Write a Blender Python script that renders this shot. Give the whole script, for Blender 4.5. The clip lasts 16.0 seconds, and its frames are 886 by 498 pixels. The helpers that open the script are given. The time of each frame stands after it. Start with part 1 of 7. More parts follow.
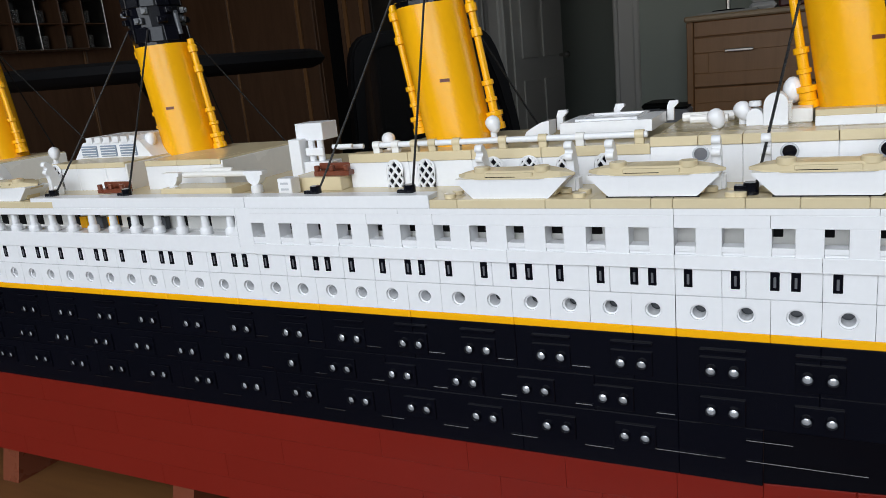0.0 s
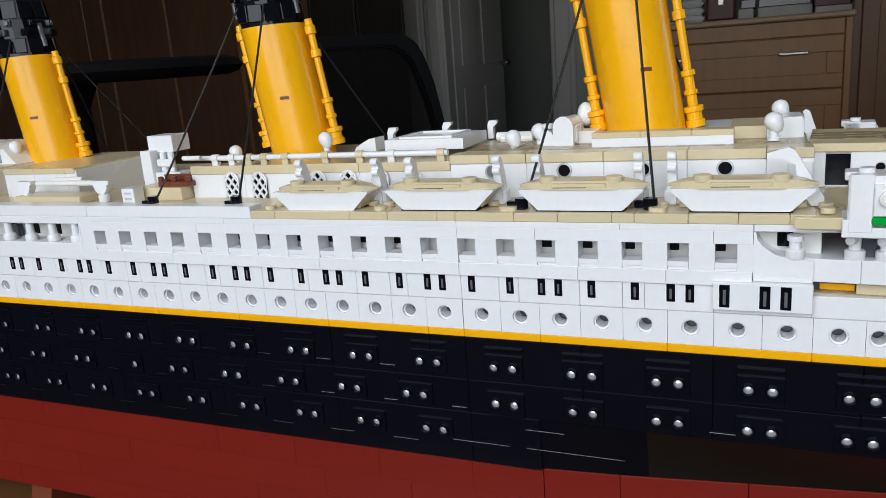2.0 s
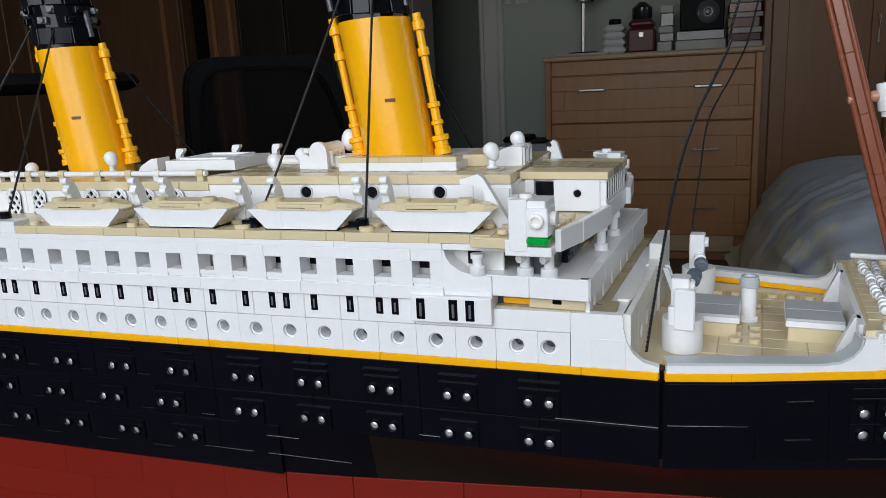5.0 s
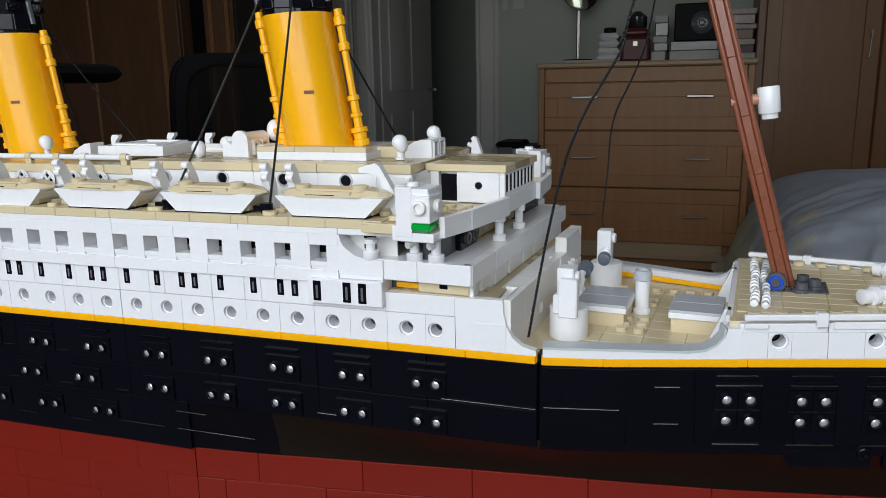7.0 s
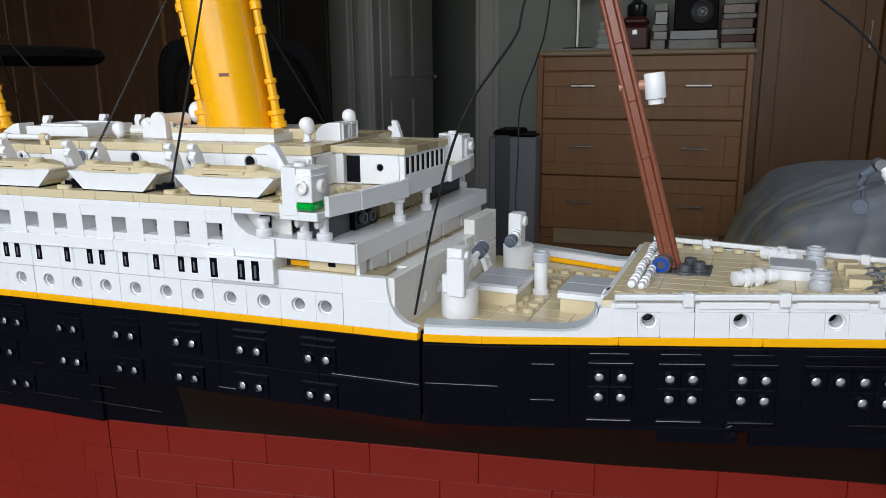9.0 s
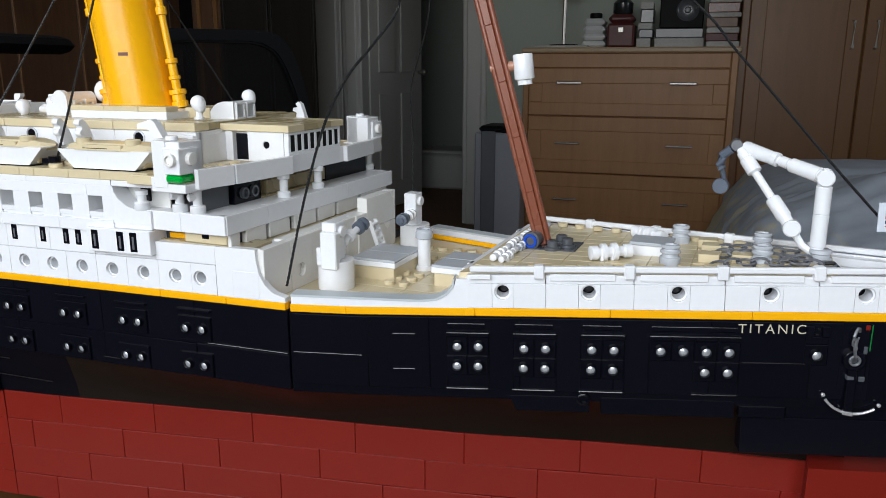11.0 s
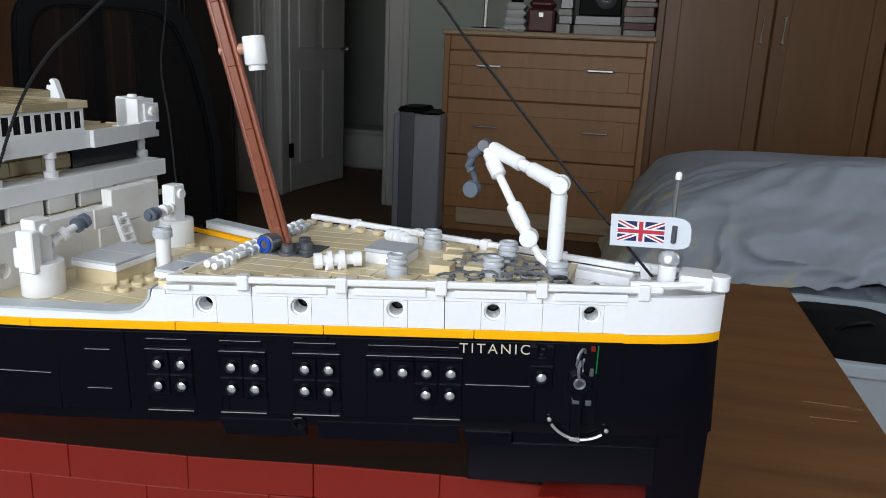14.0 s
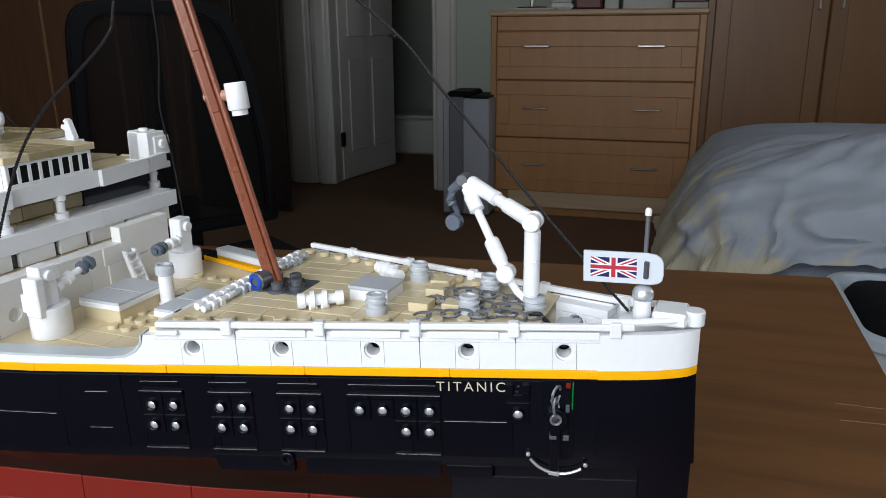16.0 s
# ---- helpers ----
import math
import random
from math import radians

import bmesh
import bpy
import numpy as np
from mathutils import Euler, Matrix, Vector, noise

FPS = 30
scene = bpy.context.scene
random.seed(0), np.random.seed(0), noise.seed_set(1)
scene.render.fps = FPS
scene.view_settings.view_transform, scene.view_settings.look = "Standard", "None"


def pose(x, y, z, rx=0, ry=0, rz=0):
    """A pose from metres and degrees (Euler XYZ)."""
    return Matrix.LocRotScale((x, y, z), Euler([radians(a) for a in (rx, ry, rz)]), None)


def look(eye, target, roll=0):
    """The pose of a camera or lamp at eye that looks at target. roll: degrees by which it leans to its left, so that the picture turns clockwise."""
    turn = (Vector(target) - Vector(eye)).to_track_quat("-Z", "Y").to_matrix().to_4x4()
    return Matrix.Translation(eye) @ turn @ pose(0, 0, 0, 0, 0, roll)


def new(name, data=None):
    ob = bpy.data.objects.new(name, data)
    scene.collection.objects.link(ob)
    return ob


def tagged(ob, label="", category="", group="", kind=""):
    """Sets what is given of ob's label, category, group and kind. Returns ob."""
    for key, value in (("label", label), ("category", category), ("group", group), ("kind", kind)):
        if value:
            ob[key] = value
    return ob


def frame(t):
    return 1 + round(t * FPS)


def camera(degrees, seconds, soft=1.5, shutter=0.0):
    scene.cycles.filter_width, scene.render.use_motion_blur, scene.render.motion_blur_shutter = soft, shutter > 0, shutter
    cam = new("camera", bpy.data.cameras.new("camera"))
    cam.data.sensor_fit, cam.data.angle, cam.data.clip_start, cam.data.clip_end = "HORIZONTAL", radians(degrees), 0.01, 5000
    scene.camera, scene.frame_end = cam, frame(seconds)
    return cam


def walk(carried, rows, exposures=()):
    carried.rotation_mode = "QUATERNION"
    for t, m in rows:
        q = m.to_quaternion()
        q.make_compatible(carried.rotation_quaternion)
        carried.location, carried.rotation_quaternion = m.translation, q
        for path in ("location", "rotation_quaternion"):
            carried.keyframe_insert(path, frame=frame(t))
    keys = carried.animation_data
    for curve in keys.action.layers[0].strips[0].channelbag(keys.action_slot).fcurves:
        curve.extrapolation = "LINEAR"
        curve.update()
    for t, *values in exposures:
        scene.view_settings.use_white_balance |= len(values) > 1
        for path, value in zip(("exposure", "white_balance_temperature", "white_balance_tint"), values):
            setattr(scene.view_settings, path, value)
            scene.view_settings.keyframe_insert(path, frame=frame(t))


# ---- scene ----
cam = camera(60.4, 16.0, soft=0.5)
PATH = [
    (0, (0.047, -0.272, 0.226), (-0.842, 1.453, -0.261), -5.6),
    (0.5, (0.057, -0.271, 0.226), (-0.797, 1.467, -0.273), -5.7),
    (1, (0.072, -0.264, 0.226), (-0.719, 1.498, -0.29), -5.2),
    (1.5, (0.092, -0.269, 0.234), (-0.686, 1.506, -0.262), -5.2),
    (2, (0.11, -0.272, 0.229), (-0.655, 1.511, -0.257), -4.4),
    (2.5, (0.121, -0.271, 0.227), (-0.595, 1.537, -0.24), -4.4),
    (3, (0.136, -0.269, 0.233), (-0.494, 1.565, -0.258), -4.6),
    (3.5, (0.156, -0.262, 0.235), (-0.441, 1.588, -0.234), -4.0),
    (3.7, (0.162, -0.258, 0.236), (-0.43, 1.597, -0.221), -4.2),
    (5.8, (0.216, -0.267, 0.223), (-0.408, 1.58, -0.222), -1.6),
    (6, (0.22, -0.266, 0.223), (-0.394, 1.583, -0.228), -1.5),
    (6.5, (0.233, -0.265, 0.221), (-0.381, 1.587, -0.215), -1.2),
    (7, (0.24, -0.265, 0.222), (-0.377, 1.588, -0.209), -1.1),
    (7.5, (0.252, -0.263, 0.219), (-0.361, 1.59, -0.213), -0.7),
    (8, (0.262, -0.259, 0.217), (-0.332, 1.604, -0.202), -0.5),
    (8.5, (0.273, -0.259, 0.22), (-0.343, 1.59, -0.231), -0.8),
    (10.8, (0.333, -0.257, 0.217), (-0.306, 1.578, -0.255), -0.3),
    (11, (0.337, -0.254, 0.213), (-0.273, 1.592, -0.257), 0.1),
    (11.5, (0.35, -0.244, 0.214), (-0.22, 1.613, -0.263), 0.4),
    (12, (0.359, -0.242, 0.217), (-0.169, 1.631, -0.247), 1.2),
    (12.5, (0.367, -0.234, 0.216), (-0.099, 1.654, -0.251), 2.2),
    (13, (0.374, -0.224, 0.22), (-0.075, 1.666, -0.253), 2.2),
    (13.5, (0.391, -0.214, 0.217), (-0.043, 1.673, -0.283), 2.5),
    (14, (0.403, -0.203, 0.217), (-0.027, 1.681, -0.299), 2.5),
    (14.5, (0.409, -0.197, 0.22), (-0.023, 1.682, -0.312), 2.1),
    (15, (0.421, -0.19, 0.222), (-0.031, 1.679, -0.326), 1.9),
    (15.5, (0.429, -0.196, 0.227), (-0.086, 1.656, -0.326), 1.3),
    (16, (0.43, -0.194, 0.238), (-0.143, 1.636, -0.328), -0.5),
]
walk(cam, [(t, look(eye, target, roll)) for t, eye, target, roll in PATH], exposures=[(0, 0.0), (6.5, 0.03), (7.5, 0.11), (8.7, 0.16), (11, 0.32), (12, 0.41), (13, 0.45), (14, 0.46), (15, 0.44), (16, 0.55)])

# ---- light ----
world = bpy.data.worlds.new("world")
scene.world = world
world.use_nodes = True
wn = world.node_tree.nodes
sky = wn.new("ShaderNodeTexSky")
sky.sky_type, sky.sun_disc = "NISHITA", False
sky.sun_elevation, sky.sun_rotation = radians(40), radians(180)
world.node_tree.links.new(sky.outputs[0], wn["Background"].inputs[0])
wn["Background"].inputs[1].default_value = 0.10


def window_light(name, eye, target, sx, sy, watts, colour):
    lamp = bpy.data.lights.new(name, "AREA")
    lamp.shape, lamp.size, lamp.size_y, lamp.energy, lamp.color = "RECTANGLE", sx, sy, watts, colour
    ob = new(name, lamp)
    ob.matrix_world = look(eye, target)
    return ob


window_light("window_daylight", (0.0, -1.48, 0.85), (0.0, 0.0, 0.40), 2.1, 1.3, 33.0, (0.87, 0.93, 1.0))
window_light("side_window_daylight", (3.2, 2.2, 0.9), (0.3, 0.9, 0.1), 1.2, 1.2, 8.0, (0.87, 0.93, 1.0))

# ---- materials ----


def mat(name, colour, rough=0.3, metal=0.0, grain=(400, 0.06), stain=(18, 0.12), bump=0.03, spec=0.5, coat=0.0, trans=0.0, vary=0.0, stretch=(1, 1, 1), rough_vary=0.1):
    """Base colour varied at two scales, uneven gloss and fine relief."""
    m = bpy.data.materials.new(name)
    m.use_nodes = True
    nt = m.node_tree
    n, link = nt.nodes, nt.links.new
    b = n["Principled BSDF"]
    tc = n.new("ShaderNodeTexCoord")
    mp = n.new("ShaderNodeMapping")
    mp.inputs["Scale"].default_value = stretch
    link(tc.outputs["Object"], mp.inputs[0])
    fine, wide = n.new("ShaderNodeTexNoise"), n.new("ShaderNodeTexNoise")
    fine.inputs["Scale"].default_value, wide.inputs["Scale"].default_value = grain[0], stain[0]
    wide.inputs["Detail"].default_value = 4.0
    link(mp.outputs[0], fine.inputs[0]), link(mp.outputs[0], wide.inputs[0])
    val = n.new("ShaderNodeMath")
    val.operation = "MULTIPLY_ADD"
    link(fine.outputs[0], val.inputs[0])
    val.inputs[1].default_value, val.inputs[2].default_value = grain[1], 1.0 - grain[1] / 2 - stain[1] / 2
    val2 = n.new("ShaderNodeMath")
    val2.operation = "MULTIPLY_ADD"
    link(wide.outputs[0], val2.inputs[0])
    val2.inputs[1].default_value = stain[1]
    link(val.outputs[0], val2.inputs[2])
    out = val2.outputs[0]
    if vary:
        oi = n.new("ShaderNodeObjectInfo")
        v3 = n.new("ShaderNodeMath")
        v3.operation = "MULTIPLY_ADD"
        link(oi.outputs["Random"], v3.inputs[0])
        v3.inputs[1].default_value = vary
        link(out, v3.inputs[2])
        out = v3.outputs[0]
    hsv = n.new("ShaderNodeHueSaturation")
    hsv.inputs["Color"].default_value = (*colour, 1)
    link(out, hsv.inputs["Value"])
    link(hsv.outputs[0], b.inputs["Base Color"])
    rr = n.new("ShaderNodeMath")
    rr.operation = "MULTIPLY_ADD"
    link(wide.outputs[0], rr.inputs[0])
    rr.inputs[1].default_value, rr.inputs[2].default_value = rough_vary, rough - rough_vary / 2
    link(rr.outputs[0], b.inputs["Roughness"])
    b.inputs["Metallic"].default_value = metal
    b.inputs["Specular IOR Level"].default_value = spec
    b.inputs["Coat Weight"].default_value = coat
    b.inputs["Transmission Weight"].default_value = trans
    if bump:
        bp = n.new("ShaderNodeBump")
        bp.inputs["Strength"].default_value, bp.inputs["Distance"].default_value = bump, 0.0006
        link(fine.outputs[0], bp.inputs["Height"])
        link(bp.outputs[0], b.inputs["Normal"])
    return m


def wood(name, light, dark, scale, stretch, rough=0.35, bump=0.15, vary=0.0):
    """Long-grained wood: stretched noise between two browns."""
    m = bpy.data.materials.new(name)
    m.use_nodes = True
    nt = m.node_tree
    n, link = nt.nodes, nt.links.new
    b = n["Principled BSDF"]
    tc, mp = n.new("ShaderNodeTexCoord"), n.new("ShaderNodeMapping")
    mp.inputs["Scale"].default_value = stretch
    link(tc.outputs["Object"], mp.inputs[0])
    no, no2 = n.new("ShaderNodeTexNoise"), n.new("ShaderNodeTexNoise")
    no.inputs["Scale"].default_value, no.inputs["Detail"].default_value, no.inputs["Distortion"].default_value = scale, 8.0, 0.6
    no2.inputs["Scale"].default_value, no2.inputs["Detail"].default_value = scale * 7, 5.0
    link(mp.outputs[0], no.inputs[0]), link(mp.outputs[0], no2.inputs[0])
    mix = n.new("ShaderNodeMath")
    mix.operation = "MULTIPLY_ADD"
    link(no2.outputs[0], mix.inputs[0])
    mix.inputs[1].default_value = 0.35
    link(no.outputs[0], mix.inputs[2])
    src = mix.outputs[0]
    if vary:
        oi, add = n.new("ShaderNodeObjectInfo"), n.new("ShaderNodeMath")
        add.operation = "MULTIPLY_ADD"
        link(oi.outputs["Random"], add.inputs[0])
        add.inputs[1].default_value = vary
        link(src, add.inputs[2])
        src = add.outputs[0]
    ramp = n.new("ShaderNodeValToRGB")
    ramp.color_ramp.elements[0].position, ramp.color_ramp.elements[0].color = 0.45, (*dark, 1)
    ramp.color_ramp.elements[1].position, ramp.color_ramp.elements[1].color = 0.9, (*light, 1)
    link(src, ramp.inputs[0])
    link(ramp.outputs[0], b.inputs["Base Color"])
    b.inputs["Roughness"].default_value = rough
    bp = n.new("ShaderNodeBump")
    bp.inputs["Strength"].default_value, bp.inputs["Distance"].default_value = bump, 0.001
    link(src, bp.inputs["Height"])
    link(bp.outputs[0], b.inputs["Normal"])
    return m


WHITE = mat("white_plastic", (0.79, 0.795, 0.81), 0.24, stain=(25, 0.06), vary=0.025)
OFFWHITE = mat("aged_white_plastic", (0.79, 0.775, 0.74), 0.26, stain=(25, 0.08), vary=0.03)
TAN = mat("tan_plastic", (0.63, 0.53, 0.34), 0.26, stain=(30, 0.1), vary=0.05)
DKTAN = mat("dark_tan_plastic", (0.36, 0.29, 0.16), 0.28, stain=(30, 0.1), vary=0.05)
BLACK = mat("black_plastic", (0.0028, 0.003, 0.0058), 0.17, stain=(20, 0.3), vary=0.2, bump=0.02, spec=0.27)
RED = mat("dark_red_plastic", (0.172, 0.0118, 0.007), 0.3, stain=(22, 0.14), vary=0.06, spec=0.32)
YELLOW = mat("orange_yellow_plastic", (0.90, 0.43, 0.004), 0.26, stain=(30, 0.08), vary=0.03, spec=0.4)
BROWN = mat("reddish_brown_plastic", (0.155, 0.042, 0.021), 0.28, stain=(60, 0.2), vary=0.06)
GREY = mat("light_grey_plastic", (0.47, 0.49, 0.52), 0.24, stain=(40, 0.1), vary=0.04)
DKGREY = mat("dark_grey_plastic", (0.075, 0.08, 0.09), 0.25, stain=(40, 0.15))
PEARL = mat("pearl_grey_plastic", (0.17, 0.175, 0.19), 0.3, metal=0.35, stain=(60, 0.2))
SILVER = mat("flat_silver_plastic", (0.62, 0.62, 0.63), 0.25, metal=0.6)
DISH = mat("polished_dish", (0.70, 0.72, 0.75), 0.28, metal=0.6, bump=0)
GLINT = mat("polished_black_plastic", (0.004, 0.004, 0.006), 0.2, bump=0, spec=0.7, coat=0.35, rough_vary=0.02)
PINBROWN = mat("light_brown_plastic", (0.42, 0.21, 0.14), 0.3)
LOWBLACK = mat("dull_black_plastic", (0.0026, 0.0028, 0.005), 0.3, stain=(20, 0.3), bump=0.02, spec=0.1)
# black plastic; the table's brown reflection is partly mixed into its colour
UNDERSIDE = mat("matt_black_table_tinted_plastic", (0.0065, 0.0047, 0.0036), 0.4, stain=(20, 0.3), bump=0.02, spec=0.28)
MASTBROWN = mat("warm_reddish_brown_plastic", (0.195, 0.057, 0.029), 0.28, stain=(60, 0.2), vary=0.06)
FLAGPLATE = mat("pale_blue_grey_plastic", (0.60, 0.64, 0.70), 0.28, stain=(40, 0.08))
RIM = mat("cool_grey_plastic", (0.50, 0.54, 0.56), 0.3, stain=(40, 0.1))
GREYTAN = mat("grey_tan_plastic", (0.42, 0.40, 0.33), 0.28, stain=(30, 0.1), vary=0.05)
BLUE = mat("blue_plastic", (0.01, 0.06, 0.42), 0.22)
GREEN = mat("clear_green_plastic", (0.0, 0.5, 0.06), 0.1, trans=0.35)
BRGREEN = mat("bright_green_plastic", (0.006, 0.16, 0.03), 0.3)
CORD = mat("black_cord", (0.005, 0.005, 0.006), 0.5, grain=(2500, 0.6), bump=0.3)
FLAGRED = mat("printed_red", (0.46, 0.025, 0.05), 0.35)
FLAGBLUE = mat("printed_blue", (0.014, 0.012, 0.085), 0.35)
GOLDPRINT = mat("printed_gold_lettering", (0.48, 0.44, 0.33), 0.4)
TABLEWOOD = wood("brown_table_wood", (0.185, 0.082, 0.027), (0.115, 0.048, 0.016), 6.0, (0.5, 7, 7), 0.4, 0.05)
BEECH = wood("beech_laminate", (0.385, 0.185, 0.068), (0.32, 0.15, 0.054), 3.0, (7, 7, 0.7), 0.42, 0.015, 0.06)
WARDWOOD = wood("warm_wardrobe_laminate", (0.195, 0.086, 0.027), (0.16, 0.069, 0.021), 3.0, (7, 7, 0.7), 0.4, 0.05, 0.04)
BLACKWOOD = wood("black_stained_wood", (0.022, 0.016, 0.012), (0.010, 0.008, 0.007), 4.0, (6, 6, 0.5), 0.4, 0.05)
FLOORWOOD = mat("brown_carpet", (0.16, 0.09, 0.05), 0.95, grain=(260, 0.5), stain=(3, 0.3), bump=0.5)
WALLPAINT = mat("grey_green_wall_paint", (0.42, 0.46, 0.41), 0.8, grain=(120, 0.05), stain=(1.5, 0.1))
CEILPAINT = mat("white_ceiling_paint", (0.75, 0.75, 0.73), 0.85, stain=(1.5, 0.08))
DOORPAINT = mat("white_gloss_door_paint", (0.55, 0.54, 0.51), 0.35, grain=(90, 0.05), stain=(3, 0.1))
DUVET = mat("pale_blue_grey_cotton", (0.415, 0.453, 0.515), 0.95, grain=(300, 0.12), stain=(9, 0.35), bump=0.3)
DUVET2 = mat("cream_patterned_cotton", (0.55, 0.52, 0.38), 0.95, grain=(90, 0.25), stain=(14, 0.5), bump=0.3)
FLATBLACK = mat("flat_black", (0.006, 0.006, 0.0065), 0.8, grain=(500, 0.4), bump=0.4, spec=0.15)
SEATCLOTH = mat("navy_seat_cloth", (0.012, 0.013, 0.02), 0.85, grain=(500, 0.4), bump=0.4, spec=0.2)
BACKMESH = mat("open_black_mesh", (0.006, 0.006, 0.0065), 0.8, grain=(500, 0.4), bump=0.4, spec=0.15)
BACKMESH.node_tree.nodes["Principled BSDF"].inputs["Alpha"].default_value = 0.62
CHAIRPLASTIC = mat("black_chair_plastic", (0.004, 0.004, 0.005), 0.55, spec=0.16)
METAL = mat("brushed_steel", (0.48, 0.46, 0.43), 0.36, metal=1.0)
PURGREY = mat("grey_appliance_plastic", (0.31, 0.32, 0.355), 0.4)
SHEETBLUE = mat("slate_blue_cotton", (0.31, 0.35, 0.42), 0.95, grain=(300, 0.12), stain=(9, 0.35), bump=0.3)
PANELGREY = mat("dark_grey_appliance_plastic", (0.13, 0.135, 0.15), 0.4)
PANEBLUE = mat("blue_grey_pane_plastic", (0.25, 0.30, 0.37), 0.25)
HOOKGREY = mat("blue_grey_plastic", (0.10, 0.12, 0.155), 0.3, stain=(60, 0.2))
PALEBLUE = mat("pale_blue_plastic", (0.55, 0.62, 0.68), 0.45, stain=(6, 0.1))
DARKFILM = mat("dark_glossy_film", (0.018, 0.02, 0.024), 0.2)
LEATHER = mat("maroon_leather", (0.10, 0.02, 0.02), 0.45, grain=(160, 0.3), bump=0.2)
PAPER = mat("stacked_paper", (0.47, 0.46, 0.44), 0.8, grain=(90, 0.3))
TOWEL = mat("white_towelling", (0.64, 0.64, 0.64), 0.95, grain=(250, 0.3), bump=0.4)
BAREWOOD = mat("bare_scratched_wood", (0.25, 0.135, 0.062), 0.6)
DARKWOOD = wood("dark_walnut", (0.205, 0.105, 0.057), (0.15, 0.075, 0.041), 4.0, (6, 6, 0.7), 0.4)


def printed_edge(m, colour, level):
    """A second cotton colour on the low turned edge of the bedding, with a ragged line."""
    n, link = m.node_tree.nodes, m.node_tree.links.new
    b = n["Principled BSDF"]
    old = b.inputs["Base Color"].links[0].from_socket
    tc, sp, no, mx = n.new("ShaderNodeTexCoord"), n.new("ShaderNodeSeparateXYZ"), n.new("ShaderNodeTexNoise"), n.new("ShaderNodeMix")
    link(tc.outputs["Object"], sp.inputs[0])
    link(tc.outputs["Object"], no.inputs[0])
    no.inputs["Scale"].default_value, no.inputs["Detail"].default_value = 11.0, 5.0
    low, away, reach = n.new("ShaderNodeMath"), n.new("ShaderNodeMath"), n.new("ShaderNodeMapRange")
    low.operation, away.operation = "MULTIPLY_ADD", "MULTIPLY_ADD"
    link(no.outputs[0], low.inputs[0])
    low.inputs[1].default_value = 0.9
    link(sp.outputs[2], low.inputs[2])
    link(sp.outputs[0], away.inputs[0])
    away.inputs[1].default_value = 0.45
    link(low.outputs[0], away.inputs[2])
    link(away.outputs[0], reach.inputs[0])
    reach.inputs[1].default_value, reach.inputs[2].default_value = level - 0.06, level + 0.06
    reach.inputs[3].default_value, reach.inputs[4].default_value = 1.0, 0.0
    mx.data_type = "RGBA"
    link(reach.outputs[0], mx.inputs[0])
    link(old, mx.inputs[6])
    mx.inputs[7].default_value = (*colour, 1)
    link(mx.outputs[2], b.inputs["Base Color"])


printed_edge(DUVET, (0.57, 0.53, 0.39), 0.43)

# ---- mesh helpers, in millimetres ----
MM = Matrix.Diagonal((0.001, 0.001, 0.001, 1))


def box(bm, x0, x1, y0, y1, z0, z1, b=0.25, m=None):
    """A box with narrow chamfers along its edges."""
    lo, hi = (x0, y0, z0), (x1, y1, z1)
    b = min(b, *(0.4 * (hi[i] - lo[i]) for i in range(3)))
    vs = {}
    for c in range(8):
        s = (c & 1, c >> 1 & 1, c >> 2 & 1)
        for a in range(3):
            p = [(hi[i] - (b if i != a else 0)) if s[i] else (lo[i] + (b if i != a else 0)) for i in range(3)]
            vs[s, a] = bm.verts.new(m @ Vector(p) if m else p)
    for a in range(3):
        o = [i for i in range(3) if i != a]

        def key(sa, s1, s2):
            k = [0, 0, 0]
            k[a], k[o[0]], k[o[1]] = sa, s1, s2
            return tuple(k)
        for sa in (0, 1):
            bm.faces.new([vs[key(sa, *q), a] for q in ((0, 0), (1, 0), (1, 1), (0, 1))])
        for s1 in (0, 1):
            for s2 in (0, 1):
                k0, k1 = key(0, s1, s2), key(1, s1, s2)
                bm.faces.new([vs[k0, o[0]], vs[k1, o[0]], vs[k1, o[1]], vs[k0, o[1]]])
    for c in range(8):
        s = (c & 1, c >> 1 & 1, c >> 2 & 1)
        bm.faces.new([vs[s, a] for a in range(3)])


def axis_frame(p, d):
    """A frame at p whose z runs along d."""
    return Matrix.Translation(p) @ Vector(d).to_track_quat("Z", "Y").to_matrix().to_4x4()


def lathe(bm, p, d, prof, seg=16, squash=1.0):
    """A body turned about the axis d from p: prof lists (along, radius)."""
    f = axis_frame(p, d)
    rings = []
    for h, r in prof:
        if r <= 0:
            rings.append([bm.verts.new(f @ Vector((0, 0, h)))])
        else:
            rings.append([bm.verts.new(f @ Vector((r * math.cos(2 * math.pi * i / seg), squash * r * math.sin(2 * math.pi * i / seg), h))) for i in range(seg)])
    for a, c in zip(rings, rings[1:]):
        for i in range(seg):
            j = (i + 1) % seg
            q = [a[i % len(a)], a[j % len(a)], c[j % len(c)], c[i % len(c)]]
            q = list(dict.fromkeys(q))
            if len(q) > 2:
                bm.faces.new(q)
    for r in (rings[0], rings[-1]):
        if len(r) > 2:
            bm.faces.new(r)


def cyl(bm, p, d, h, r, seg=16, c=0.25):
    lathe(bm, p, d, [(0, r - c), (c, r), (h - c, r), (h, r - c)], seg)


def ball(bm, p, rx, ry, rz, seg=14):
    m = Matrix.Translation(p) @ Matrix.Diagonal((rx, ry, rz, 1))
    bmesh.ops.create_uvsphere(bm, u_segments=seg, v_segments=8, radius=1, matrix=m)


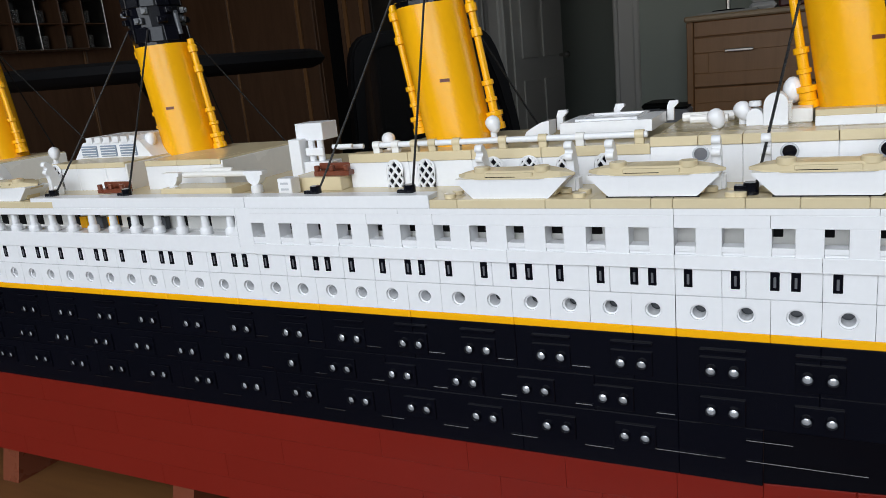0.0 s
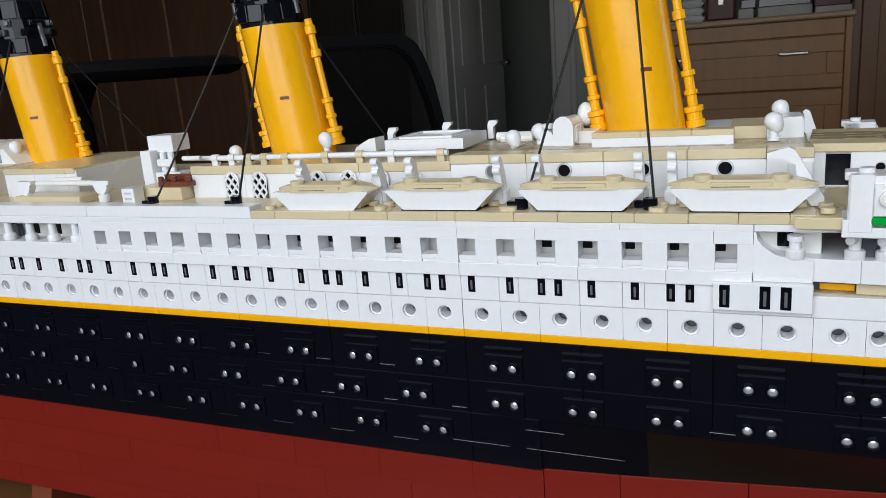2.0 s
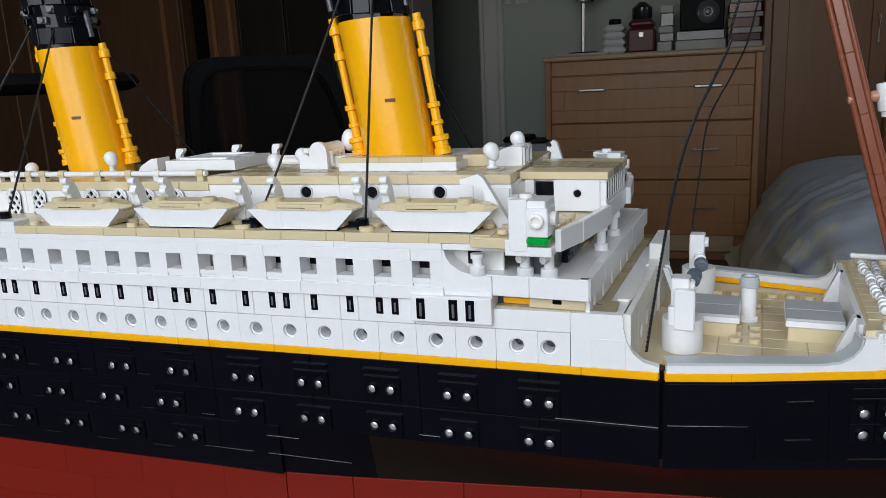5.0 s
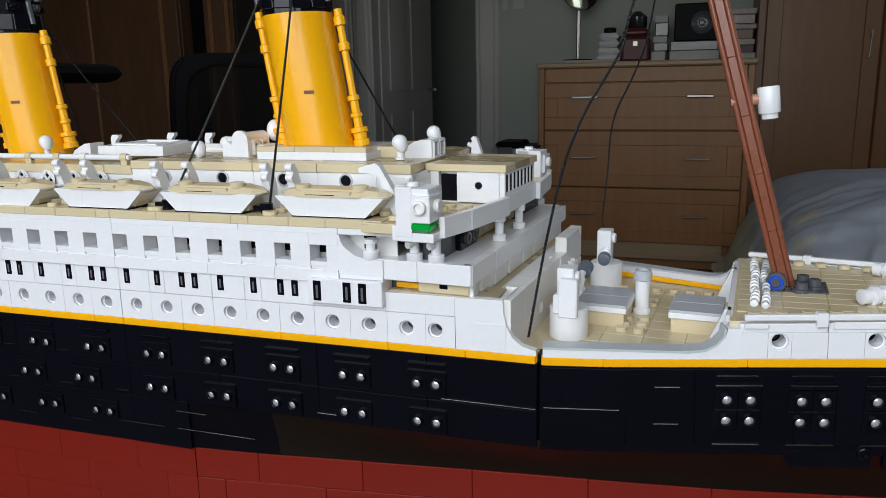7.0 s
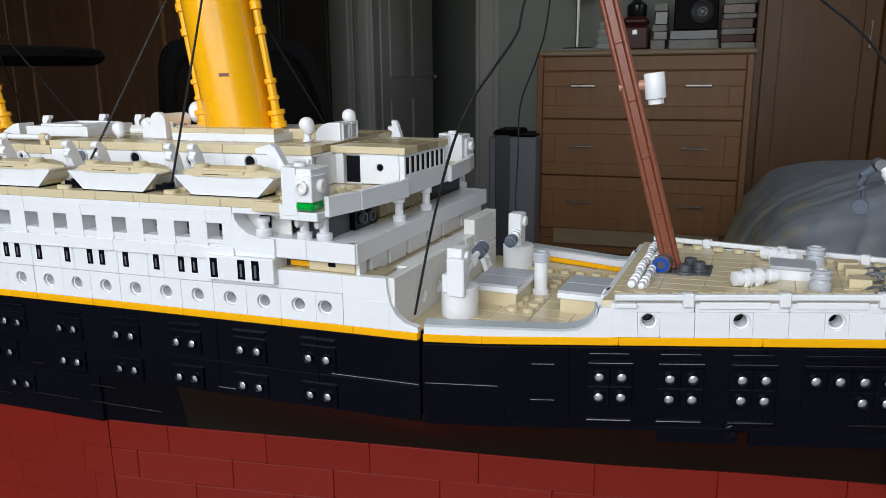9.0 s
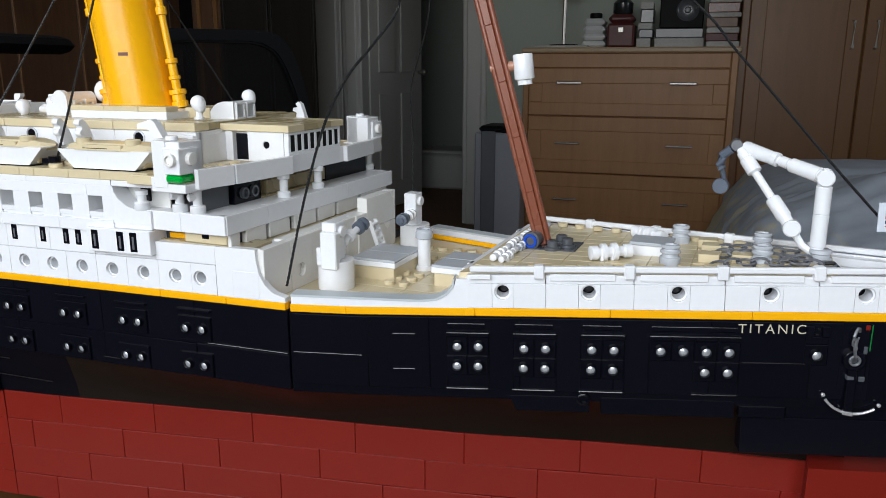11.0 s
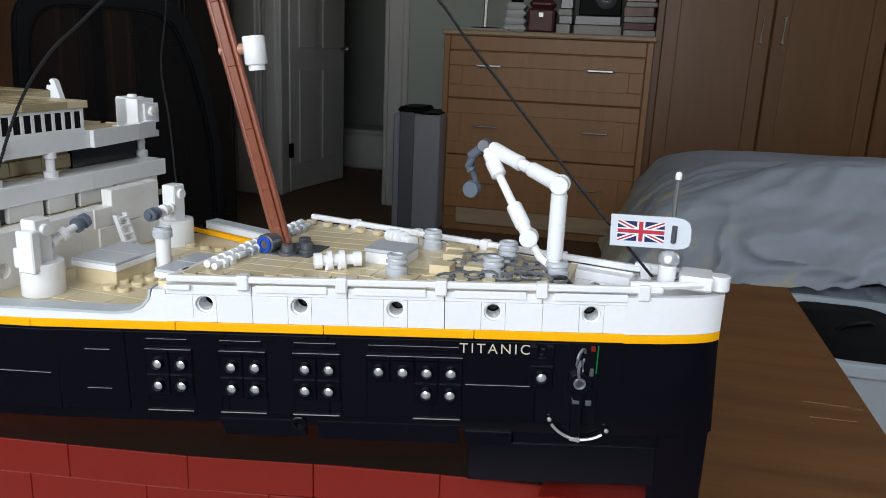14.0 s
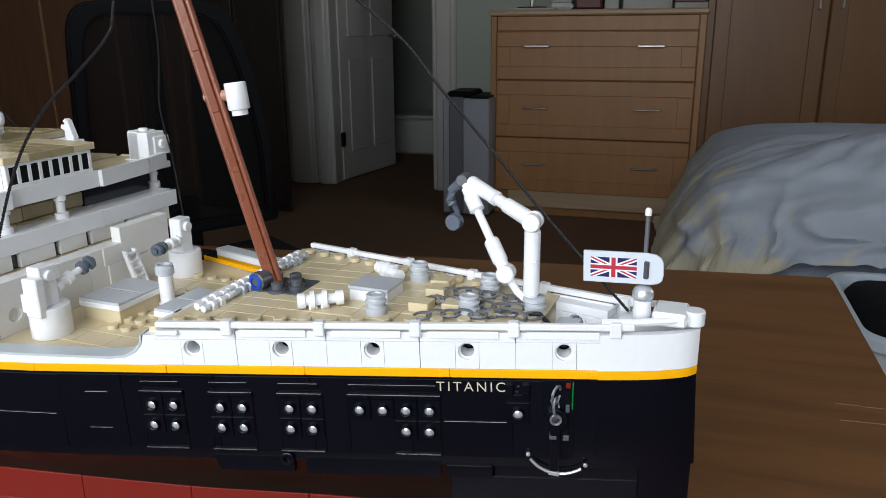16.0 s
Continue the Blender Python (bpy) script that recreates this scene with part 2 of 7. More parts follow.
def tube(bm, pts, r, seg=8):
    pts = [Vector(p) for p in pts]
    rings = []
    for i, p in enumerate(pts):
        d = pts[min(i + 1, len(pts) - 1)] - pts[max(i - 1, 0)]
        f = axis_frame(p, d)
        rings.append([bm.verts.new(f @ Vector((r * math.cos(2 * math.pi * k / seg), r * math.sin(2 * math.pi * k / seg), 0))) for k in range(seg)])
    for a, c in zip(rings, rings[1:]):
        for i in range(seg):
            bm.faces.new([a[i], a[(i + 1) % seg], c[(i + 1) % seg], c[i]])
    bm.faces.new(rings[0]), bm.faces.new(rings[-1])


def prism(bm, poly, a, b, axis="z", m=None):
    """A flat outline pushed from a to b along an axis."""
    def put(p, h):
        q = {"z": (p[0], p[1], h), "y": (p[0], h, p[1]), "x": (h, p[0], p[1])}[axis]
        return bm.verts.new(m @ Vector(q) if m else q)
    lo, hi = [put(p, a) for p in poly], [put(p, b) for p in poly]
    bm.faces.new(lo), bm.faces.new(hi)
    for i in range(len(poly)):
        j = (i + 1) % len(poly)
        bm.faces.new([lo[i], lo[j], hi[j], hi[i]])


def strip(bm, rows):
    """A sheet through rows of points."""
    vs = [[bm.verts.new(p) for p in r] for r in rows]
    for a, c in zip(vs, vs[1:]):
        for i in range(len(a) - 1):
            bm.faces.new([a[i], a[i + 1], c[i + 1], c[i]])


MESHES = {}


def finish(bm, name, material, smooth=35, scale=MM):
    bmesh.ops.recalc_face_normals(bm, faces=bm.faces)
    bm.transform(scale)
    me = bpy.data.meshes.new(name)
    bm.to_mesh(me)
    bm.free()
    for mt in (material if isinstance(material, (list, tuple)) else [material]):
        me.materials.append(mt)
    if smooth:
        me.shade_smooth()
        me.set_sharp_from_angle(angle=radians(smooth))
    return me


def part(name, bm, material, parent, label="", smooth=35, scale=MM):
    ob = new(name, finish(bm, name, material, smooth, scale))
    ob.parent = parent
    return tagged(ob, label)


def thing(name, label, category, group="", kind="", at=(0, 0, 0)):
    ob = new(name)
    ob.location = at
    ob.empty_display_size = 0.05
    return tagged(ob, label, category, group, kind)


def piece(name, key, make, material, parent, m):
    """One of many alike pieces: an object of its own on a shared mesh. m: its pose in millimetres."""
    if key not in MESHES:
        bm = bmesh.new()
        make(bm)
        MESHES[key] = finish(bm, name, material)
    ob = new(name, MESHES[key])
    ob.parent = parent
    t = m.to_translation() * 0.001
    ob.matrix_local = Matrix.LocRotScale(t, m.to_quaternion(), m.to_scale())
    return ob


def brick(name, x0, x1, y0, y1, z0, z1, material, parent, m=None, b=0.25):
    """A plain chamfered block at its place, on a mesh shared by all of its size."""
    dx, dy, dz = round(x1 - x0, 2), round(y1 - y0, 2), round(z1 - z0, 2)
    at = Matrix.Translation((x0, y0, z0))
    return piece(name, ("box", dx, dy, dz, b, material.name), lambda bm: box(bm, 0, dx, 0, dy, 0, dz, b), material, parent, (m @ at) if m else at)


# the fore part of the ship is turned a little against the side: u runs to the bow, v across it
TURNED = Matrix.Translation((67, 81, 0)) @ Matrix.Rotation(radians(-4.2), 4, "Z")


def fore(u, v, z):
    return TURNED @ Vector((u, v, z))


def sheer(u):
    return 0.032 * max(0.0, u - 150)


def bow(u, v, z):
    return TURNED @ Vector((u, v, z + sheer(u)))


def warp(bm, f):
    for v in bm.verts:
        v.co = f(*v.co)


R = random.Random(7)
ship = thing("model_ship", "toy-brick ocean liner model with black, white and red hull", "model ship")

# ---- hull ----
AFT, SEAM, BREAK = -736.0, 0.0, 188.0


def low_side(x):
    """How far the side is drawn in at the waterline."""
    xs = (-800, -60, 0, 30, 60, 91, 182, 215, 263, 311, 361, 425, 440)
    ys = (0, 0, 0.7, 2.0, 4.8, 9.0, 21, 24.5, 31, 40.5, 47.5, 53.5, 55)
    return float(np.interp(x, xs, ys))


def side(x):
    return max(0.0, (x - 193) * 0.189)


hull = part("hull_core", bmesh.new(), BLACK, ship)
bm = bmesh.new()
box(bm, AFT, 29, 2.2, 160, 62, 117.6, 0.5)
box(bm, 29, 186, 2.2, 160, 85, 117.6, 0.5)
prism(bm, [(-30, -60), (-30, 68), (128, 68), (345, 10), (345, -10), (128, -68)], 88, 117, m=TURNED)
hull.data = finish(bm, "hull_core", BLACK)
tagged(hull, "glossy black hull body")

black_side = part("hull_side", bmesh.new(), BLACK, ship, "black hull plating with rows of round portholes")
bm = bmesh.new()
box(bm, AFT, 29, 1.6, 2.6, 61, 118, 0.2)
box(bm, 29, 186, 1.6, 2.6, 84.6, 118, 0.2)
black_side.data = finish(bm, "hull_side", BLACK)


def plating(z0, z1, x0, x1, step, shift):
    x = x0
    first = True
    while x < x1 - 1:
        n = min(x + (step - shift if first and shift else step), x1)
        first = False
        if x < SEAM < n:
            n = SEAM
        d = R.choice((0, 0, 0.08, 0.14))
        brick("panel", 0, n - x - 0.14, 0, 2.4, 0, z1 - z0 - 0.12, BLACK, black_side, Matrix.Translation((x + 0.07, d, z0 + 0.06)) @ Matrix.Rotation(R.uniform(-0.0025, 0.0025), 4, "Z"), 0.22)
        x = n


plating(99, 118, AFT, BREAK, 48, 0)
plating(84, 99, AFT, BREAK, 48, 16)
plating(61, 84, AFT, 30, 64, 32)

# the drawn-in lower side, before the bow
rows = []
for x in [30 + 7.0 * i for i in range(54)]:
    s, l = side(x), low_side(x)
    l = max(l, s + 0.5)
    dz = sheer(x - 61) if x > 193 else 0
    top = 84.5 + dz + (2.5 if 193 < x < 272 else 0)
    rows.append([(x, s + 0.6, top), (x, s + 0.6 + (l - s) * 0.3, top - 6), (x, s + (l - s) * 0.86, 68), (x, l, 61.4)])
bm = bmesh.new()
strip(bm, rows[:7])
part("lower_panel", bm, LOWBLACK, black_side)
bm = bmesh.new()
strip(bm, rows[6:])
part("lower_hull", bm, UNDERSIDE, ship, "black lower hull sloping inwards")

# red below the waterline, in courses of long bricks
red_side = part("red_hull", bmesh.new(), RED, ship, "dark red lower hull of long bricks")
bm = bmesh.new()
rows = []
for x in list(range(int(AFT), -80, 64)) + [-60 + 15 * i for i in range(6)] + [30 + 8 * i for i in range(51)]:
    l = low_side(x) + 1.2
    rows.append([(x, l, 61), (x, l, 30), (x, l + 2, 12), (x, l + 9, 5), (x, 110, 5)])
strip(bm, rows)
red_side.data = finish(bm, "red_hull", RED)
for c, (z0, z1) in enumerate(((46.6, 61), (32.2, 46.6), (17.8, 32.2), (5, 17.8))):
    x = AFT + (0, 60, 20, 90)[c]
    while x < 430:
        n = min(x + (120 if x < -190 else 45), 30) if x < 30 else min(x + (48 if x > 31 else (31, 14, 43, 24)[c]), 434)
        a, b = low_side(x), low_side(n)
        ang = math.atan2(b - a, n - x)
        ln = math.hypot(b - a, n - x)
        brick("brick", 0, round(ln - 0.12, 1), 0, 2.5, 0, z1 - z0 - 0.12, RED, red_side, Matrix.Translation((x, a + (R.uniform(0, 0.25) if x > 29 else 0.02 * c), z0)) @ Matrix.Rotation(ang, 4, "Z"), 0.3 if x > 29 else 0.06)
        x = n


def glint_bar(x0, x1, z, y=-0.35, m=None, parent=None, r=0.3):
    """A half-round moulding whose rounded edge catches the window."""
    n = round(x1 - x0, 1)
    at = Matrix.Translation((x0, y, z))
    piece("moulding", ("bar", n, r), lambda bm: cyl(bm, (0, 0, 0), (1, 0, 0), n, r, 10, 0.1), GLINT, parent or black_side, (m @ at) if m else at)


# portholes in the black side: a low ring with a pale dish


def porthole(bm):
    lathe(bm, (0, 0.3, 0), (0, -1, 0), [(0, 2.2), (1.4, 2.2), (1.6, 2.05), (1.6, 1.8), (0.4, 1.65)], 18)
    for f in bm.faces:
        f.material_index = 0
    n = len(bm.faces)
    lathe(bm, (0, 0.3, 0), (0, -1, 0), [(0.4, 1.7), (0.75, 1.2), (0.95, 0.6), (1.0, 0)], 18)
    bm.faces.ensure_lookup_table()
    for f in bm.faces[n:]:
        f.material_index = 1


def port(x, y, z, ang=0.0):
    piece("porthole", "porthole", porthole, [BLACK, DISH], black_side, Matrix.Translation((x, y, z)) @ Matrix.Rotation(ang, 4, "Z") @ Matrix.Rotation(R.uniform(-0.1, 0.1), 4, "X"))


for k in range(5):
    x = 8 + 32 * k
    for z in (106, 90):
        brick("porthole_plate", x, x + 16, -0.9, 1, z - 5.4, z + 5.2, BLACK, black_side)
        port(x + 4, -0.9, z), port(x + 12, -0.9, z)
    brick("rubbing_strip", x, x + 16, -1.3, 1, 113.2, 114.4, BLACK, black_side)
for k in range(22):
    x = -25 - 32 * k
    for dx, z in ((0, 106), (-7.5, 90.4), (0.5, 75)):
        if not (k == 5 and z == 90.4):
            port(x + dx + 4, -0.7, z)
        port(x + dx + 12, -0.7, z)
        brick("porthole_plate", x + dx, x + dx + 16, -0.7, 1, z - 5, z + 5, BLACK, black_side)
    brick("rubbing_strip", x, x + 16, -1.2, 1, 113.6, 114.8, BLACK, black_side)
    glint_bar(x - 15.5, x - 8, 102.6), glint_bar(x + 17, x + 24, 86.3), glint_bar(x - 12, x, 68.3)
for x0, x1, z in ((-11, 17, 70.5), (24, 64, 70.6), (24, 40, 79), (95, 106, 87), (150, 187.6, 99.8)):
    glint_bar(x0, x1, z + 0.3)

# ---- white wall along the side ----
white_side = part("side_wall", bmesh.new(), WHITE, ship, "white superstructure side with rows of windows and portholes")
bm = bmesh.new()
box(bm, AFT, 174, 8.6, 11, 118, 134.5, 0.3)
box(bm, AFT, 126, 8.6, 11, 134, 145, 0.3)
white_side.data = finish(bm, "side_wall", DKGREY)
tagged(white_side, "white superstructure side with rows of windows and portholes")
stripe = part("stripe", bmesh.new(), YELLOW, ship, "yellow stripe along the hull edge")
bm = bmesh.new()
box(bm, AFT, 187.5, 1, 8, 118.1, 121.1, 0.2)
stripe.data = finish(bm, "stripe", YELLOW)


def holed(bm, w, h, cx, cz, r=3.05, bore=2.4, seg=20):
    """A block with a stepped round hole through its face."""
    def ring(rr, y):
        return [bm.verts.new((cx + rr * math.cos(2 * math.pi * i / seg), y, cz + rr * math.sin(2 * math.pi * i / seg))) for i in range(seg)]
    a, b, c, d, e = ring(r + 0.15, 0), ring(r, 0.15), ring(r, 1.3), ring(bore, 1.3), ring(bore, 8)
    for p, q in ((a, b), (b, c), (c, d), (d, e)):
        for i in range(seg):
            bm.faces.new([p[i], p[(i + 1) % seg], q[(i + 1) % seg], q[i]])
    g = 0.07

    def rim(i):
        t = 2 * math.pi * i / seg
        x, z = math.cos(t), math.sin(t)
        k = min(((w - g if x > 0 else g) - cx) / x if abs(x) > 1e-6 else 1e9, ((h - g if z > 0 else g) - cz) / z if abs(z) > 1e-6 else 1e9)
        return (cx + k * x, cz + k * z)
    out = [bm.verts.new((rim(i)[0], 0, rim(i)[1])) for i in range(seg)]
    for i in range(seg):
        bm.faces.new([a[i], out[i], out[(i + 1) % seg], a[(i + 1) % seg]])
    for px, pz in ((g, g), (w - g, g), (w - g, h - g), (g, h - g)):
        cor = bm.verts.new((px, 0, pz))
        t = math.atan2(pz - cz, px - cx) % (2 * math.pi)
        i = int(t / (2 * math.pi) * seg) % seg
        bm.faces.new([out[i], cor, out[(i + 1) % seg]])
    prof = [(g, g), (w - g, g), (w - g, h - g), (g, h - g)]
    for (x0, z0), (x1, z1) in zip(prof, prof[1:] + prof[:1]):
        bm.faces.new([bm.verts.new(p) for p in ((x0, 0, z0), (x1, 0, z1), (x1, 8, z1), (x0, 8, z0))])


for k in range(-46, 9):
    piece("porthole_brick", "pb16", lambda bm: holed(bm, 16, 12.8, 8, 6.6), WHITE, white_side, Matrix.Translation((16 * k - (0.22 if k < 0 else 0), R.uniform(0, 0.08), 121.2)))
piece("porthole_brick", "pb12", lambda bm: holed(bm, 12, 12.8, 4, 6.6), WHITE, white_side, Matrix.Translation((144, 0, 121.2)))
stops = list(range(int(AFT), 0, 48)) + [0, 32, 80, 128, 160, 187.3]
for a, b in zip(stops, stops[1:]):
    brick("stripe_plate", a, b - 0.1, -0.15, 4, 118, 121.2, YELLOW, stripe)

# slim dark windows


def slim(bm, h=6.7):
    box(bm, 0, 3, -0.25, 3, 0, h, 0.15)
    for f in bm.faces:
        f.material_index = 0
    n = len(bm.faces)
    # raised grey bar stands in for the pale reflection in the dark pane
    box(bm, 0.9, 2.1, -0.4, 1, 0.9, h - 1.6, 0.3)
    bm.faces.ensure_lookup_table()
    for f in bm.faces[n:]:
        f.material_index = 1


for x in range(int(AFT) // 48 * 48, 96, 48):
    for a, b in ((0, 16), (16, 24), (24, 48)):
        if x + b <= 97:
            brick("wall_brick", x + a, x + b - 0.12, 0.1, 8, 134.05, 144.5, WHITE, white_side)
    for dx in (3, 19, 31.7, 38.3):
        if x + dx < 92:
            piece("slim_window", "slim", slim, [BLACK, PEARL], white_side, Matrix.Translation((x + dx, 0.1, 137.4)))
brick("wall_brick", 95.6, 127.4, -3, 8, 136.2, 146.4, WHITE, white_side)
brick("wall_brick", 96, 127.4, 0.1, 8, 134.05, 136.1, WHITE, white_side)
for x in (97.8, 110.8, 117.4):
    piece("slim_window", "slim_tall", lambda bm: slim(bm, 8.2), [BLACK, PEARL], white_side, Matrix.Translation((x, -3.0, 137.3)) @ Matrix.Diagonal((1.15, 1, 1, 1)))

# promenade wall with square windows
promenade = part("promenade_wall", bmesh.new(), WHITE, ship, "white promenade wall with square windows")
bm = bmesh.new()
box(bm, AFT, 126, 30, 31, 144, 168, 0.2)
promenade.data = finish(bm, "promenade_wall", DKGREY)


def window_bay(x, w, y):
    """A square opening with a low lip and the pier beside it."""
    m = Matrix.Translation((x, y, 144.5))
    brick("wall_brick", 7.7, w + 0.4, 0, 8.5, 5.18, 15.04, WHITE, promenade, m, 0.05)
    brick("window_sill", 0.5, 7.6, 0.6, 8.4, 5.22, 6.3, WHITE, promenade, m, 0.08)
    brick("window_lip", 0.46, 7.64, 0.08, 6.2, 6.32, 8.3, WHITE, promenade, m, 0.1)


def wall_run(z0, z1, stops, out=0.0):
    """A course of long bricks under or over the windows."""
    for a, b in zip(stops, stops[1:]):
        brick("wall_brick", a, b - 0.12, -0.8 - out, 7.7, z0, z1, WHITE, promenade, None, 0.12)


wall_run(144.5, 149.7, (-192.5, -144.5, -64.5, 0, 47.7, 79.7, 108.5), 0.35)
wall_run(159.52, 164.1, (-192.5, -128.5, -96.5, 0, 31.7, 95.7, 108.5))
wall_run(164.12, 166.5, (-192.5, -112.5, 0, 63.7, 108.5), 0.05)
for k in range(-12, 7):
    window_bay(16 * k - (0.52 if k < 0 else 0.3), 12.8 if k == 6 else 16.0, round(-0.8 + R.uniform(-0.02, 0.02), 3))
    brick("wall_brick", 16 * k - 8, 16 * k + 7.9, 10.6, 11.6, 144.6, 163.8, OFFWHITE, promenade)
    # thin black sheet painting the shade inside the opening
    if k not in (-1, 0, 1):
        brick("dark_recess", 16 * k - 3.8, 16 * k + 3.2, 10.3, 10.8, 154.0, 163.6, FLATBLACK, promenade)
brick("wall_brick", -200.9, -192.1, -0.8, 8, 144.5, 166.5, WHITE, promenade)
# open promenade, aft
brick("wall_brick", AFT, -201, -0.8, 8, 144.5, 153.0, WHITE, promenade)
brick("wall_brick", AFT, -201, -0.8, 8, 162.8, 166.5, WHITE, promenade)
brick("wall_brick", AFT, -203, 13, 14, 150, 163, OFFWHITE, promenade)
brick("wall_brick", AFT, -203, 8.1, 12.9, 150, 153.1, WHITE, promenade)
bm = bmesh.new()
prism(bm, [(-200.95, 153), (-200.95, 162.8), (-201.4, 162.8), (-201.8, 158), (-203.4, 155), (-206.4, 153.0)], -0.8, 8, "y")
part("arched_end", bm, WHITE, promenade)


def baluster(bm):
    lathe(bm, (0, 0, 0), (0, 0, 1), [(0, 2.9), (0.4, 3.2), (2.6, 3.2), (3.4, 2.9), (4.0, 2.1), (9.6, 1.8)], 12)


for i in range(31):
    xx = -207.2 - 16 * i
    if xx > AFT:
        piece("column", "baluster", baluster, WHITE, promenade, Matrix.Translation((xx, 2.2, 153.0)))
        # black sheet on the back wall, shade between the columns
        brick("dark_recess", xx - 12, xx - 6.4, 12.4, 13.1, 154, 161, FLATBLACK, promenade)
for xx, mt in ((-262, DKGREY), (-285, BLACK), (-300, YELLOW), (-309, DKGREY), (-322, YELLOW)):
    brick("inner_block", xx, xx + 5, 9, 12.3, 153.2, 159.5, mt, promenade)
# raised white band along the middle of the deck edge
for a, b in ((-346, -194.3), (-194.2, -97.2)):
    brick("wall_plate", a, b - 0.1, -0.9, 8, 166.55, 172.0, WHITE, promenade)
# open corner below the bridge wing
bm = bmesh.new()
pts = [(108.5, 164), (108.5, 148.5), (127.2, 148.5), (127.2, 154.5), (121, 154.6), (115.6, 156), (111.4, 159), (109.6, 161.6), (109.2, 164)]
prism(bm, pts, -0.8, 8, "y")
part("arched_end", bm, WHITE, promenade)
brick("wall_plate", 108.6, 137, -0.8, 8, 164.1, 166.5, WHITE, promenade)
brick("wall_brick", 108.6, 127.2, -0.8, 8, 146.5, 148.6, WHITE, promenade)
brick("wall_brick", 109, 130, 8.5, 9.5, 150, 164, OFFWHITE, promenade)
brick("wall_brick", 116, 121, 7.6, 8.6, 157, 163, BLACK, promenade)
piece("column", "col_big", lambda bm: lathe(bm, (0, 0, 0), (0, 0, 1), [(0, 3.0), (0.3, 3.2), (3.0, 3.2), (3.4, 2.8), (3.6, 1.9), (6, 1.9), (6.2, 2.6), (8, 2.6)], 14), WHITE, promenade, Matrix.Translation((121.5, 1.6, 154.6)))

# ---- boat deck ----
deck = part("boat_deck", bmesh.new(), TAN, ship, "tan boat deck with studs")
bm = bmesh.new()
box(bm, AFT, 128, 8, 158, 164.5, 169.7, 0.3)
deck.data = finish(bm, "boat_deck", TAN)


def stud(bm):
    lathe(bm, (0, 0, 0), (0, 0, 1), [(0, 2.4), (1.5, 2.4), (1.75, 2.2)], 12)


def studs(pts, material, parent):
    for p in pts:
        piece("stud", ("stud", material.name), stud, material, parent, Matrix.Translation(p))


x = -97
for w in (12.6, 37.1, 17.5, 22, 7.6, 24, 17, 20, 8, 18.5, 16.3, 16, 8):
    brick("deck_tile", x, x + w - 0.12, -1.0, 9, 166.55, 170.1, TAN, deck)
    x += w
x = AFT
while x < -347:
    brick("deck_tile", x, x + 23.9, -1.0, 9, 166.55, 170.1, TAN, deck)
    x += 24
for c in (-62.5, -8, 48.5, 104):
    for s in (-1, 1):
        studs([(c + s * 27, 4, 169.9), (c + s * 27, 12, 169.9), (c + s * 19, 14, 169.9)], TAN, deck)


# ---- lifeboats ----
def lifeboat(x):
    boat = part("lifeboat", bmesh.new(), WHITE, ship, "white toy lifeboat with a tan cover")
    bm = bmesh.new()
    prism(bm, [(-16, 0.3), (-15.5, 0), (15.5, 0), (16, 0.3), (23.2, 8.0), (23.2, 8.6), (-23.2, 8.6), (-23.2, 8)], 0, 15, "y")
    box(bm, -8.05, -7.95, -0.08, 0.3, 0.5, 8.4, 0.02)
    boat.data = finish(bm, "lifeboat", WHITE)
    boat.location = Vector((x, 1.4, 170.6 if x > -60 else 170.0)) * 0.001
    boat.scale = (1, 1, 0.91)
    bm = bmesh.new()
    ring = []
    for xx, k, top in ((-24.5, 0.05, 0.4), (-20, 0.65, 1.6), (-13, 1, 2.6), (13, 1, 2.6), (20, 0.65, 1.6), (24.5, 0.05, 0.4)):
        ring.append([(xx, 7.5 - 8.1 * k, 8.5), (xx, 7.5 - 8.1 * k, 9.1), (xx, 7.5 - 5.5 * k, 9.1 + top * 1.0), (xx, 7.5, 9.1 + top * 1.25), (xx, 7.5 + 5.5 * k, 9.1 + top), (xx, 7.5 + 8.1 * k, 9.1), (xx, 7.5 + 8.1 * k, 8.5)])
    strip(bm, ring)
    box(bm, -10, 10, -0.5, 7.5, 9.0, 11.0, 0.3)
    part("cover", bm, TAN, boat, "tan boat cover", 20)
    for s in (-12.5, 12.5):
        bm = bmesh.new()
        lathe(bm, (s, 4, 11), (0, 0, 1), [(0, 3.2), (2.2, 3.2), (2.5, 2.9)], 14)
        part("cover_knob", bm, TAN, boat)
    bm = bmesh.new()
    box(bm, -16.5, 16.5, 0.2, 13, -0.9, 0, 0.1)
    part("keel_block", bm, BLACK, boat, "black cradle plate")
    bm = bmesh.new()
    box(bm, -9.6, 3.0, -0.62, 0.5, 9.3, 9.6, 0.1)
    part("slot", bm, BLACK, boat, "narrow dark slot")
    for s in (-1, 1):
        bm = bmesh.new()
        prism(bm, [(s * 23.4, 8.0), (s * 19, 4.0), (s * 17.4, 0.6), (s * 15.8, 0.4), (s * 22, 8.0)], 3.5, 11.5, "y")
        part("end_bracket", bm, TAN, boat, "tan end bracket")


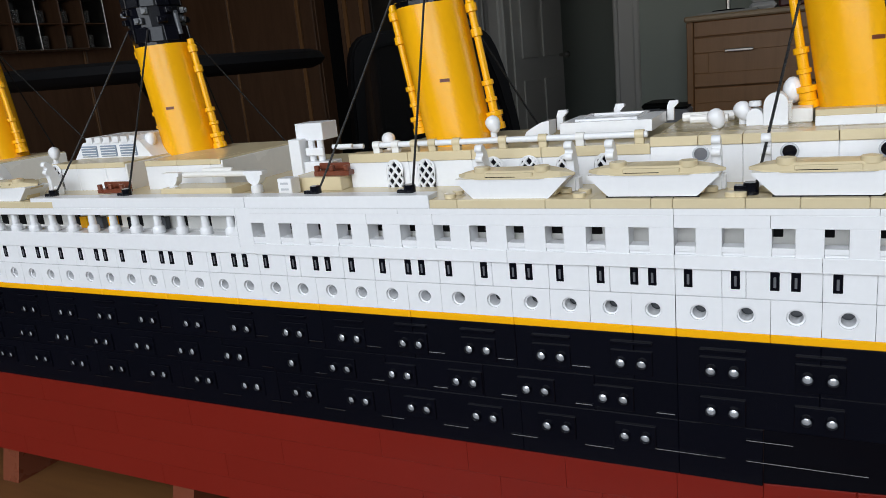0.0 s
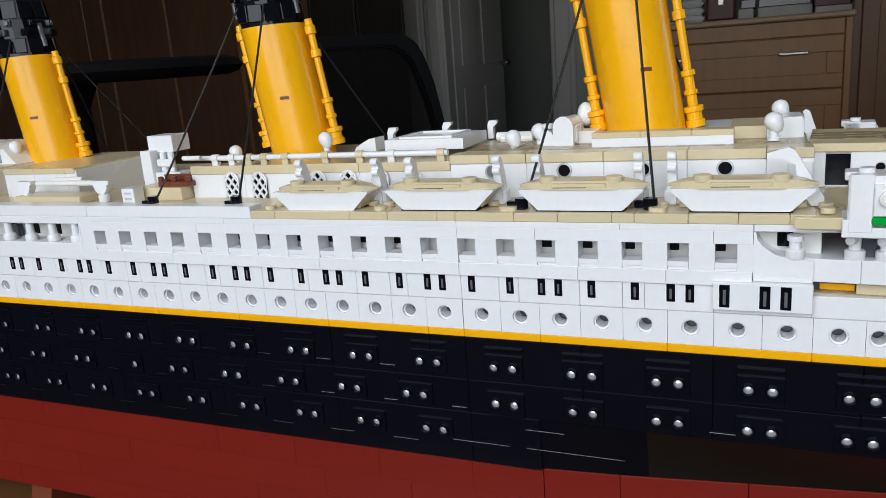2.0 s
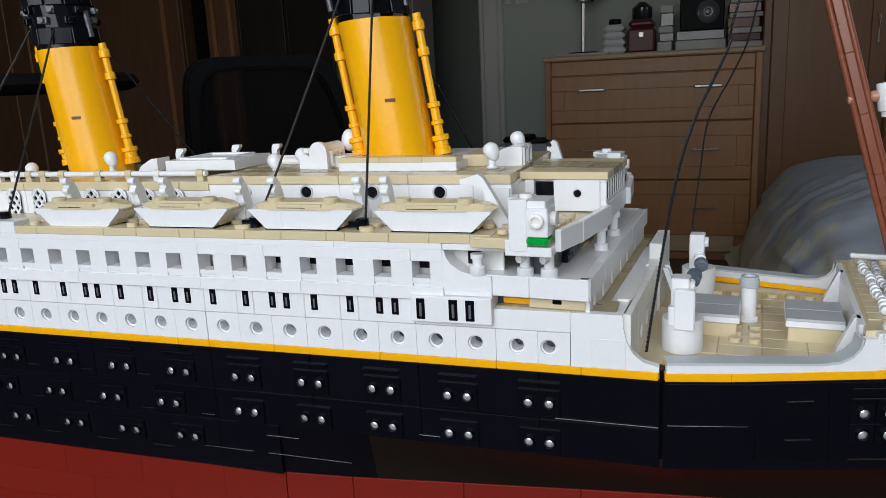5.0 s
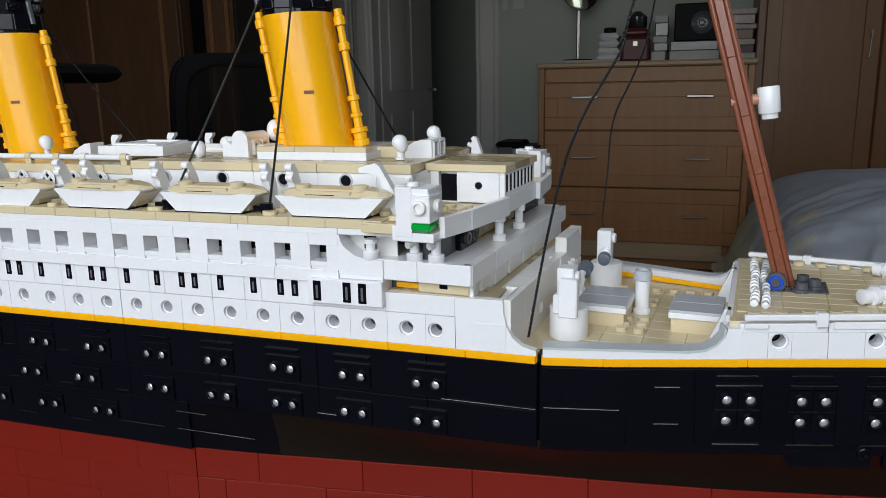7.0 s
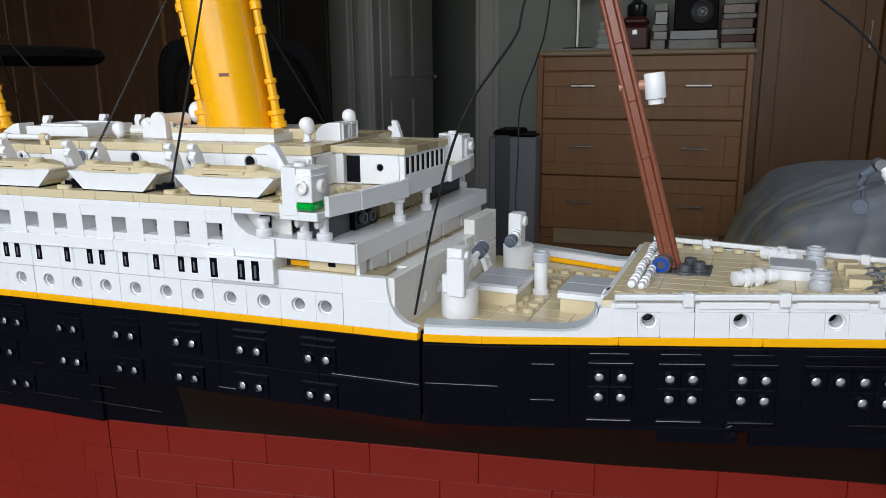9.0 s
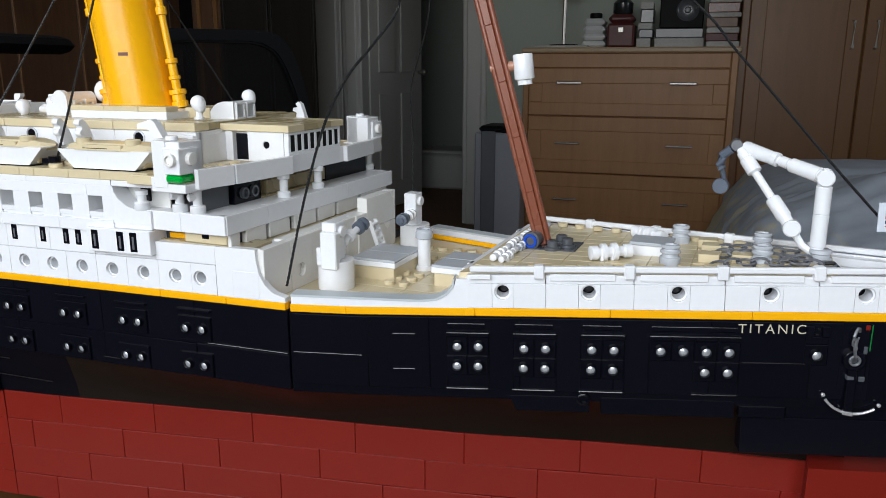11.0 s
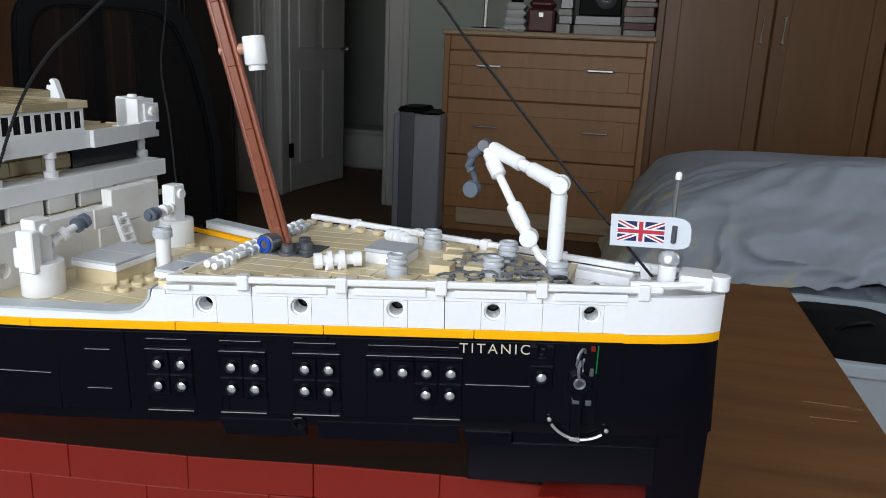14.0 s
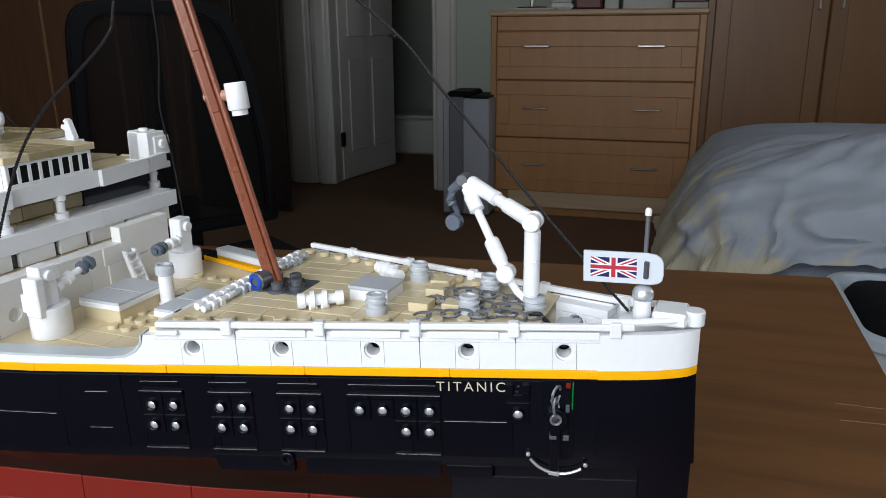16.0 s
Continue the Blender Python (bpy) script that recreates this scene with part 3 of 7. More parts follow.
def davit(x):
    d = part("davit", bmesh.new(), WHITE, ship, "white stepped lifeboat davit")
    bm = bmesh.new()
    prism(bm, [(-2.6, 0), (4.4, 0), (4.6, 4), (4.0, 9), (2.8, 13.4), (1.0, 17), (-1.0, 19.4), (-2.6, 20.2), (-4.2, 19.8), (-5.0, 18.4), (-4.6, 17.2), (-2.9, 17.0), (-2.7, 15.6), (-4.2, 15.2), (-4.8, 14.0), (-4.2, 12.8), (-2.6, 12.4), (-1.8, 9), (-2.4, 5)], -1.6, 1.6, "x")
    bmesh.ops.bevel(bm, geom=bm.edges[:], offset=0.3, segments=1, affect="EDGES")
    box(bm, -3.0, 3.0, -1.4, 4, 0, 5.6, 0.4)
    d.data = finish(bm, "davit", WHITE)
    d.location = Vector((x, 18.5, 169.8)) * 0.001


for c in (-62.5, -8, 48.5, 104, -374, -430):
    lifeboat(c)
for x in (-80, -42, -26, 12.5, 29, 68, 80, -350, -392):
    davit(x)
bm = bmesh.new()
prism(bm, [(112, 188.6), (119, 190.6), (121, 189.4), (130.5, 173), (130.5, 170), (126.5, 170), (122.5, 177), (121, 184.5), (117, 186.4), (112, 186.6)], 14, 18, "y")
part("davit", bm, WHITE, ship, "slanted white davit arm behind the bridge wing")

# ---- deck house ----
house = part("deck_house", bmesh.new(), WHITE, ship, "long white deck house with tan trim")
bm = bmesh.new()
box(bm, -155, -14, 34, 128, 169, 181, 0.3)
box(bm, -14, 128, 34, 128, 169, 184, 0.3)
house.data = finish(bm, "deck_house", WHITE)
for a, b in ((-155, -123), (-122.9, -91), (-90.9, -59), (-58.9, -30), (-29.9, -14)):
    brick("wall_brick", a, b, 32, 36, 169.4, 181.3, WHITE, house)
    brick("trim_tile", a, b - 0.12, 31.5, 40, 181.4, 185.6, TAN, house)
brick("trim_tile", -155, -14, 33, 128, 181.1, 183, TAN, house)
for a, b in ((-14, 4), (4.1, 20), (20.1, 52), (52.1, 84), (84.1, 112), (112.1, 128)):
    brick("wall_brick", a, b, 32, 36, 169.4, 184.1, WHITE, house)
    brick("trim_tile", a, b - 0.12, 31.4, 42, 184.2, 188, TAN, house)
brick("roof_plate", -13.5, 127, 36, 128, 184.2, 187.4, DKTAN, house)
for x0 in range(-12, 120, 22):
    for y0 in (46, 58, 100, 114):
        if not (16 < x0 < 100 and 50 < y0 < 110):
            brick("roof_tile", x0, x0 + 21.8, y0, y0 + 11.8, 187.2, 187.7, DKTAN, house)


def lattice(bm):
    """An arched window with a crossed grille."""
    w, h, rise = 4.0, 11.0, 3.6
    arch = [(w * math.cos(q), h + rise * math.sin(q)) for q in [math.pi * i / 8 for i in range(9)]]
    prism(bm, [(-w, 0), (w, 0)] + arch, 0, 0.5, "y")
    n = len(bm.faces)
    for s in (-1, 1):
        for k in range(-3, 6):
            line = [(x, k * 5.0 + s * x * 1.25) for x in [-w + 2 * w * i / 40 for i in range(41)]]
            inside = [p for p in line if 0.2 < p[1] < h + rise * math.sqrt(max(0, 1 - (p[0] / w) ** 2)) - 0.3]
            if len(inside) > 4:
                (x0, z0), (x1, z1) = inside[0], inside[-1]
                tube(bm, [(x0, -0.3, z0), (x1, -0.3, z1)], 0.62, 5)
    rim = [(-w, -0.3, 0.2), (w, -0.3, 0.2)] + [(x, -0.3, z) for x, z in arch] + [(-w, -0.3, 0.2)]
    tube(bm, rim, 0.5, 5)
    bm.faces.ensure_lookup_table()
    for f in bm.faces[n:]:
        f.material_index = 1


for x in (-130, -113.7):
    piece("lattice_window", "lattice", lattice, [BLACK, WHITE], house, Matrix.Translation((x, 31.2, 167.6)))
for x in (-80.6, -64.3, -48, -31.8):
    piece("lattice_window", "lattice", lattice, [BLACK, WHITE], house, Matrix.Translation((x, 31.2, 167.6)))


def eye(bm):
    lathe(bm, (0, 0.2, 0), (0, -1, 0), [(0, 3.2), (0.5, 3.2), (0.7, 2.9), (0.7, 2.5), (0.05, 2.4)], 18)
    for f in bm.faces:
        f.material_index = 0
    n = len(bm.faces)
    lathe(bm, (0, 0.1, 0), (0, -1, 0), [(0, 2.45), (0.1, 2.4)], 18)
    bm.faces.ensure_lookup_table()
    for f in bm.faces[n:]:
        f.material_index = 1


for x in (5, 36, 67.4, 97.7):
    piece("porthole", ("eye", x < 20), eye, [GREY, PEARL if x < 20 else BLACK], house, Matrix.Translation((x, 31.9, 180.8)))

# long white pipe with clips along the roof edge
bm = bmesh.new()
cyl(bm, (-141, 33, 189.2), (1, 0, 0), 126, 1.35, 12)
pipe = part("roof_pipe", bm, WHITE, ship, "long white pipe in tan clips")
for x in (-141, -131, -121, -112, -100, -78, -60, -44, -20):
    bm = bmesh.new()
    lathe(bm, (x, 33, 189.2), (1, 0, 0), [(0, 1.35), (0, 1.95), (3.6, 1.95), (3.6, 1.35)], 12)
    box(bm, x, x + 3.6, 31.6, 34.5, 185.5, 189, 0.3)
    part("pipe_clip", bm, R.choice((TAN, OFFWHITE)), pipe)


# ---- funnels ----
LEAN_DIR = Vector((-0.155, 0, 1)).normalized()


def funnel(x, y, z0=188.0):
    f = part("funnel", bmesh.new(), YELLOW, ship, "yellow funnel with a black top, leaning aft")
    bm = bmesh.new()
    def ring(h, r, n=16):
        c = Vector((x - 0.155 * h, y, z0 + h))
        return [bm.verts.new((c.x + r * math.cos(2 * math.pi * (i + 0.5) / n), c.y + r * math.sin(2 * math.pi * (i + 0.5) / n), c.z + 0.05 * r * math.cos(2 * math.pi * (i + 0.5) / n))) for i in range(n)]
    def skin(a, b, mi):
        for i in range(len(a)):
            g = bm.faces.new([a[i], a[(i + 1) % len(a)], b[(i + 1) % len(b)], b[i]])
            g.material_index = mi
    r0 = ring(-5, 17.2)
    r1, r2 = ring(28, 17.2), ring(64.6, 17.2)
    skin(r0, r1, 0), skin(r1, r2, 0)
    bm.faces.new(r2).material_index = 0
    f.data = finish(bm, "funnel", YELLOW, 24)
    bm = bmesh.new()
    k0, k1, k2, k3 = ring(64.4, 16.4), ring(98, 16.4), ring(98, 14.6), ring(90, 14.4)
    for a, b in ((k0, k1), (k1, k2), (k2, k3)):
        skin(a, b, 0)
    bm.faces.new(k3)
    part("top", bm, BLACK, f, "glossy black funnel top", 18)
    for i in range(12):
        a = 2 * math.pi * i / 12 + 0.13
        for h, tall in ((71, 8.6), (92, 10.4)):
            c = Vector((x - 0.155 * h, y, z0 + h))
            m = Matrix.Translation(c) @ Matrix.Rotation(a, 4, "Z") @ Matrix.Translation((16.0, 0, 0)) @ Matrix.Rotation(R.uniform(-0.06, 0.06), 4, "Z") @ Matrix.Rotation(-0.155 * math.cos(a) + R.uniform(-0.05, 0.05), 4, "Y")
            brick("top_tile", 0, 1.2, -4.0, 4.0, -tall / 2, tall / 2, BLACK, f, m, 0.3)
    for i in range(8):
        a = 2 * math.pi * i / 8 + 0.2
        for h, w in ((79, 5.6), (84.4, 4.2)):
            bm = bmesh.new()
            c = Vector((x - 0.155 * h, y, z0 + h))
            m = Matrix.Translation(c) @ Matrix.Rotation(a + (0.3 if h > 80 else 0), 4, "Z") @ Matrix.Translation((16.4, 0, 0))
            box(bm, -0.6, 2.2, -w / 2, w / 2, -1.8, 1.8, 0.3, m)
            cyl(bm, m @ Vector((2.0, 0, 0)), m.to_3x3() @ Vector((1, 0, 0)), 1.4, 1.5, 10)
            part("bracket", bm, BLACK if i % 2 else DKGREY, f, "glossy dark bracket")
    for sx in (-1, 1):
        bm = bmesh.new()
        c = Vector((x - 0.155 * 79 + sx * 19, y - 1, z0 + 79))
        cyl(bm, c - Vector((0, 0, 9)), LEAN_DIR, 14, 1.5, 10)
        part("upper_pipe", bm, DKGREY, f, "dark grey upper pipe end")
    for sx, dy in ((1.06, 1.0), (-1.06, -1.0)):
        bm = bmesh.new()
        b = Vector((x + sx * 19.8, y + dy, z0 + 1.5))
        lathe(bm, b, LEAN_DIR, [(0, 4.2), (3.0, 4.2), (3.4, 3.4), (6.4, 3.4), (6.8, 4.4), (9, 4.4), (9.4, 2.2), (14, 2.2), (14.3, 3.0), (16, 3.0), (16.3, 2.2), (22, 2.2), (22.4, 3.1), (24.6, 3.1), (25, 1.8), (46, 1.8), (46.5, 2.8), (50, 2.8), (50.5, 1.9), (58, 1.9), (58.4, 2.9), (62, 2.9), (63, 2.1), (66, 2.0)], 12)
        part("steam_pipe", bm, YELLOW, f, "yellow steam pipe with collars")
    bm = bmesh.new()
    a = radians(-68)
    m = Matrix.Translation((x - 0.155 * 28 + 17.0 * math.cos(a), y + 17.0 * math.sin(a), z0 + 28)) @ Matrix.Rotation(a, 4, "Z")
    box(bm, -0.6, 0.15, -2.4, 2.4, -0.8, 0.8, 0.1, m)
    part("slot", bm, BROWN, f, "small reddish brown slot")
    return f


FUNNELS = ((62.5, 81, 190.0), (-120.5, 84, 187.0), (-304.5, 86, 184.0), (-490, 86, 187.0))
for fx, fy, fz in FUNNELS:
    funnel(fx, fy, fz)

# plinths and roofs under the funnels
brick("funnel_plinth", 44, 100, 49, 112, 187.4, 191.2, WHITE, house)
for a, b in ((44, 64), (64.1, 84), (84.1, 100)):
    brick("plinth_tile", a, b, 49, 58, 191.2, 193.6, TAN, house)
brick("plinth_tile", 98, 112, 66, 100, 187.4, 192.6, TAN, house)


HOUSE_END = -237


def roof_house(x0, x1, hip, label):
    """A white house at a funnel foot with tan trim and a raised grey-tan hip."""
    h = part("roof_house", bmesh.new(), WHITE, ship, label)
    bm = bmesh.new()
    box(bm, x0, x1, 36, 108, 169, 182.6, 0.3)
    h.data = finish(bm, "roof_house", OFFWHITE)
    for a in range(int(x0), int(x1) - 5, 24):
        brick("wall_brick", a, min(a + 23.9, x1), 34.4, 37, 169.4, 182.6, WHITE, h)
        brick("trim_tile", a, min(a + 23.9, x1), 34, 60, 182.6, 185.6, TAN, h)
    brick("end_wall", x1 - 0.5, x1 + 1, 34.6, 108, 169.4, 184.6, OFFWHITE, h)
    brick("roof_plate", x0, x1, 60, 108, 182.6, 185.4, TAN, h)
    if hip:
        bm = bmesh.new()
        prism(bm, [(hip, 181), (hip + 40, 180), (hip + 40, 189.2), (hip, 186.4)], 44, 96, "y")
        part("sloping_roof", bm, GREYTAN, h, "grey-tan sloping roof block")
        bm = bmesh.new()
        prism(bm, [(hip - 1, 186.2), (hip + 41, 189.1), (hip + 41, 190.8), (hip - 1, 187.9)], 43, 97, "y")
        part("roof_edge", bm, TAN, h)


roof_house(-292, HOUSE_END, 0, "white house with tan trim round a funnel foot")
roof_house(-372, -308, 0, "white house with tan trim and a grey end wall")
roof_house(-560, -452, 0, "white house with tan trim round a funnel")
for x in (-366,):
    piece("lattice_window", "lattice", lattice, [BLACK, WHITE], house, Matrix.Translation((x, 34, 170.6)))

# railed seats, benches and ventilators between the funnels
bench = part("deck_rail", bmesh.new(), OFFWHITE, ship, "cream pipe rail on two white round posts")
bm = bmesh.new()
cyl(bm, (-252, 22, 179.4), (1, 0, 0), 42, 1.5, 10), cyl(bm, (-240, 24, 181), (1, 0, 0), 20, 1.5, 10)
bench.data = finish(bm, "deck_rail", OFFWHITE)
for x in (-258, -203):
    bm = bmesh.new()
    lathe(bm, (x, 20, 169.7), (0, 0, 1), [(0, 2.4), (0.4, 3.0), (3.6, 3.0), (4.4, 2.0), (7, 2.0)], 12)
    prism(bm, [(x + 4.6 * math.cos(q), 179 + 5.0 * math.sin(q)) for q in [math.pi * (1 + i / 8) for i in range(9)]] + [(x + 6, 179.2), (x + 6, 181), (x - 6, 181), (x - 6, 179.2)], 18.2, 22.4, "y")
    part("post", bm, WHITE, bench)
brick("white_box", -186, -178, 15, 22, 169.7, 177.5, WHITE, deck)
for z in (171.8, 174.6):
    brick("printed_bar", -184.4, -179.8, 14.9, 15.4, z, z + 1.0, GREY, deck, None, 0.05)
brick("deck_tile", -262, -214, 14, 30, 169.7, 173.6, TAN, deck)
brick("deck_tile", -186, -156, 24, 44, 169.7, 176.2, TAN, deck)


def deck_seat(x, y, z):
    s = part("deck_bench", bmesh.new(), BROWN, ship, "small reddish brown deck bench")
    bm = bmesh.new()
    box(bm, x, x + 20, y, y + 7, z, z + 2.4, 0.4)
    box(bm, x, x + 20, y + 5.2, y + 7, z + 2.4, z + 5.6, 0.4)
    for k in (0, 8.5, 17):
        cyl(bm, (x + k + 1.5, y + 1.2, z + 2.4), (0, 0, 1), 2.6, 1.4, 10)
    s.data = finish(bm, "deck_bench", BROWN)


deck_seat(-173, 27, 176.2), deck_seat(-312, 16, 171)

vent_house = part("vent_house", bmesh.new(), WHITE, ship, "white stepped ventilator house on legs")
bm = bmesh.new()
box(bm, -201, -184, 54, 68, 190.5, 199.5, 0.3)
box(bm, -202, -195, 48, 60, 172, 192, 0.3)
box(bm, -202, -178, 50, 60, 172, 180, 0.3)
for x in (-191.5, -186):
    cyl(bm, (x, 54, 180), (0, 0, 1), 10.6, 1.8, 10)
box(bm, -194, -183, 51, 53, 183, 187, 0.4)
vent_house.data = finish(bm, "vent_house", WHITE)
bm = bmesh.new()
cyl(bm, (-180, 56, 186.6), (1, 0, 0), 12, 1.3, 10), cyl(bm, (-180, 62, 185.6), (1, 0, 0), 15, 1.3, 10)
part("pipe", bm, WHITE, vent_house)


def cowl(x, y, z, tall=7.0, r=4.4, turn=-100):
    """A ventilator: a short stem and a tilted hood with a flat mouth."""
    c = part("ventilator", bmesh.new(), WHITE, ship, "white ventilator with a tilted egg-shaped cowl")
    bm = bmesh.new()
    lathe(bm, (x, y, z - tall), (0, 0, 1), [(0, 2.4), (1, 2.4), (1.2, 1.6), (tall, 1.6)], 12)
    c.data = finish(bm, "ventilator", WHITE)
    bm = bmesh.new()
    d = Matrix.Rotation(radians(turn), 3, "Z") @ Vector((0.45, 0, 0.89))
    p = Vector((x, y, z)) - d * 4.4
    lathe(bm, p, d, [(0, 0), (0.15, 1.0), (0.8, 1.9), (2.4, 2.8), (4.2, 3.4), (5.8, 3.5), (7.0, 3.0), (8.0, 2.0), (8.4, 1.0), (8.5, 0)], 18)
    part("hood", bm, WHITE, c)


for x, y, z, q in ((-152, 66, 187.6, 150), (-91, 59, 193.6, 160), (8, 55, 191.6, 160), (17, 66, 193, 160), (114.6, 54, 195, 170), (117.6, 92.5, 196.6, 170), (-318, 66, 195, 150), (-394, 56, 190, 150)):
    cowl(x, y, z, turn=q)

sky_light = part("skylight", bmesh.new(), WHITE, ship, "low white skylight with sloping panes")
bm = bmesh.new()
prism(bm, [(62, 187), (96, 187), (96, 192), (62, 192)], -60, -19, "x")
for a in ((-54, -52, 66, 93), (-28, -26, 66, 93), (-52, -28, 66, 68), (-52, -28, 91, 93)):
    box(bm, *a, 192, 193, 0.2)
sky_light.data = finish(bm, "skylight", WHITE)
bm = bmesh.new()
prism(bm, [(-77, 187), (-65, 187), (-65, 193.4), (-68.5, 193), (-72.5, 191), (-76, 189)], 62, 72, "y")
part("curved_vent", bm, WHITE, ship, "white curved ventilator block")
for x, y in ((-67, 80), (-44, 98), (-19, 98)):
    bm = bmesh.new()
    prism(bm, [(x, 187.3), (x + 3, 187.3), (x + 3, 193), (x + 5, 195), (x + 5, 196.4), (x + 1, 196.4), (x, 194)], y, y + 3, "y")
    part("lamp_bracket", bm, WHITE, ship, "white hooked bracket")
bm = bmesh.new()
cyl(bm, (-10, 86, 189.5), (1, 0, 0), 22, 2.2, 10), cyl(bm, (-6, 80, 189), (1, 0, 0), 16, 2, 10)
part("roof_pipe", bm, OFFWHITE, ship, "short cream pipes on the roof")

engine = part("deck_machine", bmesh.new(), WHITE, ship, "white ventilation machine with rounded end plates beside the funnel")


def hood_outline(x0, x1, z0, rise):
    c, r = (x0 + x1) / 2, (x1 - x0) / 2
    return [(x0, 187.4), (x1, 187.4), (x1, z0)] + [(c + r * math.cos(q), z0 + rise * math.sin(q)) for q in [math.pi * i / 10 for i in range(1, 10)]] + [(x0, z0)]


bm = bmesh.new()
prism(bm, hood_outline(25.4, 34.4, 195.4, 5.0), 57, 59.6, "y")
engine.data = finish(bm, "deck_machine", WHITE)
bm = bmesh.new()
prism(bm, hood_outline(26.2, 33.8, 195, 4.4), 59.6, 78, "y")
box(bm, 33.4, 43, 64, 78, 187.4, 193, 0.4)
part("housing", bm, OFFWHITE, engine)
for y in (61, 68.6):
    bm = bmesh.new()
    for a in ((y, y + 6, 194, 195.6), (y, y + 6, 188.4, 190), (y, y + 1.3, 190, 194), (y + 4.7, y + 6, 190, 194)):
        box(bm, 33.6, 35.4, a[0], a[1], a[2], a[3], 0.2)
    part("grille_frame", bm, OFFWHITE, engine)
bm = bmesh.new()
prism(bm, hood_outline(19, 25.2, 191, 3.4), 58.6, 67, "y")
cyl(bm, (22, 62, 195), (0, 0, 1), 2.2, 2.4, 12)
part("small_hood", bm, WHITE, engine)
bm = bmesh.new()
ball(bm, (35, 82, 199), 4, 4.6, 5.6)
part("hood", bm, WHITE, engine)
bm = bmesh.new()
prism(bm, [(-378, 185), (-310, 185), (-320, 195.4), (-368, 195.4)], 58, 84, "y")
roofl = part("pitched_skylight", bm, WHITE, ship, "grey pitched skylight with ribbed panes")
for x in (-370, -353, -336):
    brick("louvre_pane", x, x + 13.6, 57.2, 59, 186.4, 193.2, PANEBLUE, roofl)
    for i in range(4):
        brick("louvre_bar", x + 0.4, x + 13.2, 56.8, 57.4, 187 + 1.6 * i, 187.5 + 1.6 * i, WHITE, roofl)
for i in range(6):
    brick("rib", -364 + 7.6 * i, -358.8 + 7.6 * i, 57, 86, 194.6, 198.4, WHITE, roofl)

# ---- funnel stays ----


def cord(name, pts, r=0.5, label="thin black cord stay", parent=None):
    """Two strands laid round each other along a line."""
    pts = [Vector(p) for p in pts]
    fine, run = [], 0.0
    for p, q in zip(pts, pts[1:]):
        n = max(1, int((q - p).length / 0.6))
        for i in range(n):
            fine.append((p.lerp(q, i / n), run + (q - p).length * i / n, (q - p).to_track_quat("Z", "Y")))
        run += (q - p).length
    fine.append((pts[-1], run, fine[-1][2]))
    bm = bmesh.new()
    for s in (0, math.pi):
        tube(bm, [p + o @ Vector((0.4 * r * math.cos(3.1 * d + s), 0.4 * r * math.sin(3.1 * d + s), 0)) for p, d, o in fine], 0.9 * r, 5)
    return part(name, bm, CORD, parent or ship, label)


def sag(a, b, drop, n=9):
    a, b = Vector(a), Vector(b)
    return [a.lerp(b, i / n) - Vector((0, 0, drop * 4 * (i / n) * (1 - i / n))) for i in range(n + 1)]


for fx, fy, fz in FUNNELS:
    tx = fx - 0.155 * 70
    for ax, top in ((fx - (29 if fx < -200 else 36), -8), (fx + (28 if fx < -200 else 12.5), 8)):
        cord("stay", sag((tx + top, fy - 17, fz + 74), (ax, 6, 172.5), 0.6))
        bm = bmesh.new()
        cyl(bm, (ax - 1.5, 6.5, 171 if fx < 0 else 170), (0, 0, 1), 4.4, 2.6, 12)
        box(bm, ax - 7, ax - 1, 4.5, 8, 171, 173.4, 0.3)
        part("stay_cleat", bm, BLACK, ship, "black stay cleat")
    for ax in (fx - 33.5, fx + 15.4):
        cord("stay", sag((tx + 4, fy + 17, fz + 74), (ax + 10, 2 * fy - 22, 176), 0.6))

# dark joint between the side and the bow section
brick("joint_filler", 186.4, 189.4, 3, 9, 86, 121, BLACK, hull)

# ---- bridge ----
bridge = part("bridge", bmesh.new(), WHITE, ship, "white bridge house with dark slit windows and a tan roof")
bm = bmesh.new()
box(bm, 58, 96, -21, 21, 169, 183, 0.3, TURNED)
bridge.data = finish(bm, "bridge", WHITE)


def fbrick(name, u0, u1, v0, v1, z0, z1, material, parent, b=0.25):
    return brick(name, u0, u1, v0, v1, z0, z1, material, parent, TURNED, b)


# near wall with a doorway and a round hole, front with a row of slits
fbrick("wall_brick", 64, 68, -24, -20, 169.5, 183.4, WHITE, bridge)
fbrick("doorway", 68, 76.5, -21.4, -20, 170, 182, BLACK, bridge)
piece("wall_brick", "bridge_side", lambda bm: holed(bm, 19.4, 13.4, 10, 7.4, 1.7, 1.5), WHITE, bridge, TURNED @ Matrix.Translation((76.5, -24, 170)))
bm = bmesh.new()
cyl(bm, fore(86.5, -23.8, 177.4), TURNED.to_3x3() @ Vector((0, 1, 0)), 0.6, 1.48, 16, 0.02)
part("hole_back", bm, BLACK, bridge)
fbrick("wall_brick", 96, 98.6, -24, 22, 168, 174.6, WHITE, bridge)
fbrick("wall_brick", 96, 98.6, -24, 22, 182, 183.4, WHITE, bridge)
# matt black backing imitates the unlit inside behind the window slits
fbrick("doorway", 96, 98.2, -22, 21, 174.5, 182.2, FLATBLACK, bridge)
for i in range(9):
    fbrick("wall_post", 96, 98.6, -24 + 5.5 * i, -22.1 + 5.5 * i, 174.5, 182.1, WHITE, bridge)
fbrick("roof_tile", 62, 99.4, -25, -12, 183.4, 186.6, TAN, bridge)
fbrick("roof_tile", 62, 99.4, 12, 24, 183.4, 186.6, TAN, bridge)
fbrick("roof_tile", 88, 99.4, -12, 12, 183.4, 186.6, DKTAN, bridge)
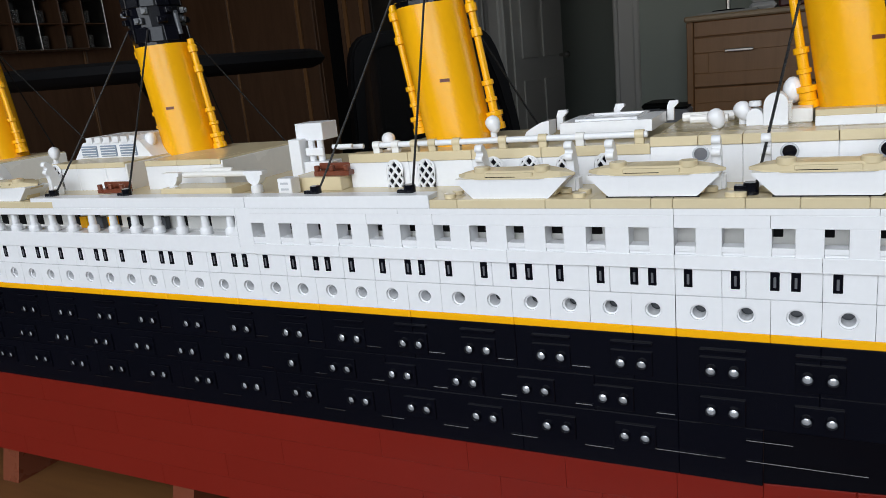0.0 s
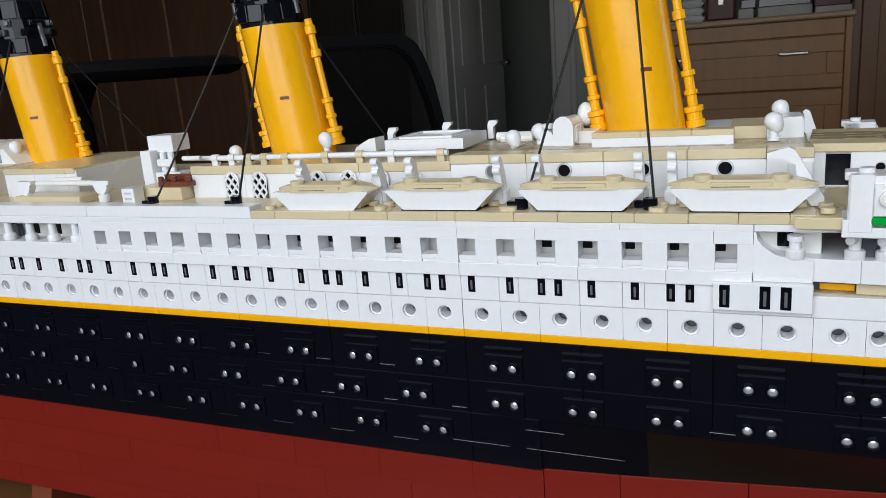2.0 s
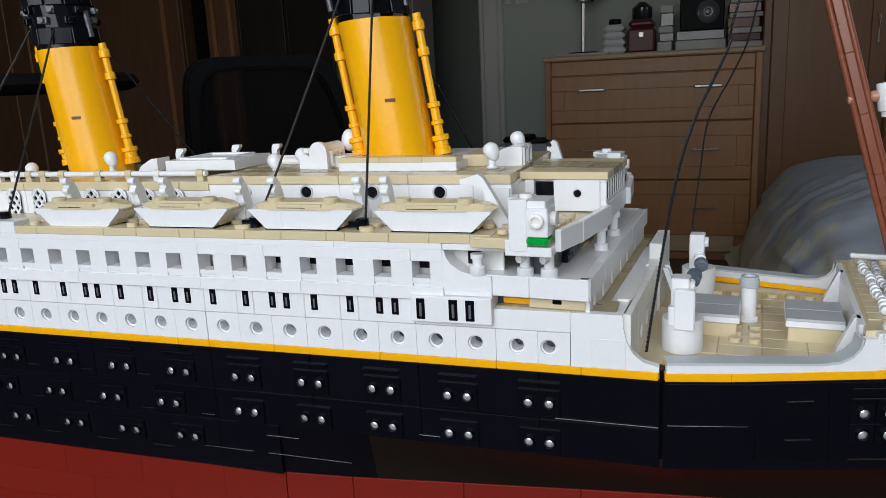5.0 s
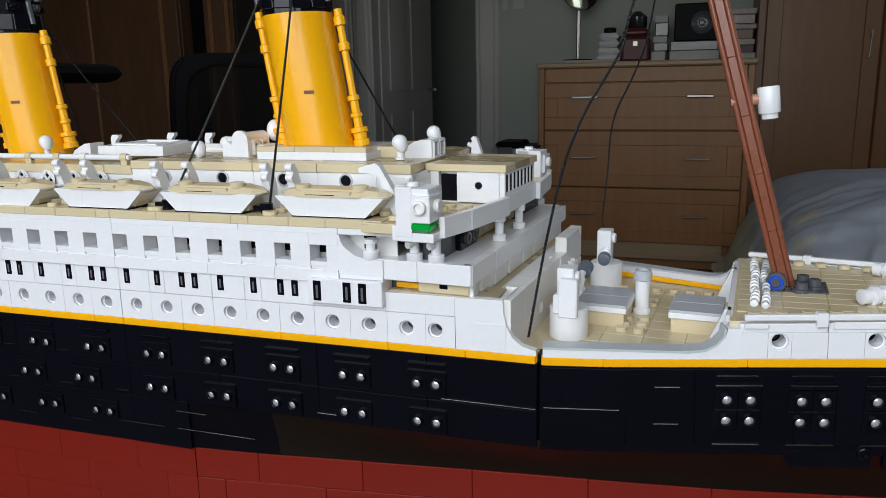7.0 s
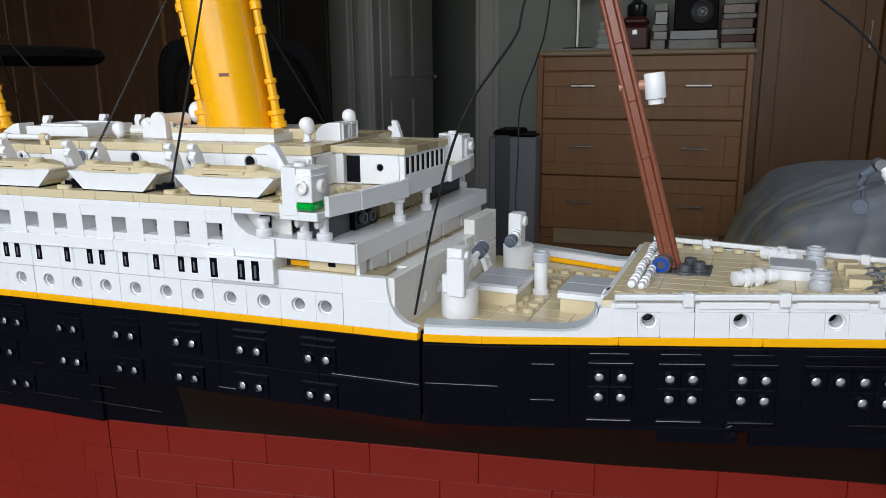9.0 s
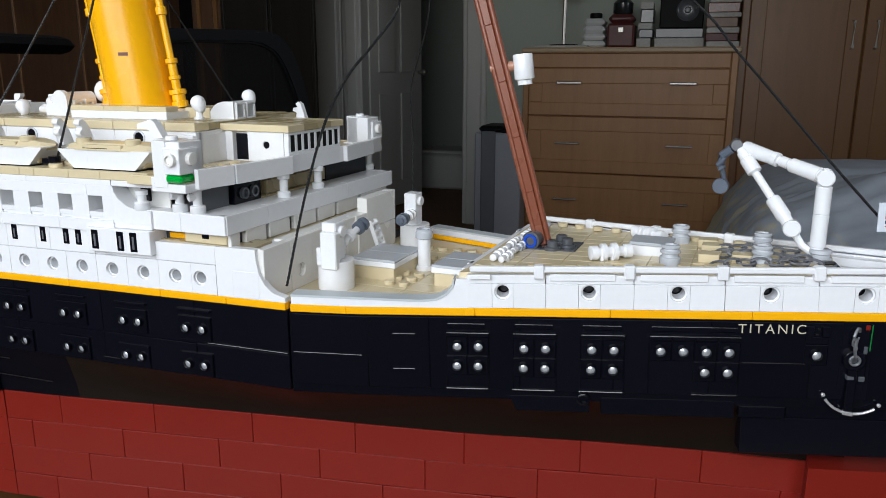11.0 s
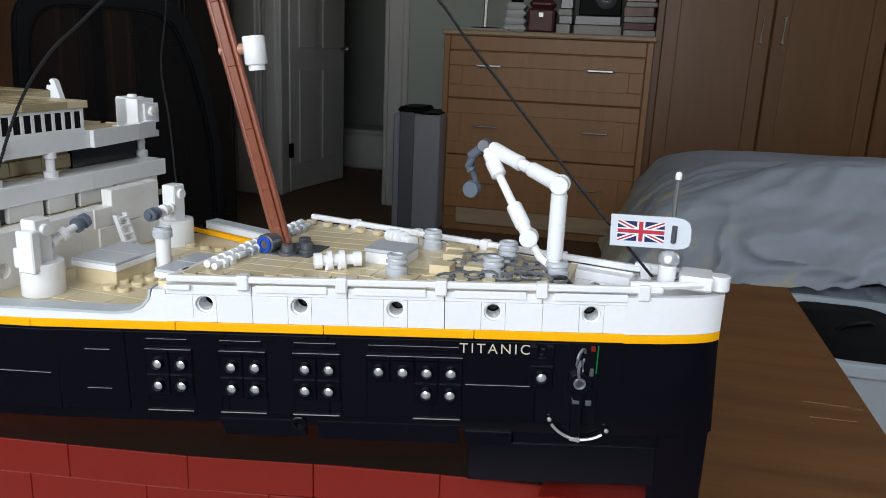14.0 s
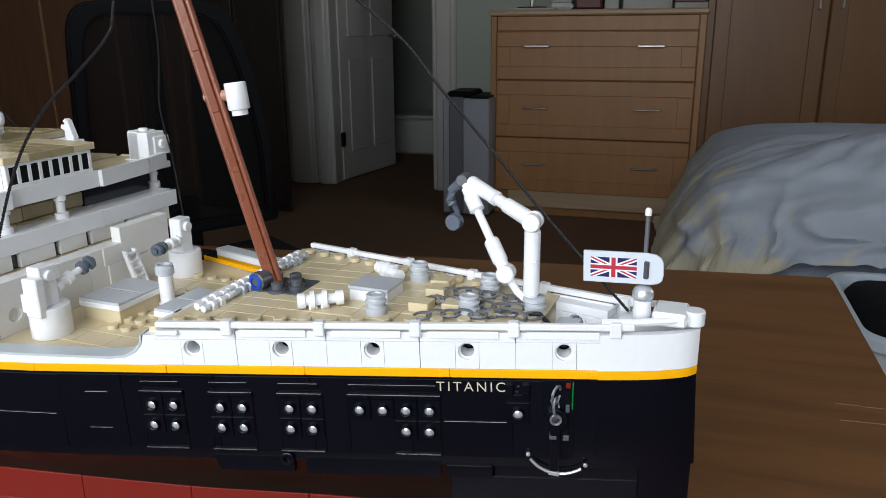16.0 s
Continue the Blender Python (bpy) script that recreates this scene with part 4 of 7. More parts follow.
for i in range(3):
    fbrick("roof_tile", 62, 87.9, -12 + 8 * i, -4.1 + 8 * i, 183.4, 186.7, DKTAN, bridge)
fbrick("wall_brick", 56, 64, -46, 52, 169.6, 182.6, WHITE, bridge)
bm = bmesh.new()
prism(bm, [(110.6, 186.6), (125, 186.6), (125, 195.7), (119.6, 195.7), (116.4, 194.9), (113.8, 193.2), (111.8, 190.6), (110.8, 188)], 66.4, 86, "y")
part("roof_box", bm, WHITE, bridge, "white roof box with a rounded back")
for y in (68, 77):
    for a in ((y, y + 7.4, 194.2, 195.2), (y, y + 7.4, 187.2, 188.4), (y, y + 1, 188.4, 194.2), (y + 6.4, y + 7.4, 188.4, 194.2)):
        brick("opening_frame", 124.8, 126, *a, WHITE, bridge, None, 0.2)
    brick("roof_box_opening", 124.8, 125.2, y + 1, y + 6.4, 188.4, 194.2, GREY, bridge)
bm = bmesh.new()
prism(bm, [(u - 29, z - 4) for u, z in ((86, 186.6), (92, 186.6), (92.2, 188.2), (89.4, 196.4), (87.6, 197.4), (86.2, 196.2), (87.2, 194.8), (86.0, 193.6), (84.6, 194.2), (84.2, 192.4), (86.6, 191.4))], 46, 49, "y", TURNED)
part("roof_bracket", bm, WHITE, bridge, "white angled bracket")

# bridge deck with its bulwark and the two wing cabs
wing_deck = part("bridge_deck", bmesh.new(), TAN, ship, "tan bridge deck with a white bulwark")
bm = bmesh.new()
prism(bm, [(60, -82), (88, -80), (96, -24), (96, 24), (88, 80), (60, 82)], 166.4, 169.4, m=TURNED)
wing_deck.data = finish(bm, "bridge_deck", TAN)
for s in (-1, 1):
    for (u0, v0), (u1, v1) in (((98.6, 24.2), (94.6, 60)), ((94.4, 60.2), (90.4, 78))):
        a, b = Vector((u0, s * v0)), Vector((u1, s * v1))
        d = b - a
        m = TURNED @ Matrix.Translation((a.x, a.y, 0)) @ Matrix.Rotation(math.atan2(d.y, d.x), 4, "Z")
        brick("bulwark_panel", 0, round(d.length - 0.1, 1), 0 if s < 0 else -2.4, 2.4 if s < 0 else 0, 165.2, 173.2, WHITE, wing_deck, m)
    fbrick("bulwark_tile", 60, 76, s * 80 - 1, s * 80 + 1, 166, 170, TAN, wing_deck)
fbrick("bulwark_panel", 96.4, 98.9, -24.2, 24.2, 165.2, 173.2, WHITE, wing_deck)
studs([fore(u, v, 169.4) for u in (78, 86) for v in (-60, -52, -44, -36)], TAN, wing_deck)


def wing_cab(s):
    cab = part("wing_cab", bmesh.new(), WHITE, ship, "white bridge wing cab with a round lamp")
    bm = bmesh.new()
    box(bm, 75, 88.6, min(s * 70, s * 83), max(s * 70, s * 83), 169.4, 184, 0.3, TURNED)
    box(bm, 73.6, 90.6, min(s * 68, s * 83.4), max(s * 68, s * 83.4), 164.2, 167.6, 0.3, TURNED)
    box(bm, 73.6, 80, min(s * 68, s * 83.4), max(s * 68, s * 83.4), 167, 170, 0.3, TURNED)
    box(bm, 75.4, 82, min(s * 70, s * 83.6), max(s * 70, s * 83.6), 166, 184.4, 0.2, TURNED)
    cab.data = finish(bm, "wing_cab", WHITE)
    bm = bmesh.new()
    box(bm, 82, 89.8, min(s * 74, s * 85), max(s * 74, s * 85), 171.6, 181.6, 0.3, TURNED)
    part("lamp_block", bm, WHITE, cab)
    bm = bmesh.new()
    lathe(bm, fore(86, s * 85, 177.4), TURNED.to_3x3() @ Vector((0, s, 0)), [(0, 2.6), (1.6, 2.6), (1.8, 2.3), (1.8, 1.7), (0.9, 1.6)], 16)
    lathe(bm, fore(89.8, s * 79, 177.4), TURNED.to_3x3() @ Vector((1, 0, 0)), [(0, 2.6), (1.8, 2.6), (2.0, 2.2), (2.0, 1.4)], 16)
    part("lamp_ring", bm, OFFWHITE, cab)
    bm = bmesh.new()
    cyl(bm, fore(80, s * 77, 184), (0, 0, 1), 1.8, 2.4, 12), box(bm, 73.8, 77.4, min(s * 72, s * 80), max(s * 72, s * 80), 182, 184.6, 0.3, TURNED)
    part("cab_top", bm, WHITE, cab)
    if s < 0:
        bm = bmesh.new()
        box(bm, 81.6, 89.6, -84.4, -76, 168.2, 171.4, 0.9, TURNED)
        part("green_lamp", bm, GREEN, cab, "clear green starboard lamp")
    for u, v in ((78, 73), (87, 73)):
        bm = bmesh.new()
        lathe(bm, fore(u, s * v, 154.6), (0, 0, 1), [(0, 3.0), (0.3, 3.2), (2.8, 3.2), (3.2, 2.9), (3.4, 1.9), (10, 1.9)], 14)
        lathe(bm, fore(u, s * v, 161.4), TURNED.to_3x3() @ Vector((-0.5, s, 0)), [(0, 1.6), (3.6, 1.6), (3.9, 1.2)], 10)
        part("column", bm, WHITE, cab)


wing_cab(-1), wing_cab(1)
for u, v in ((97, -27), (97, 2)):
    bm = bmesh.new()
    lathe(bm, fore(u, v, 154.7), (0, 0, 1), [(0, 3.0), (2.6, 3.0), (3, 1.9), (8, 1.9), (8.4, 2.8), (11, 2.8)], 14)
    part("column", bm, WHITE, ship, "white round deck column")

# forward deck below the bridge
ledge = part("forward_deck", bmesh.new(), WHITE, ship, "white forward deck with a solid bulwark")
bm = bmesh.new()
box(bm, 58, 98.3, -72.9, 68.9, 146.5, 154.6, 0.2, TURNED)
ledge.data = finish(bm, "forward_deck", WHITE)
fbrick("wall_panel", 84, 86, -70, 70, 149, 165, DKTAN, ledge)
fbrick("dark_window", 85.6, 89, -52, -33, 154.6, 163.4, BLACK, ledge)
fbrick("dark_window", 80, 87, -70, -53, 149.5, 164, DKGREY, ledge)
for v in (-46, -39):
    bm = bmesh.new()
    lathe(bm, fore(88.9, v, 159), TURNED.to_3x3() @ Vector((1, 0, 0)), [(0, 2.6), (1.6, 2.6), (1.6, 1.6), (0.6, 1.5)], 14)
    part("dark_stud", bm, DKGREY, ledge)
for i in range(3):
    fbrick("wall_brick", 85.4, 89 + i % 2, -32 + 17 * i, -15.2 + 17 * i, 149, 155.6, DKTAN, ledge)
    fbrick("wall_brick", 85.4, 88.4, -28 + 17 * i, -11.2 + 17 * i, 155.8, 162, DKTAN, ledge)
fbrick("dark_window", 85.6, 88, 24, 68, 149.5, 164, BLACK, ledge)
for a, b in ((-75, -47), (-46.9, 21), (21.1, 72)):
    fbrick("bulwark_panel", 98.4, 102.4, a, b, 146.8, 154.8, WHITE, ledge)
for u0, u1 in ((58, 80), (80.1, 102)):
    fbrick("bulwark_panel", u0, u1, -76, -73, 146.8, 154.8, WHITE, ledge)
fbrick("bulwark_panel", 60, 102, 69, 72, 146.8, 154.8, WHITE, ledge)
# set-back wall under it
# dark grey filler stands for the shaded gap under the ledge
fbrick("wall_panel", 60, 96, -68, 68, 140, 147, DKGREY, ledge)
fbrick("wall_tile", 79.1, 100, -73, -70, 142.4, 146.0, TAN, ledge)
fbrick("wall_tile", 60, 100, -72.6, -70, 140.2, 142.2, DKTAN, ledge)
fbrick("yellow_brick", 68, 78.9, -69.6, -67, 142.3, 144.6, YELLOW, ledge)
fbrick("dark_brick", 88, 91.4, -73.3, -71, 144.2, 146.0, BLACK, ledge)
for a, b in ((-72, -66), (-62, -48), (-45.4, -30), (-26, -8), (-5.4, 10), (12.6, 34), (36.6, 66)):
    fbrick("wall_brick", 99, 101.5, a, b, 140, 146.8, OFFWHITE, ledge)
# dark grey behind the bricks, the slots' shade given as colour
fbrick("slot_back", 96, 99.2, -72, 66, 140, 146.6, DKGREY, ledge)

# ---- end of the white side, sweeping down to the well ----
bm = bmesh.new()
pts = [(156.2, 121.2), (156.2, 141.8), (174.6, 141.8), (174.9, 137), (176, 132), (178.4, 127.6), (182, 124.6), (187.4, 123.2), (187.4, 121.2)]
prism(bm, pts, 0, 3.4, "y")
part("side_end", bm, WHITE, ship, "white bulwark end sweeping down to the well deck")
brick("wall_brick", 127.4, 156.1, 0.05, 8, 134.05, 141.8, WHITE, white_side)
brick("wall_plate", 163.6, 176, -0.12, 3, 121.2, 132.6, WHITE, white_side)
brick("deck_tile", 127.4, 172, 3.4, 18, 139.5, 141.6, DKTAN, deck)
fbrick("deck_tile", 90, 105.5, -66, 66, 137.5, 139.9, DKTAN, deck)
fbrick("deck_tile", 105.5, 112.8, -70, 44, 137.5, 140.6, WHITE, deck)

# ---- well deck ----
well = part("well_deck", bmesh.new(), TAN, ship, "tan well deck with hatches")
bm = bmesh.new()
prism(bm, [(112, -63), (128, -63), (196, -48), (196, 48), (128, 63), (112, 63)], 115, 119.6, m=TURNED)
well.data = finish(bm, "well_deck", TAN)
for u in range(128, 192, 16):
    for v in range(-44, 44, 11):
        fbrick("deck_tile", u, u + 15.9, v, v + 10.9, 119.5, 120.1, TAN, well)
well_wall = part("well_wall", bmesh.new(), OFFWHITE, ship, "white well-deck wall with round holes and a ladder")
bm = bmesh.new()
box(bm, 112.4, 114, -70, 44, 119.5, 141.6, 0.3, TURNED)
well_wall.data = finish(bm, "well_wall", OFFWHITE)
YAW90 = Matrix.Rotation(radians(90), 4, "Z")
v = -71.0
for w, hole in ((19, 0), (16, 1), (16, 1), (16, 0), (16, 0)):
    if hole:
        piece("wall_brick", "well_hole", lambda bm: holed(bm, 16, 22, 8, 7.5, 3.05, 2.6), OFFWHITE, well_wall, TURNED @ Matrix.Translation((116, v, 119.6)) @ YAW90)
    else:
        fbrick("wall_brick", 113, 116, v, v + w - 0.1, 119.6, 141.6, OFFWHITE, well_wall)
    v += w
fbrick("wall_brick", 112.6, 117, 6, 46, 119.6, 133, OFFWHITE, well_wall)
fbrick("wall_brick", 111, 116.6, 4, 14.9, 133, 141.6, OFFWHITE, well_wall)
fbrick("wall_brick", 111, 116.6, 15, 47, 133.1, 148.6, OFFWHITE, well_wall)
bm = bmesh.new()
for v in (14, 20):
    prism(bm, [(123.4, 119.7), (125.6, 119.7), (119.4, 137.6), (117.2, 137.6)], v, v + 1.4, "y", TURNED)
for i in range(5):
    box(bm, 123.2 - 1.24 * i, 125.2 - 1.24 * i, 14.4, 21, 121.6 + 3.4 * i, 122.8 + 3.4 * i, 0.2, TURNED)
part("ladder", bm, WHITE, well_wall)


def hatch(u0, u1, v0, v1):
    h = part("hatch", bmesh.new(), TAN, ship, "tan hatch coaming with a pale grey cover")
    bm = bmesh.new()
    box(bm, u0 + 1, u1 - 1, v0 + 1, v1 - 1, 119.6, 126, 0.3, TURNED)
    h.data = finish(bm, "hatch", TAN)
    bm = bmesh.new()
    box(bm, u0, u1, v0, v1, 126, 128.4, 0.3, TURNED)
    part("hatch_rim", bm, WHITE, h)
    bm = bmesh.new()
    n = 2
    for i in range(n):
        w = (v1 - v0) / n
        box(bm, u0 + 0.2, u1 - 0.2, v0 + i * w + 0.1, v0 + (i + 1) * w - 0.1, 128.4, 129.6, 0.25, TURNED)
    part("hatch_cover", bm, GREY, h, "pale grey hatch cover tiles")


hatch(129.5, 151.3, -25, 4), hatch(168, 189, -24, 3)
studs([fore(u, v, 120) for u in (150, 157) for v in (-28, -20, -12, 12, 20)] + [fore(u, 38, 120) for u in range(140, 190, 8)], TAN, well)
bm = bmesh.new()
lathe(bm, fore(154.3, 0, 119.6), (0, 0, 1), [(0, 3.9), (2.4, 3.9), (2.7, 3.1), (15.6, 3.1)], 16)
vt = part("vent_post", bm, WHITE, ship, "white ventilator post with a grey cap")
bm = bmesh.new()
lathe(bm, fore(154.3, 0, 135), (0, 0, 1), [(0, 3.4), (0.3, 4.0), (3.2, 4.0), (3.6, 3.6), (4.6, 3.6), (4.6, 2.6), (3.6, 2.4)], 16)
part("cap", bm, GREY, vt, "light grey cap")


def winch(s):
    w = part("winch", bmesh.new(), WHITE, ship, "white winch on a round base with grey drums")
    bm = bmesh.new()
    lathe(bm, fore(131, s * 40.5, 119.6), (0, 0, 1), [(0, 7.4), (0.3, 7.8), (12.6, 7.8), (12.9, 7.5)], 24)
    w.data = finish(bm, "winch", WHITE)
    bm = bmesh.new()
    v = s * 40.5
    box(bm, 126.8, 133.6, v - 4.4, v + 3.6, 131, 148.8, 0.5, TURNED)
    part("winch_head", bm, WHITE, w)
    if s < 0:
        bm = bmesh.new()
        box(bm, 128.4, 136, v - 8.6, v - 4.5, 129.6, 145.4, 0.5, TURNED)
        box(bm, 126.2, 130, v - 8.2, v - 4.5, 131, 138.6, 0.4, TURNED)
        part("front_box", bm, WHITE, w)
    bm = bmesh.new()
    lathe(bm, fore(133.5, v, 144.6), TURNED.to_3x3() @ Vector((1, 0, 0)), [(0, 2.5), (1.4, 2.5), (1.7, 2.2)], 16)
    part("stud", bm, WHITE, w)
    bm = bmesh.new()
    d = (TURNED.to_3x3() @ Vector((0.12, -s, 0.34 if s < 0 else 0.0))).normalized()
    p = fore(131.5, v - 4 * s, 138.4)
    lathe(bm, p, d, [(0, 2.6), (2.2, 2.6), (2.5, 1.7), (5.2, 1.7), (5.5, 2.8), (7.8, 2.8), (8.2, 1.5), (13, 1.5)], 14)
    part("shaft", bm, WHITE, w)
    bm = bmesh.new()
    lathe(bm, p + d * 12.4, d, [(0, 1.6), (0.2, 2.9), (1.9, 3.1), (2.1, 1.9), (4.2, 1.9), (4.4, 3.1), (6.0, 2.9), (6.2, 1.4), (7.2, 1.4)], 16)
    part("drum", bm, HOOKGREY, w, "dark blue-grey drum")


winch(-1), winch(1)

# ---- forecastle ----
def hw(u):
    return float(np.interp(u, (127.8, 346, 358, 367, 373, 375.2), (72.3, 14.4, 10.6, 7.0, 3.2, 0)))


bow_black = part("bow_side", bmesh.new(), BLACK, ship, "black bow plating with grouped portholes")
bm = bmesh.new()
us = [127.8, 160, 200, 240, 280, 320, 346, 353, 360, 366, 370.6, 373.8, 375.1]
for s in (-1, 1):
    rows = []
    for u in us:
        w = hw(u)
        lean = 1.9 * max(0.0, (u - 340) / 35)
        rows.append([(u, s * w, 117.9), (u + 0.75 * lean, s * w, 92), (u + lean, s * max(w - 0.4, 0), 84)])
    strip(bm, rows)
warp(bm, bow)
bow_black.data = finish(bm, "bow_side", BLACK)
bm = bmesh.new()
outline = [(358, -9.4), (366, -6.6), (373, -3.4), (376, -1.0)]
prism(bm, outline + [(u, -v) for u, v in reversed(outline)], 64.8, 96, m=TURNED)
part("stem_foot", bm, BLACK, ship, "black stem stepping back above the waterline")
bm = bmesh.new()
outline = [(322, -20.6), (358, -9.8), (366, -6.9), (373, -3.6), (375.8, -1.0)]
prism(bm, outline + [(u, -v) for u, v in reversed(outline)], 6, 64.7, m=TURNED)
part("red_stem", bm, RED, ship, "dark red stem below the waterline")

SLOPE = math.atan2(72.3 - 14.4, 346 - 127.8)


def wall_pose(u, z, out=0.0, s=-1):
    """A pose on the bow's side: x along it towards the stem, y into the hull."""
    p = bow(u, s * hw(u), z)
    a = radians(-4.2) + (SLOPE if s < 0 else -SLOPE)
    m = Matrix.Translation(p) @ Matrix.Rotation(a, 4, "Z") @ Matrix.Rotation(-0.031 if u > 150 else 0, 4, "Y")
    return m @ Matrix.Translation((0, -out, 0))


CS = math.cos(SLOPE)
# plates with portholes, groups of four
for u, n, low in ((188.6, 2, 2), (213.4, 2, 2), (238, 2, 2), (262.4, 4, 2)):
    for r in range(2):
        cols = range(n) if r == 0 else range(n - low, n)
        for c in cols:
            m = wall_pose(u + 8.2 * CS * c + 4, 106 - 8 * r + (0 if u < 200 else -0.4))
            brick("porthole_plate", -4, 4, -0.8, 1, -3.9, 3.9, BLACK, bow_black, m, 0.3)
            m2 = m @ Matrix.Translation((0, -0.8, 0))
            piece("porthole", "porthole", porthole, [BLACK, DISH], bow_black, m2)
    k = wall_pose(u, 109.6)
    for c in range(n):
        brick("rubbing_strip", 8.2 * c, 8.2 * c + 8.1, -1.5, 1, 0.3, 1.9, BLACK, bow_black, k)
    glint_bar(0, 8.2 * n, 1.9, -1.3, k, bow_black, 0.24)
    brick("rubbing_strip", 0.5, 8.2 * n - 1.5, -0.7, 1, 3.6, 5.4, BLACK, bow_black, k)
    glint_bar(0.5, 8.2 * n - 1.5, 5.4, -0.6, k, bow_black, 0.18)
    k = wall_pose(u + 8.2 * CS * (n - 2), 88.4)
    glint_bar(0, 16.4, 0, -0.6, k, bow_black, 0.42)
    # plate edges round the group
    for c in (0, n):
        brick("panel_edge", 8.2 * c - 0.25, 8.2 * c, -0.55, 1, -21, 0.2, BLACK, bow_black, wall_pose(u, 109.6), 0.1)
m = wall_pose(319.6, 105.2)
brick("porthole_plate", -4, 4, -0.8, 1, -4, 4, BLACK, bow_black, m, 0.3)
piece("porthole", "porthole", porthole, [BLACK, DISH], bow_black, m @ Matrix.Translation((0, -0.8, 0)))
m = wall_pose(240, 85)
bm = bmesh.new()
lathe(bm, (0, 0.4, 0), (0, -1, 0), [(0, 2.6), (1.4, 2.6), (1.6, 2.3), (1.6, 1.4), (0.6, 1.3)], 16)
bm.transform(m)
part("hollow_stud", bm, BLACK, bow_black)
# plating seams
u = 128.6
for w, d in ((30, 0.35), (24, 0.3), (34, 0.25), (34, 0.3), (34, 0.2), (34, 0.3), (20, 0.3)):
    brick("panel", 0, round(w / CS - 0.15, 1), -d, 1.2, 0, 29.5, BLACK, bow_black, wall_pose(u, 87.8), 0.2)
    u += w
for u, w, z in ((129.0, 28, 101.4), (168, 9, 110.5), (168, 9, 96), (295, 22, 101.6)):
    glint_bar(0, w, 0, -0.5, wall_pose(u, z), bow_black, 0.26)
# lug plate over the single porthole
m = wall_pose(319.6, 105.2)
brick("lug_plate", -4, 4, -0.8, 1, 4.2, 7.0, BLACK, bow_black, m)
brick("lug_plate", -4, -1.4, -1.6, 1, 7.1, 11.2, BLACK, bow_black, m)
brick("lug_plate", 1.4, 4, -1.6, 1, 7.1, 11.2, BLACK, bow_black, m)
for a, z in ((-0.9, 7.4), (-0.3, 9.4)):
    brick("pin", a, a + 1.3, -0.9, 1, z, z + 0.8, GLINT, bow_black, m, 0.15)
# black plates hanging below the bow side, the aft one with a slanted end
for u, poly in ((212.6, [(0, 85.6), (2.6, 79.6), (30.6, 79.6), (30.6, 85.6)]), (246.4, [(0, 85.6), (0, 79.2), (49, 79.2), (49, 85.6)])):
    bm = bmesh.new()
    prism(bm, [(x, z - 85) for x, z in poly], -0.1, 2.4, "y", wall_pose(u, 85))
    part("bow_plate", bm, BLACK, ship, "black plate under the bow side")

# yellow stripe and white bulwark of the bow, both sides
bow_wall = part("bow_wall", bmesh.new(), WHITE, ship, "white bow bulwark with round portholes")
bm = bmesh.new()
for s in (-1, 1):
    strip(bm, [[(u, s * (hw(u) - 9.2), 118), (u, s * (hw(u) - 9.2), 132)] for u in (194, 320 if s > 0 else 344)])
warp(bm, bow)
bow_wall.data = finish(bm, "bow_wall", BLACK)
for s in (-1, 1):
    u = 128.2
    while u < 345:
        n = 150.2 if u < 150 else min(u + 49, 346)
        m = wall_pose(u, 118, 0, s)
        ln = round((n - u) / CS - 0.1, 1)
        brick("stripe_plate", 0, ln, -0.2 if s < 0 else -3, 3 if s < 0 else 0.2, 0, 3.2, YELLOW, stripe, m)
        u = n
    bm = bmesh.new()
    strip(bm, [[(u, s * (hw(u) + 0.9), 118.2), (u, s * (hw(u) + 0.9), 121.4)] for u in (345, 352, 358, 364, 369, 372.4, 374.4, 375.2)] )
    strip(bm, [[(u, s * (hw(u) + 0.9), 118.2), (u, s * max(hw(u) - 1.0, 0), 118.2)] for u in (345, 352, 358, 364, 369, 372.4, 374.4, 375.2)])
    warp(bm, bow)
    part("stripe_curve", bm, YELLOW, stripe)
    bm = bmesh.new()
    cu = (345, 352, 358, 364, 369, 372.4, 374.4, 375.2)
    strip(bm, [[(u, s * (hw(u) + 1.0), 121.4), (u, s * (hw(u) + 1.0), 134.2), (u, s * max(hw(u) - 2, 0), 134.2)] for u in cu])
    warp(bm, bow)
    part("bow_nose", bm, WHITE, bow_wall, "smooth white bow nose")
    # straight panels with round holes
    for i, hu in enumerate((209.3, 240.5, 271.7, 303, 334.2)):
        m = wall_pose(hu - 16 * CS, 121.3, 0.05, s)
        if s > 0:
            m = m @ Matrix.Translation((0, -8, 0))
        a, b = (-16, 16) if i < 4 else (-16, 12)
        w = 29.7 if i == 0 else 32.26
        off = 2.5 if i == 0 else 0
        if i == 4:
            w = 28.4
        piece("porthole_brick", "bow_hole", lambda bm: holed(bm, 8, 9.6, 4, 6.3), WHITE, bow_wall, m @ Matrix.Translation((12, 0, 0)))
        brick("wall_brick", off, 11.96, 0, 8, 0, 9.56, WHITE, bow_wall, m, 0.06)
        brick("wall_brick", 20.04, off + w - 0.06, 0, 8, 0, 9.56, WHITE, bow_wall, m, 0.06)
        brick("wall_plate", off, off + w - 0.2, 0.35, 8, 9.6, 12.9, WHITE, bow_wall, m)
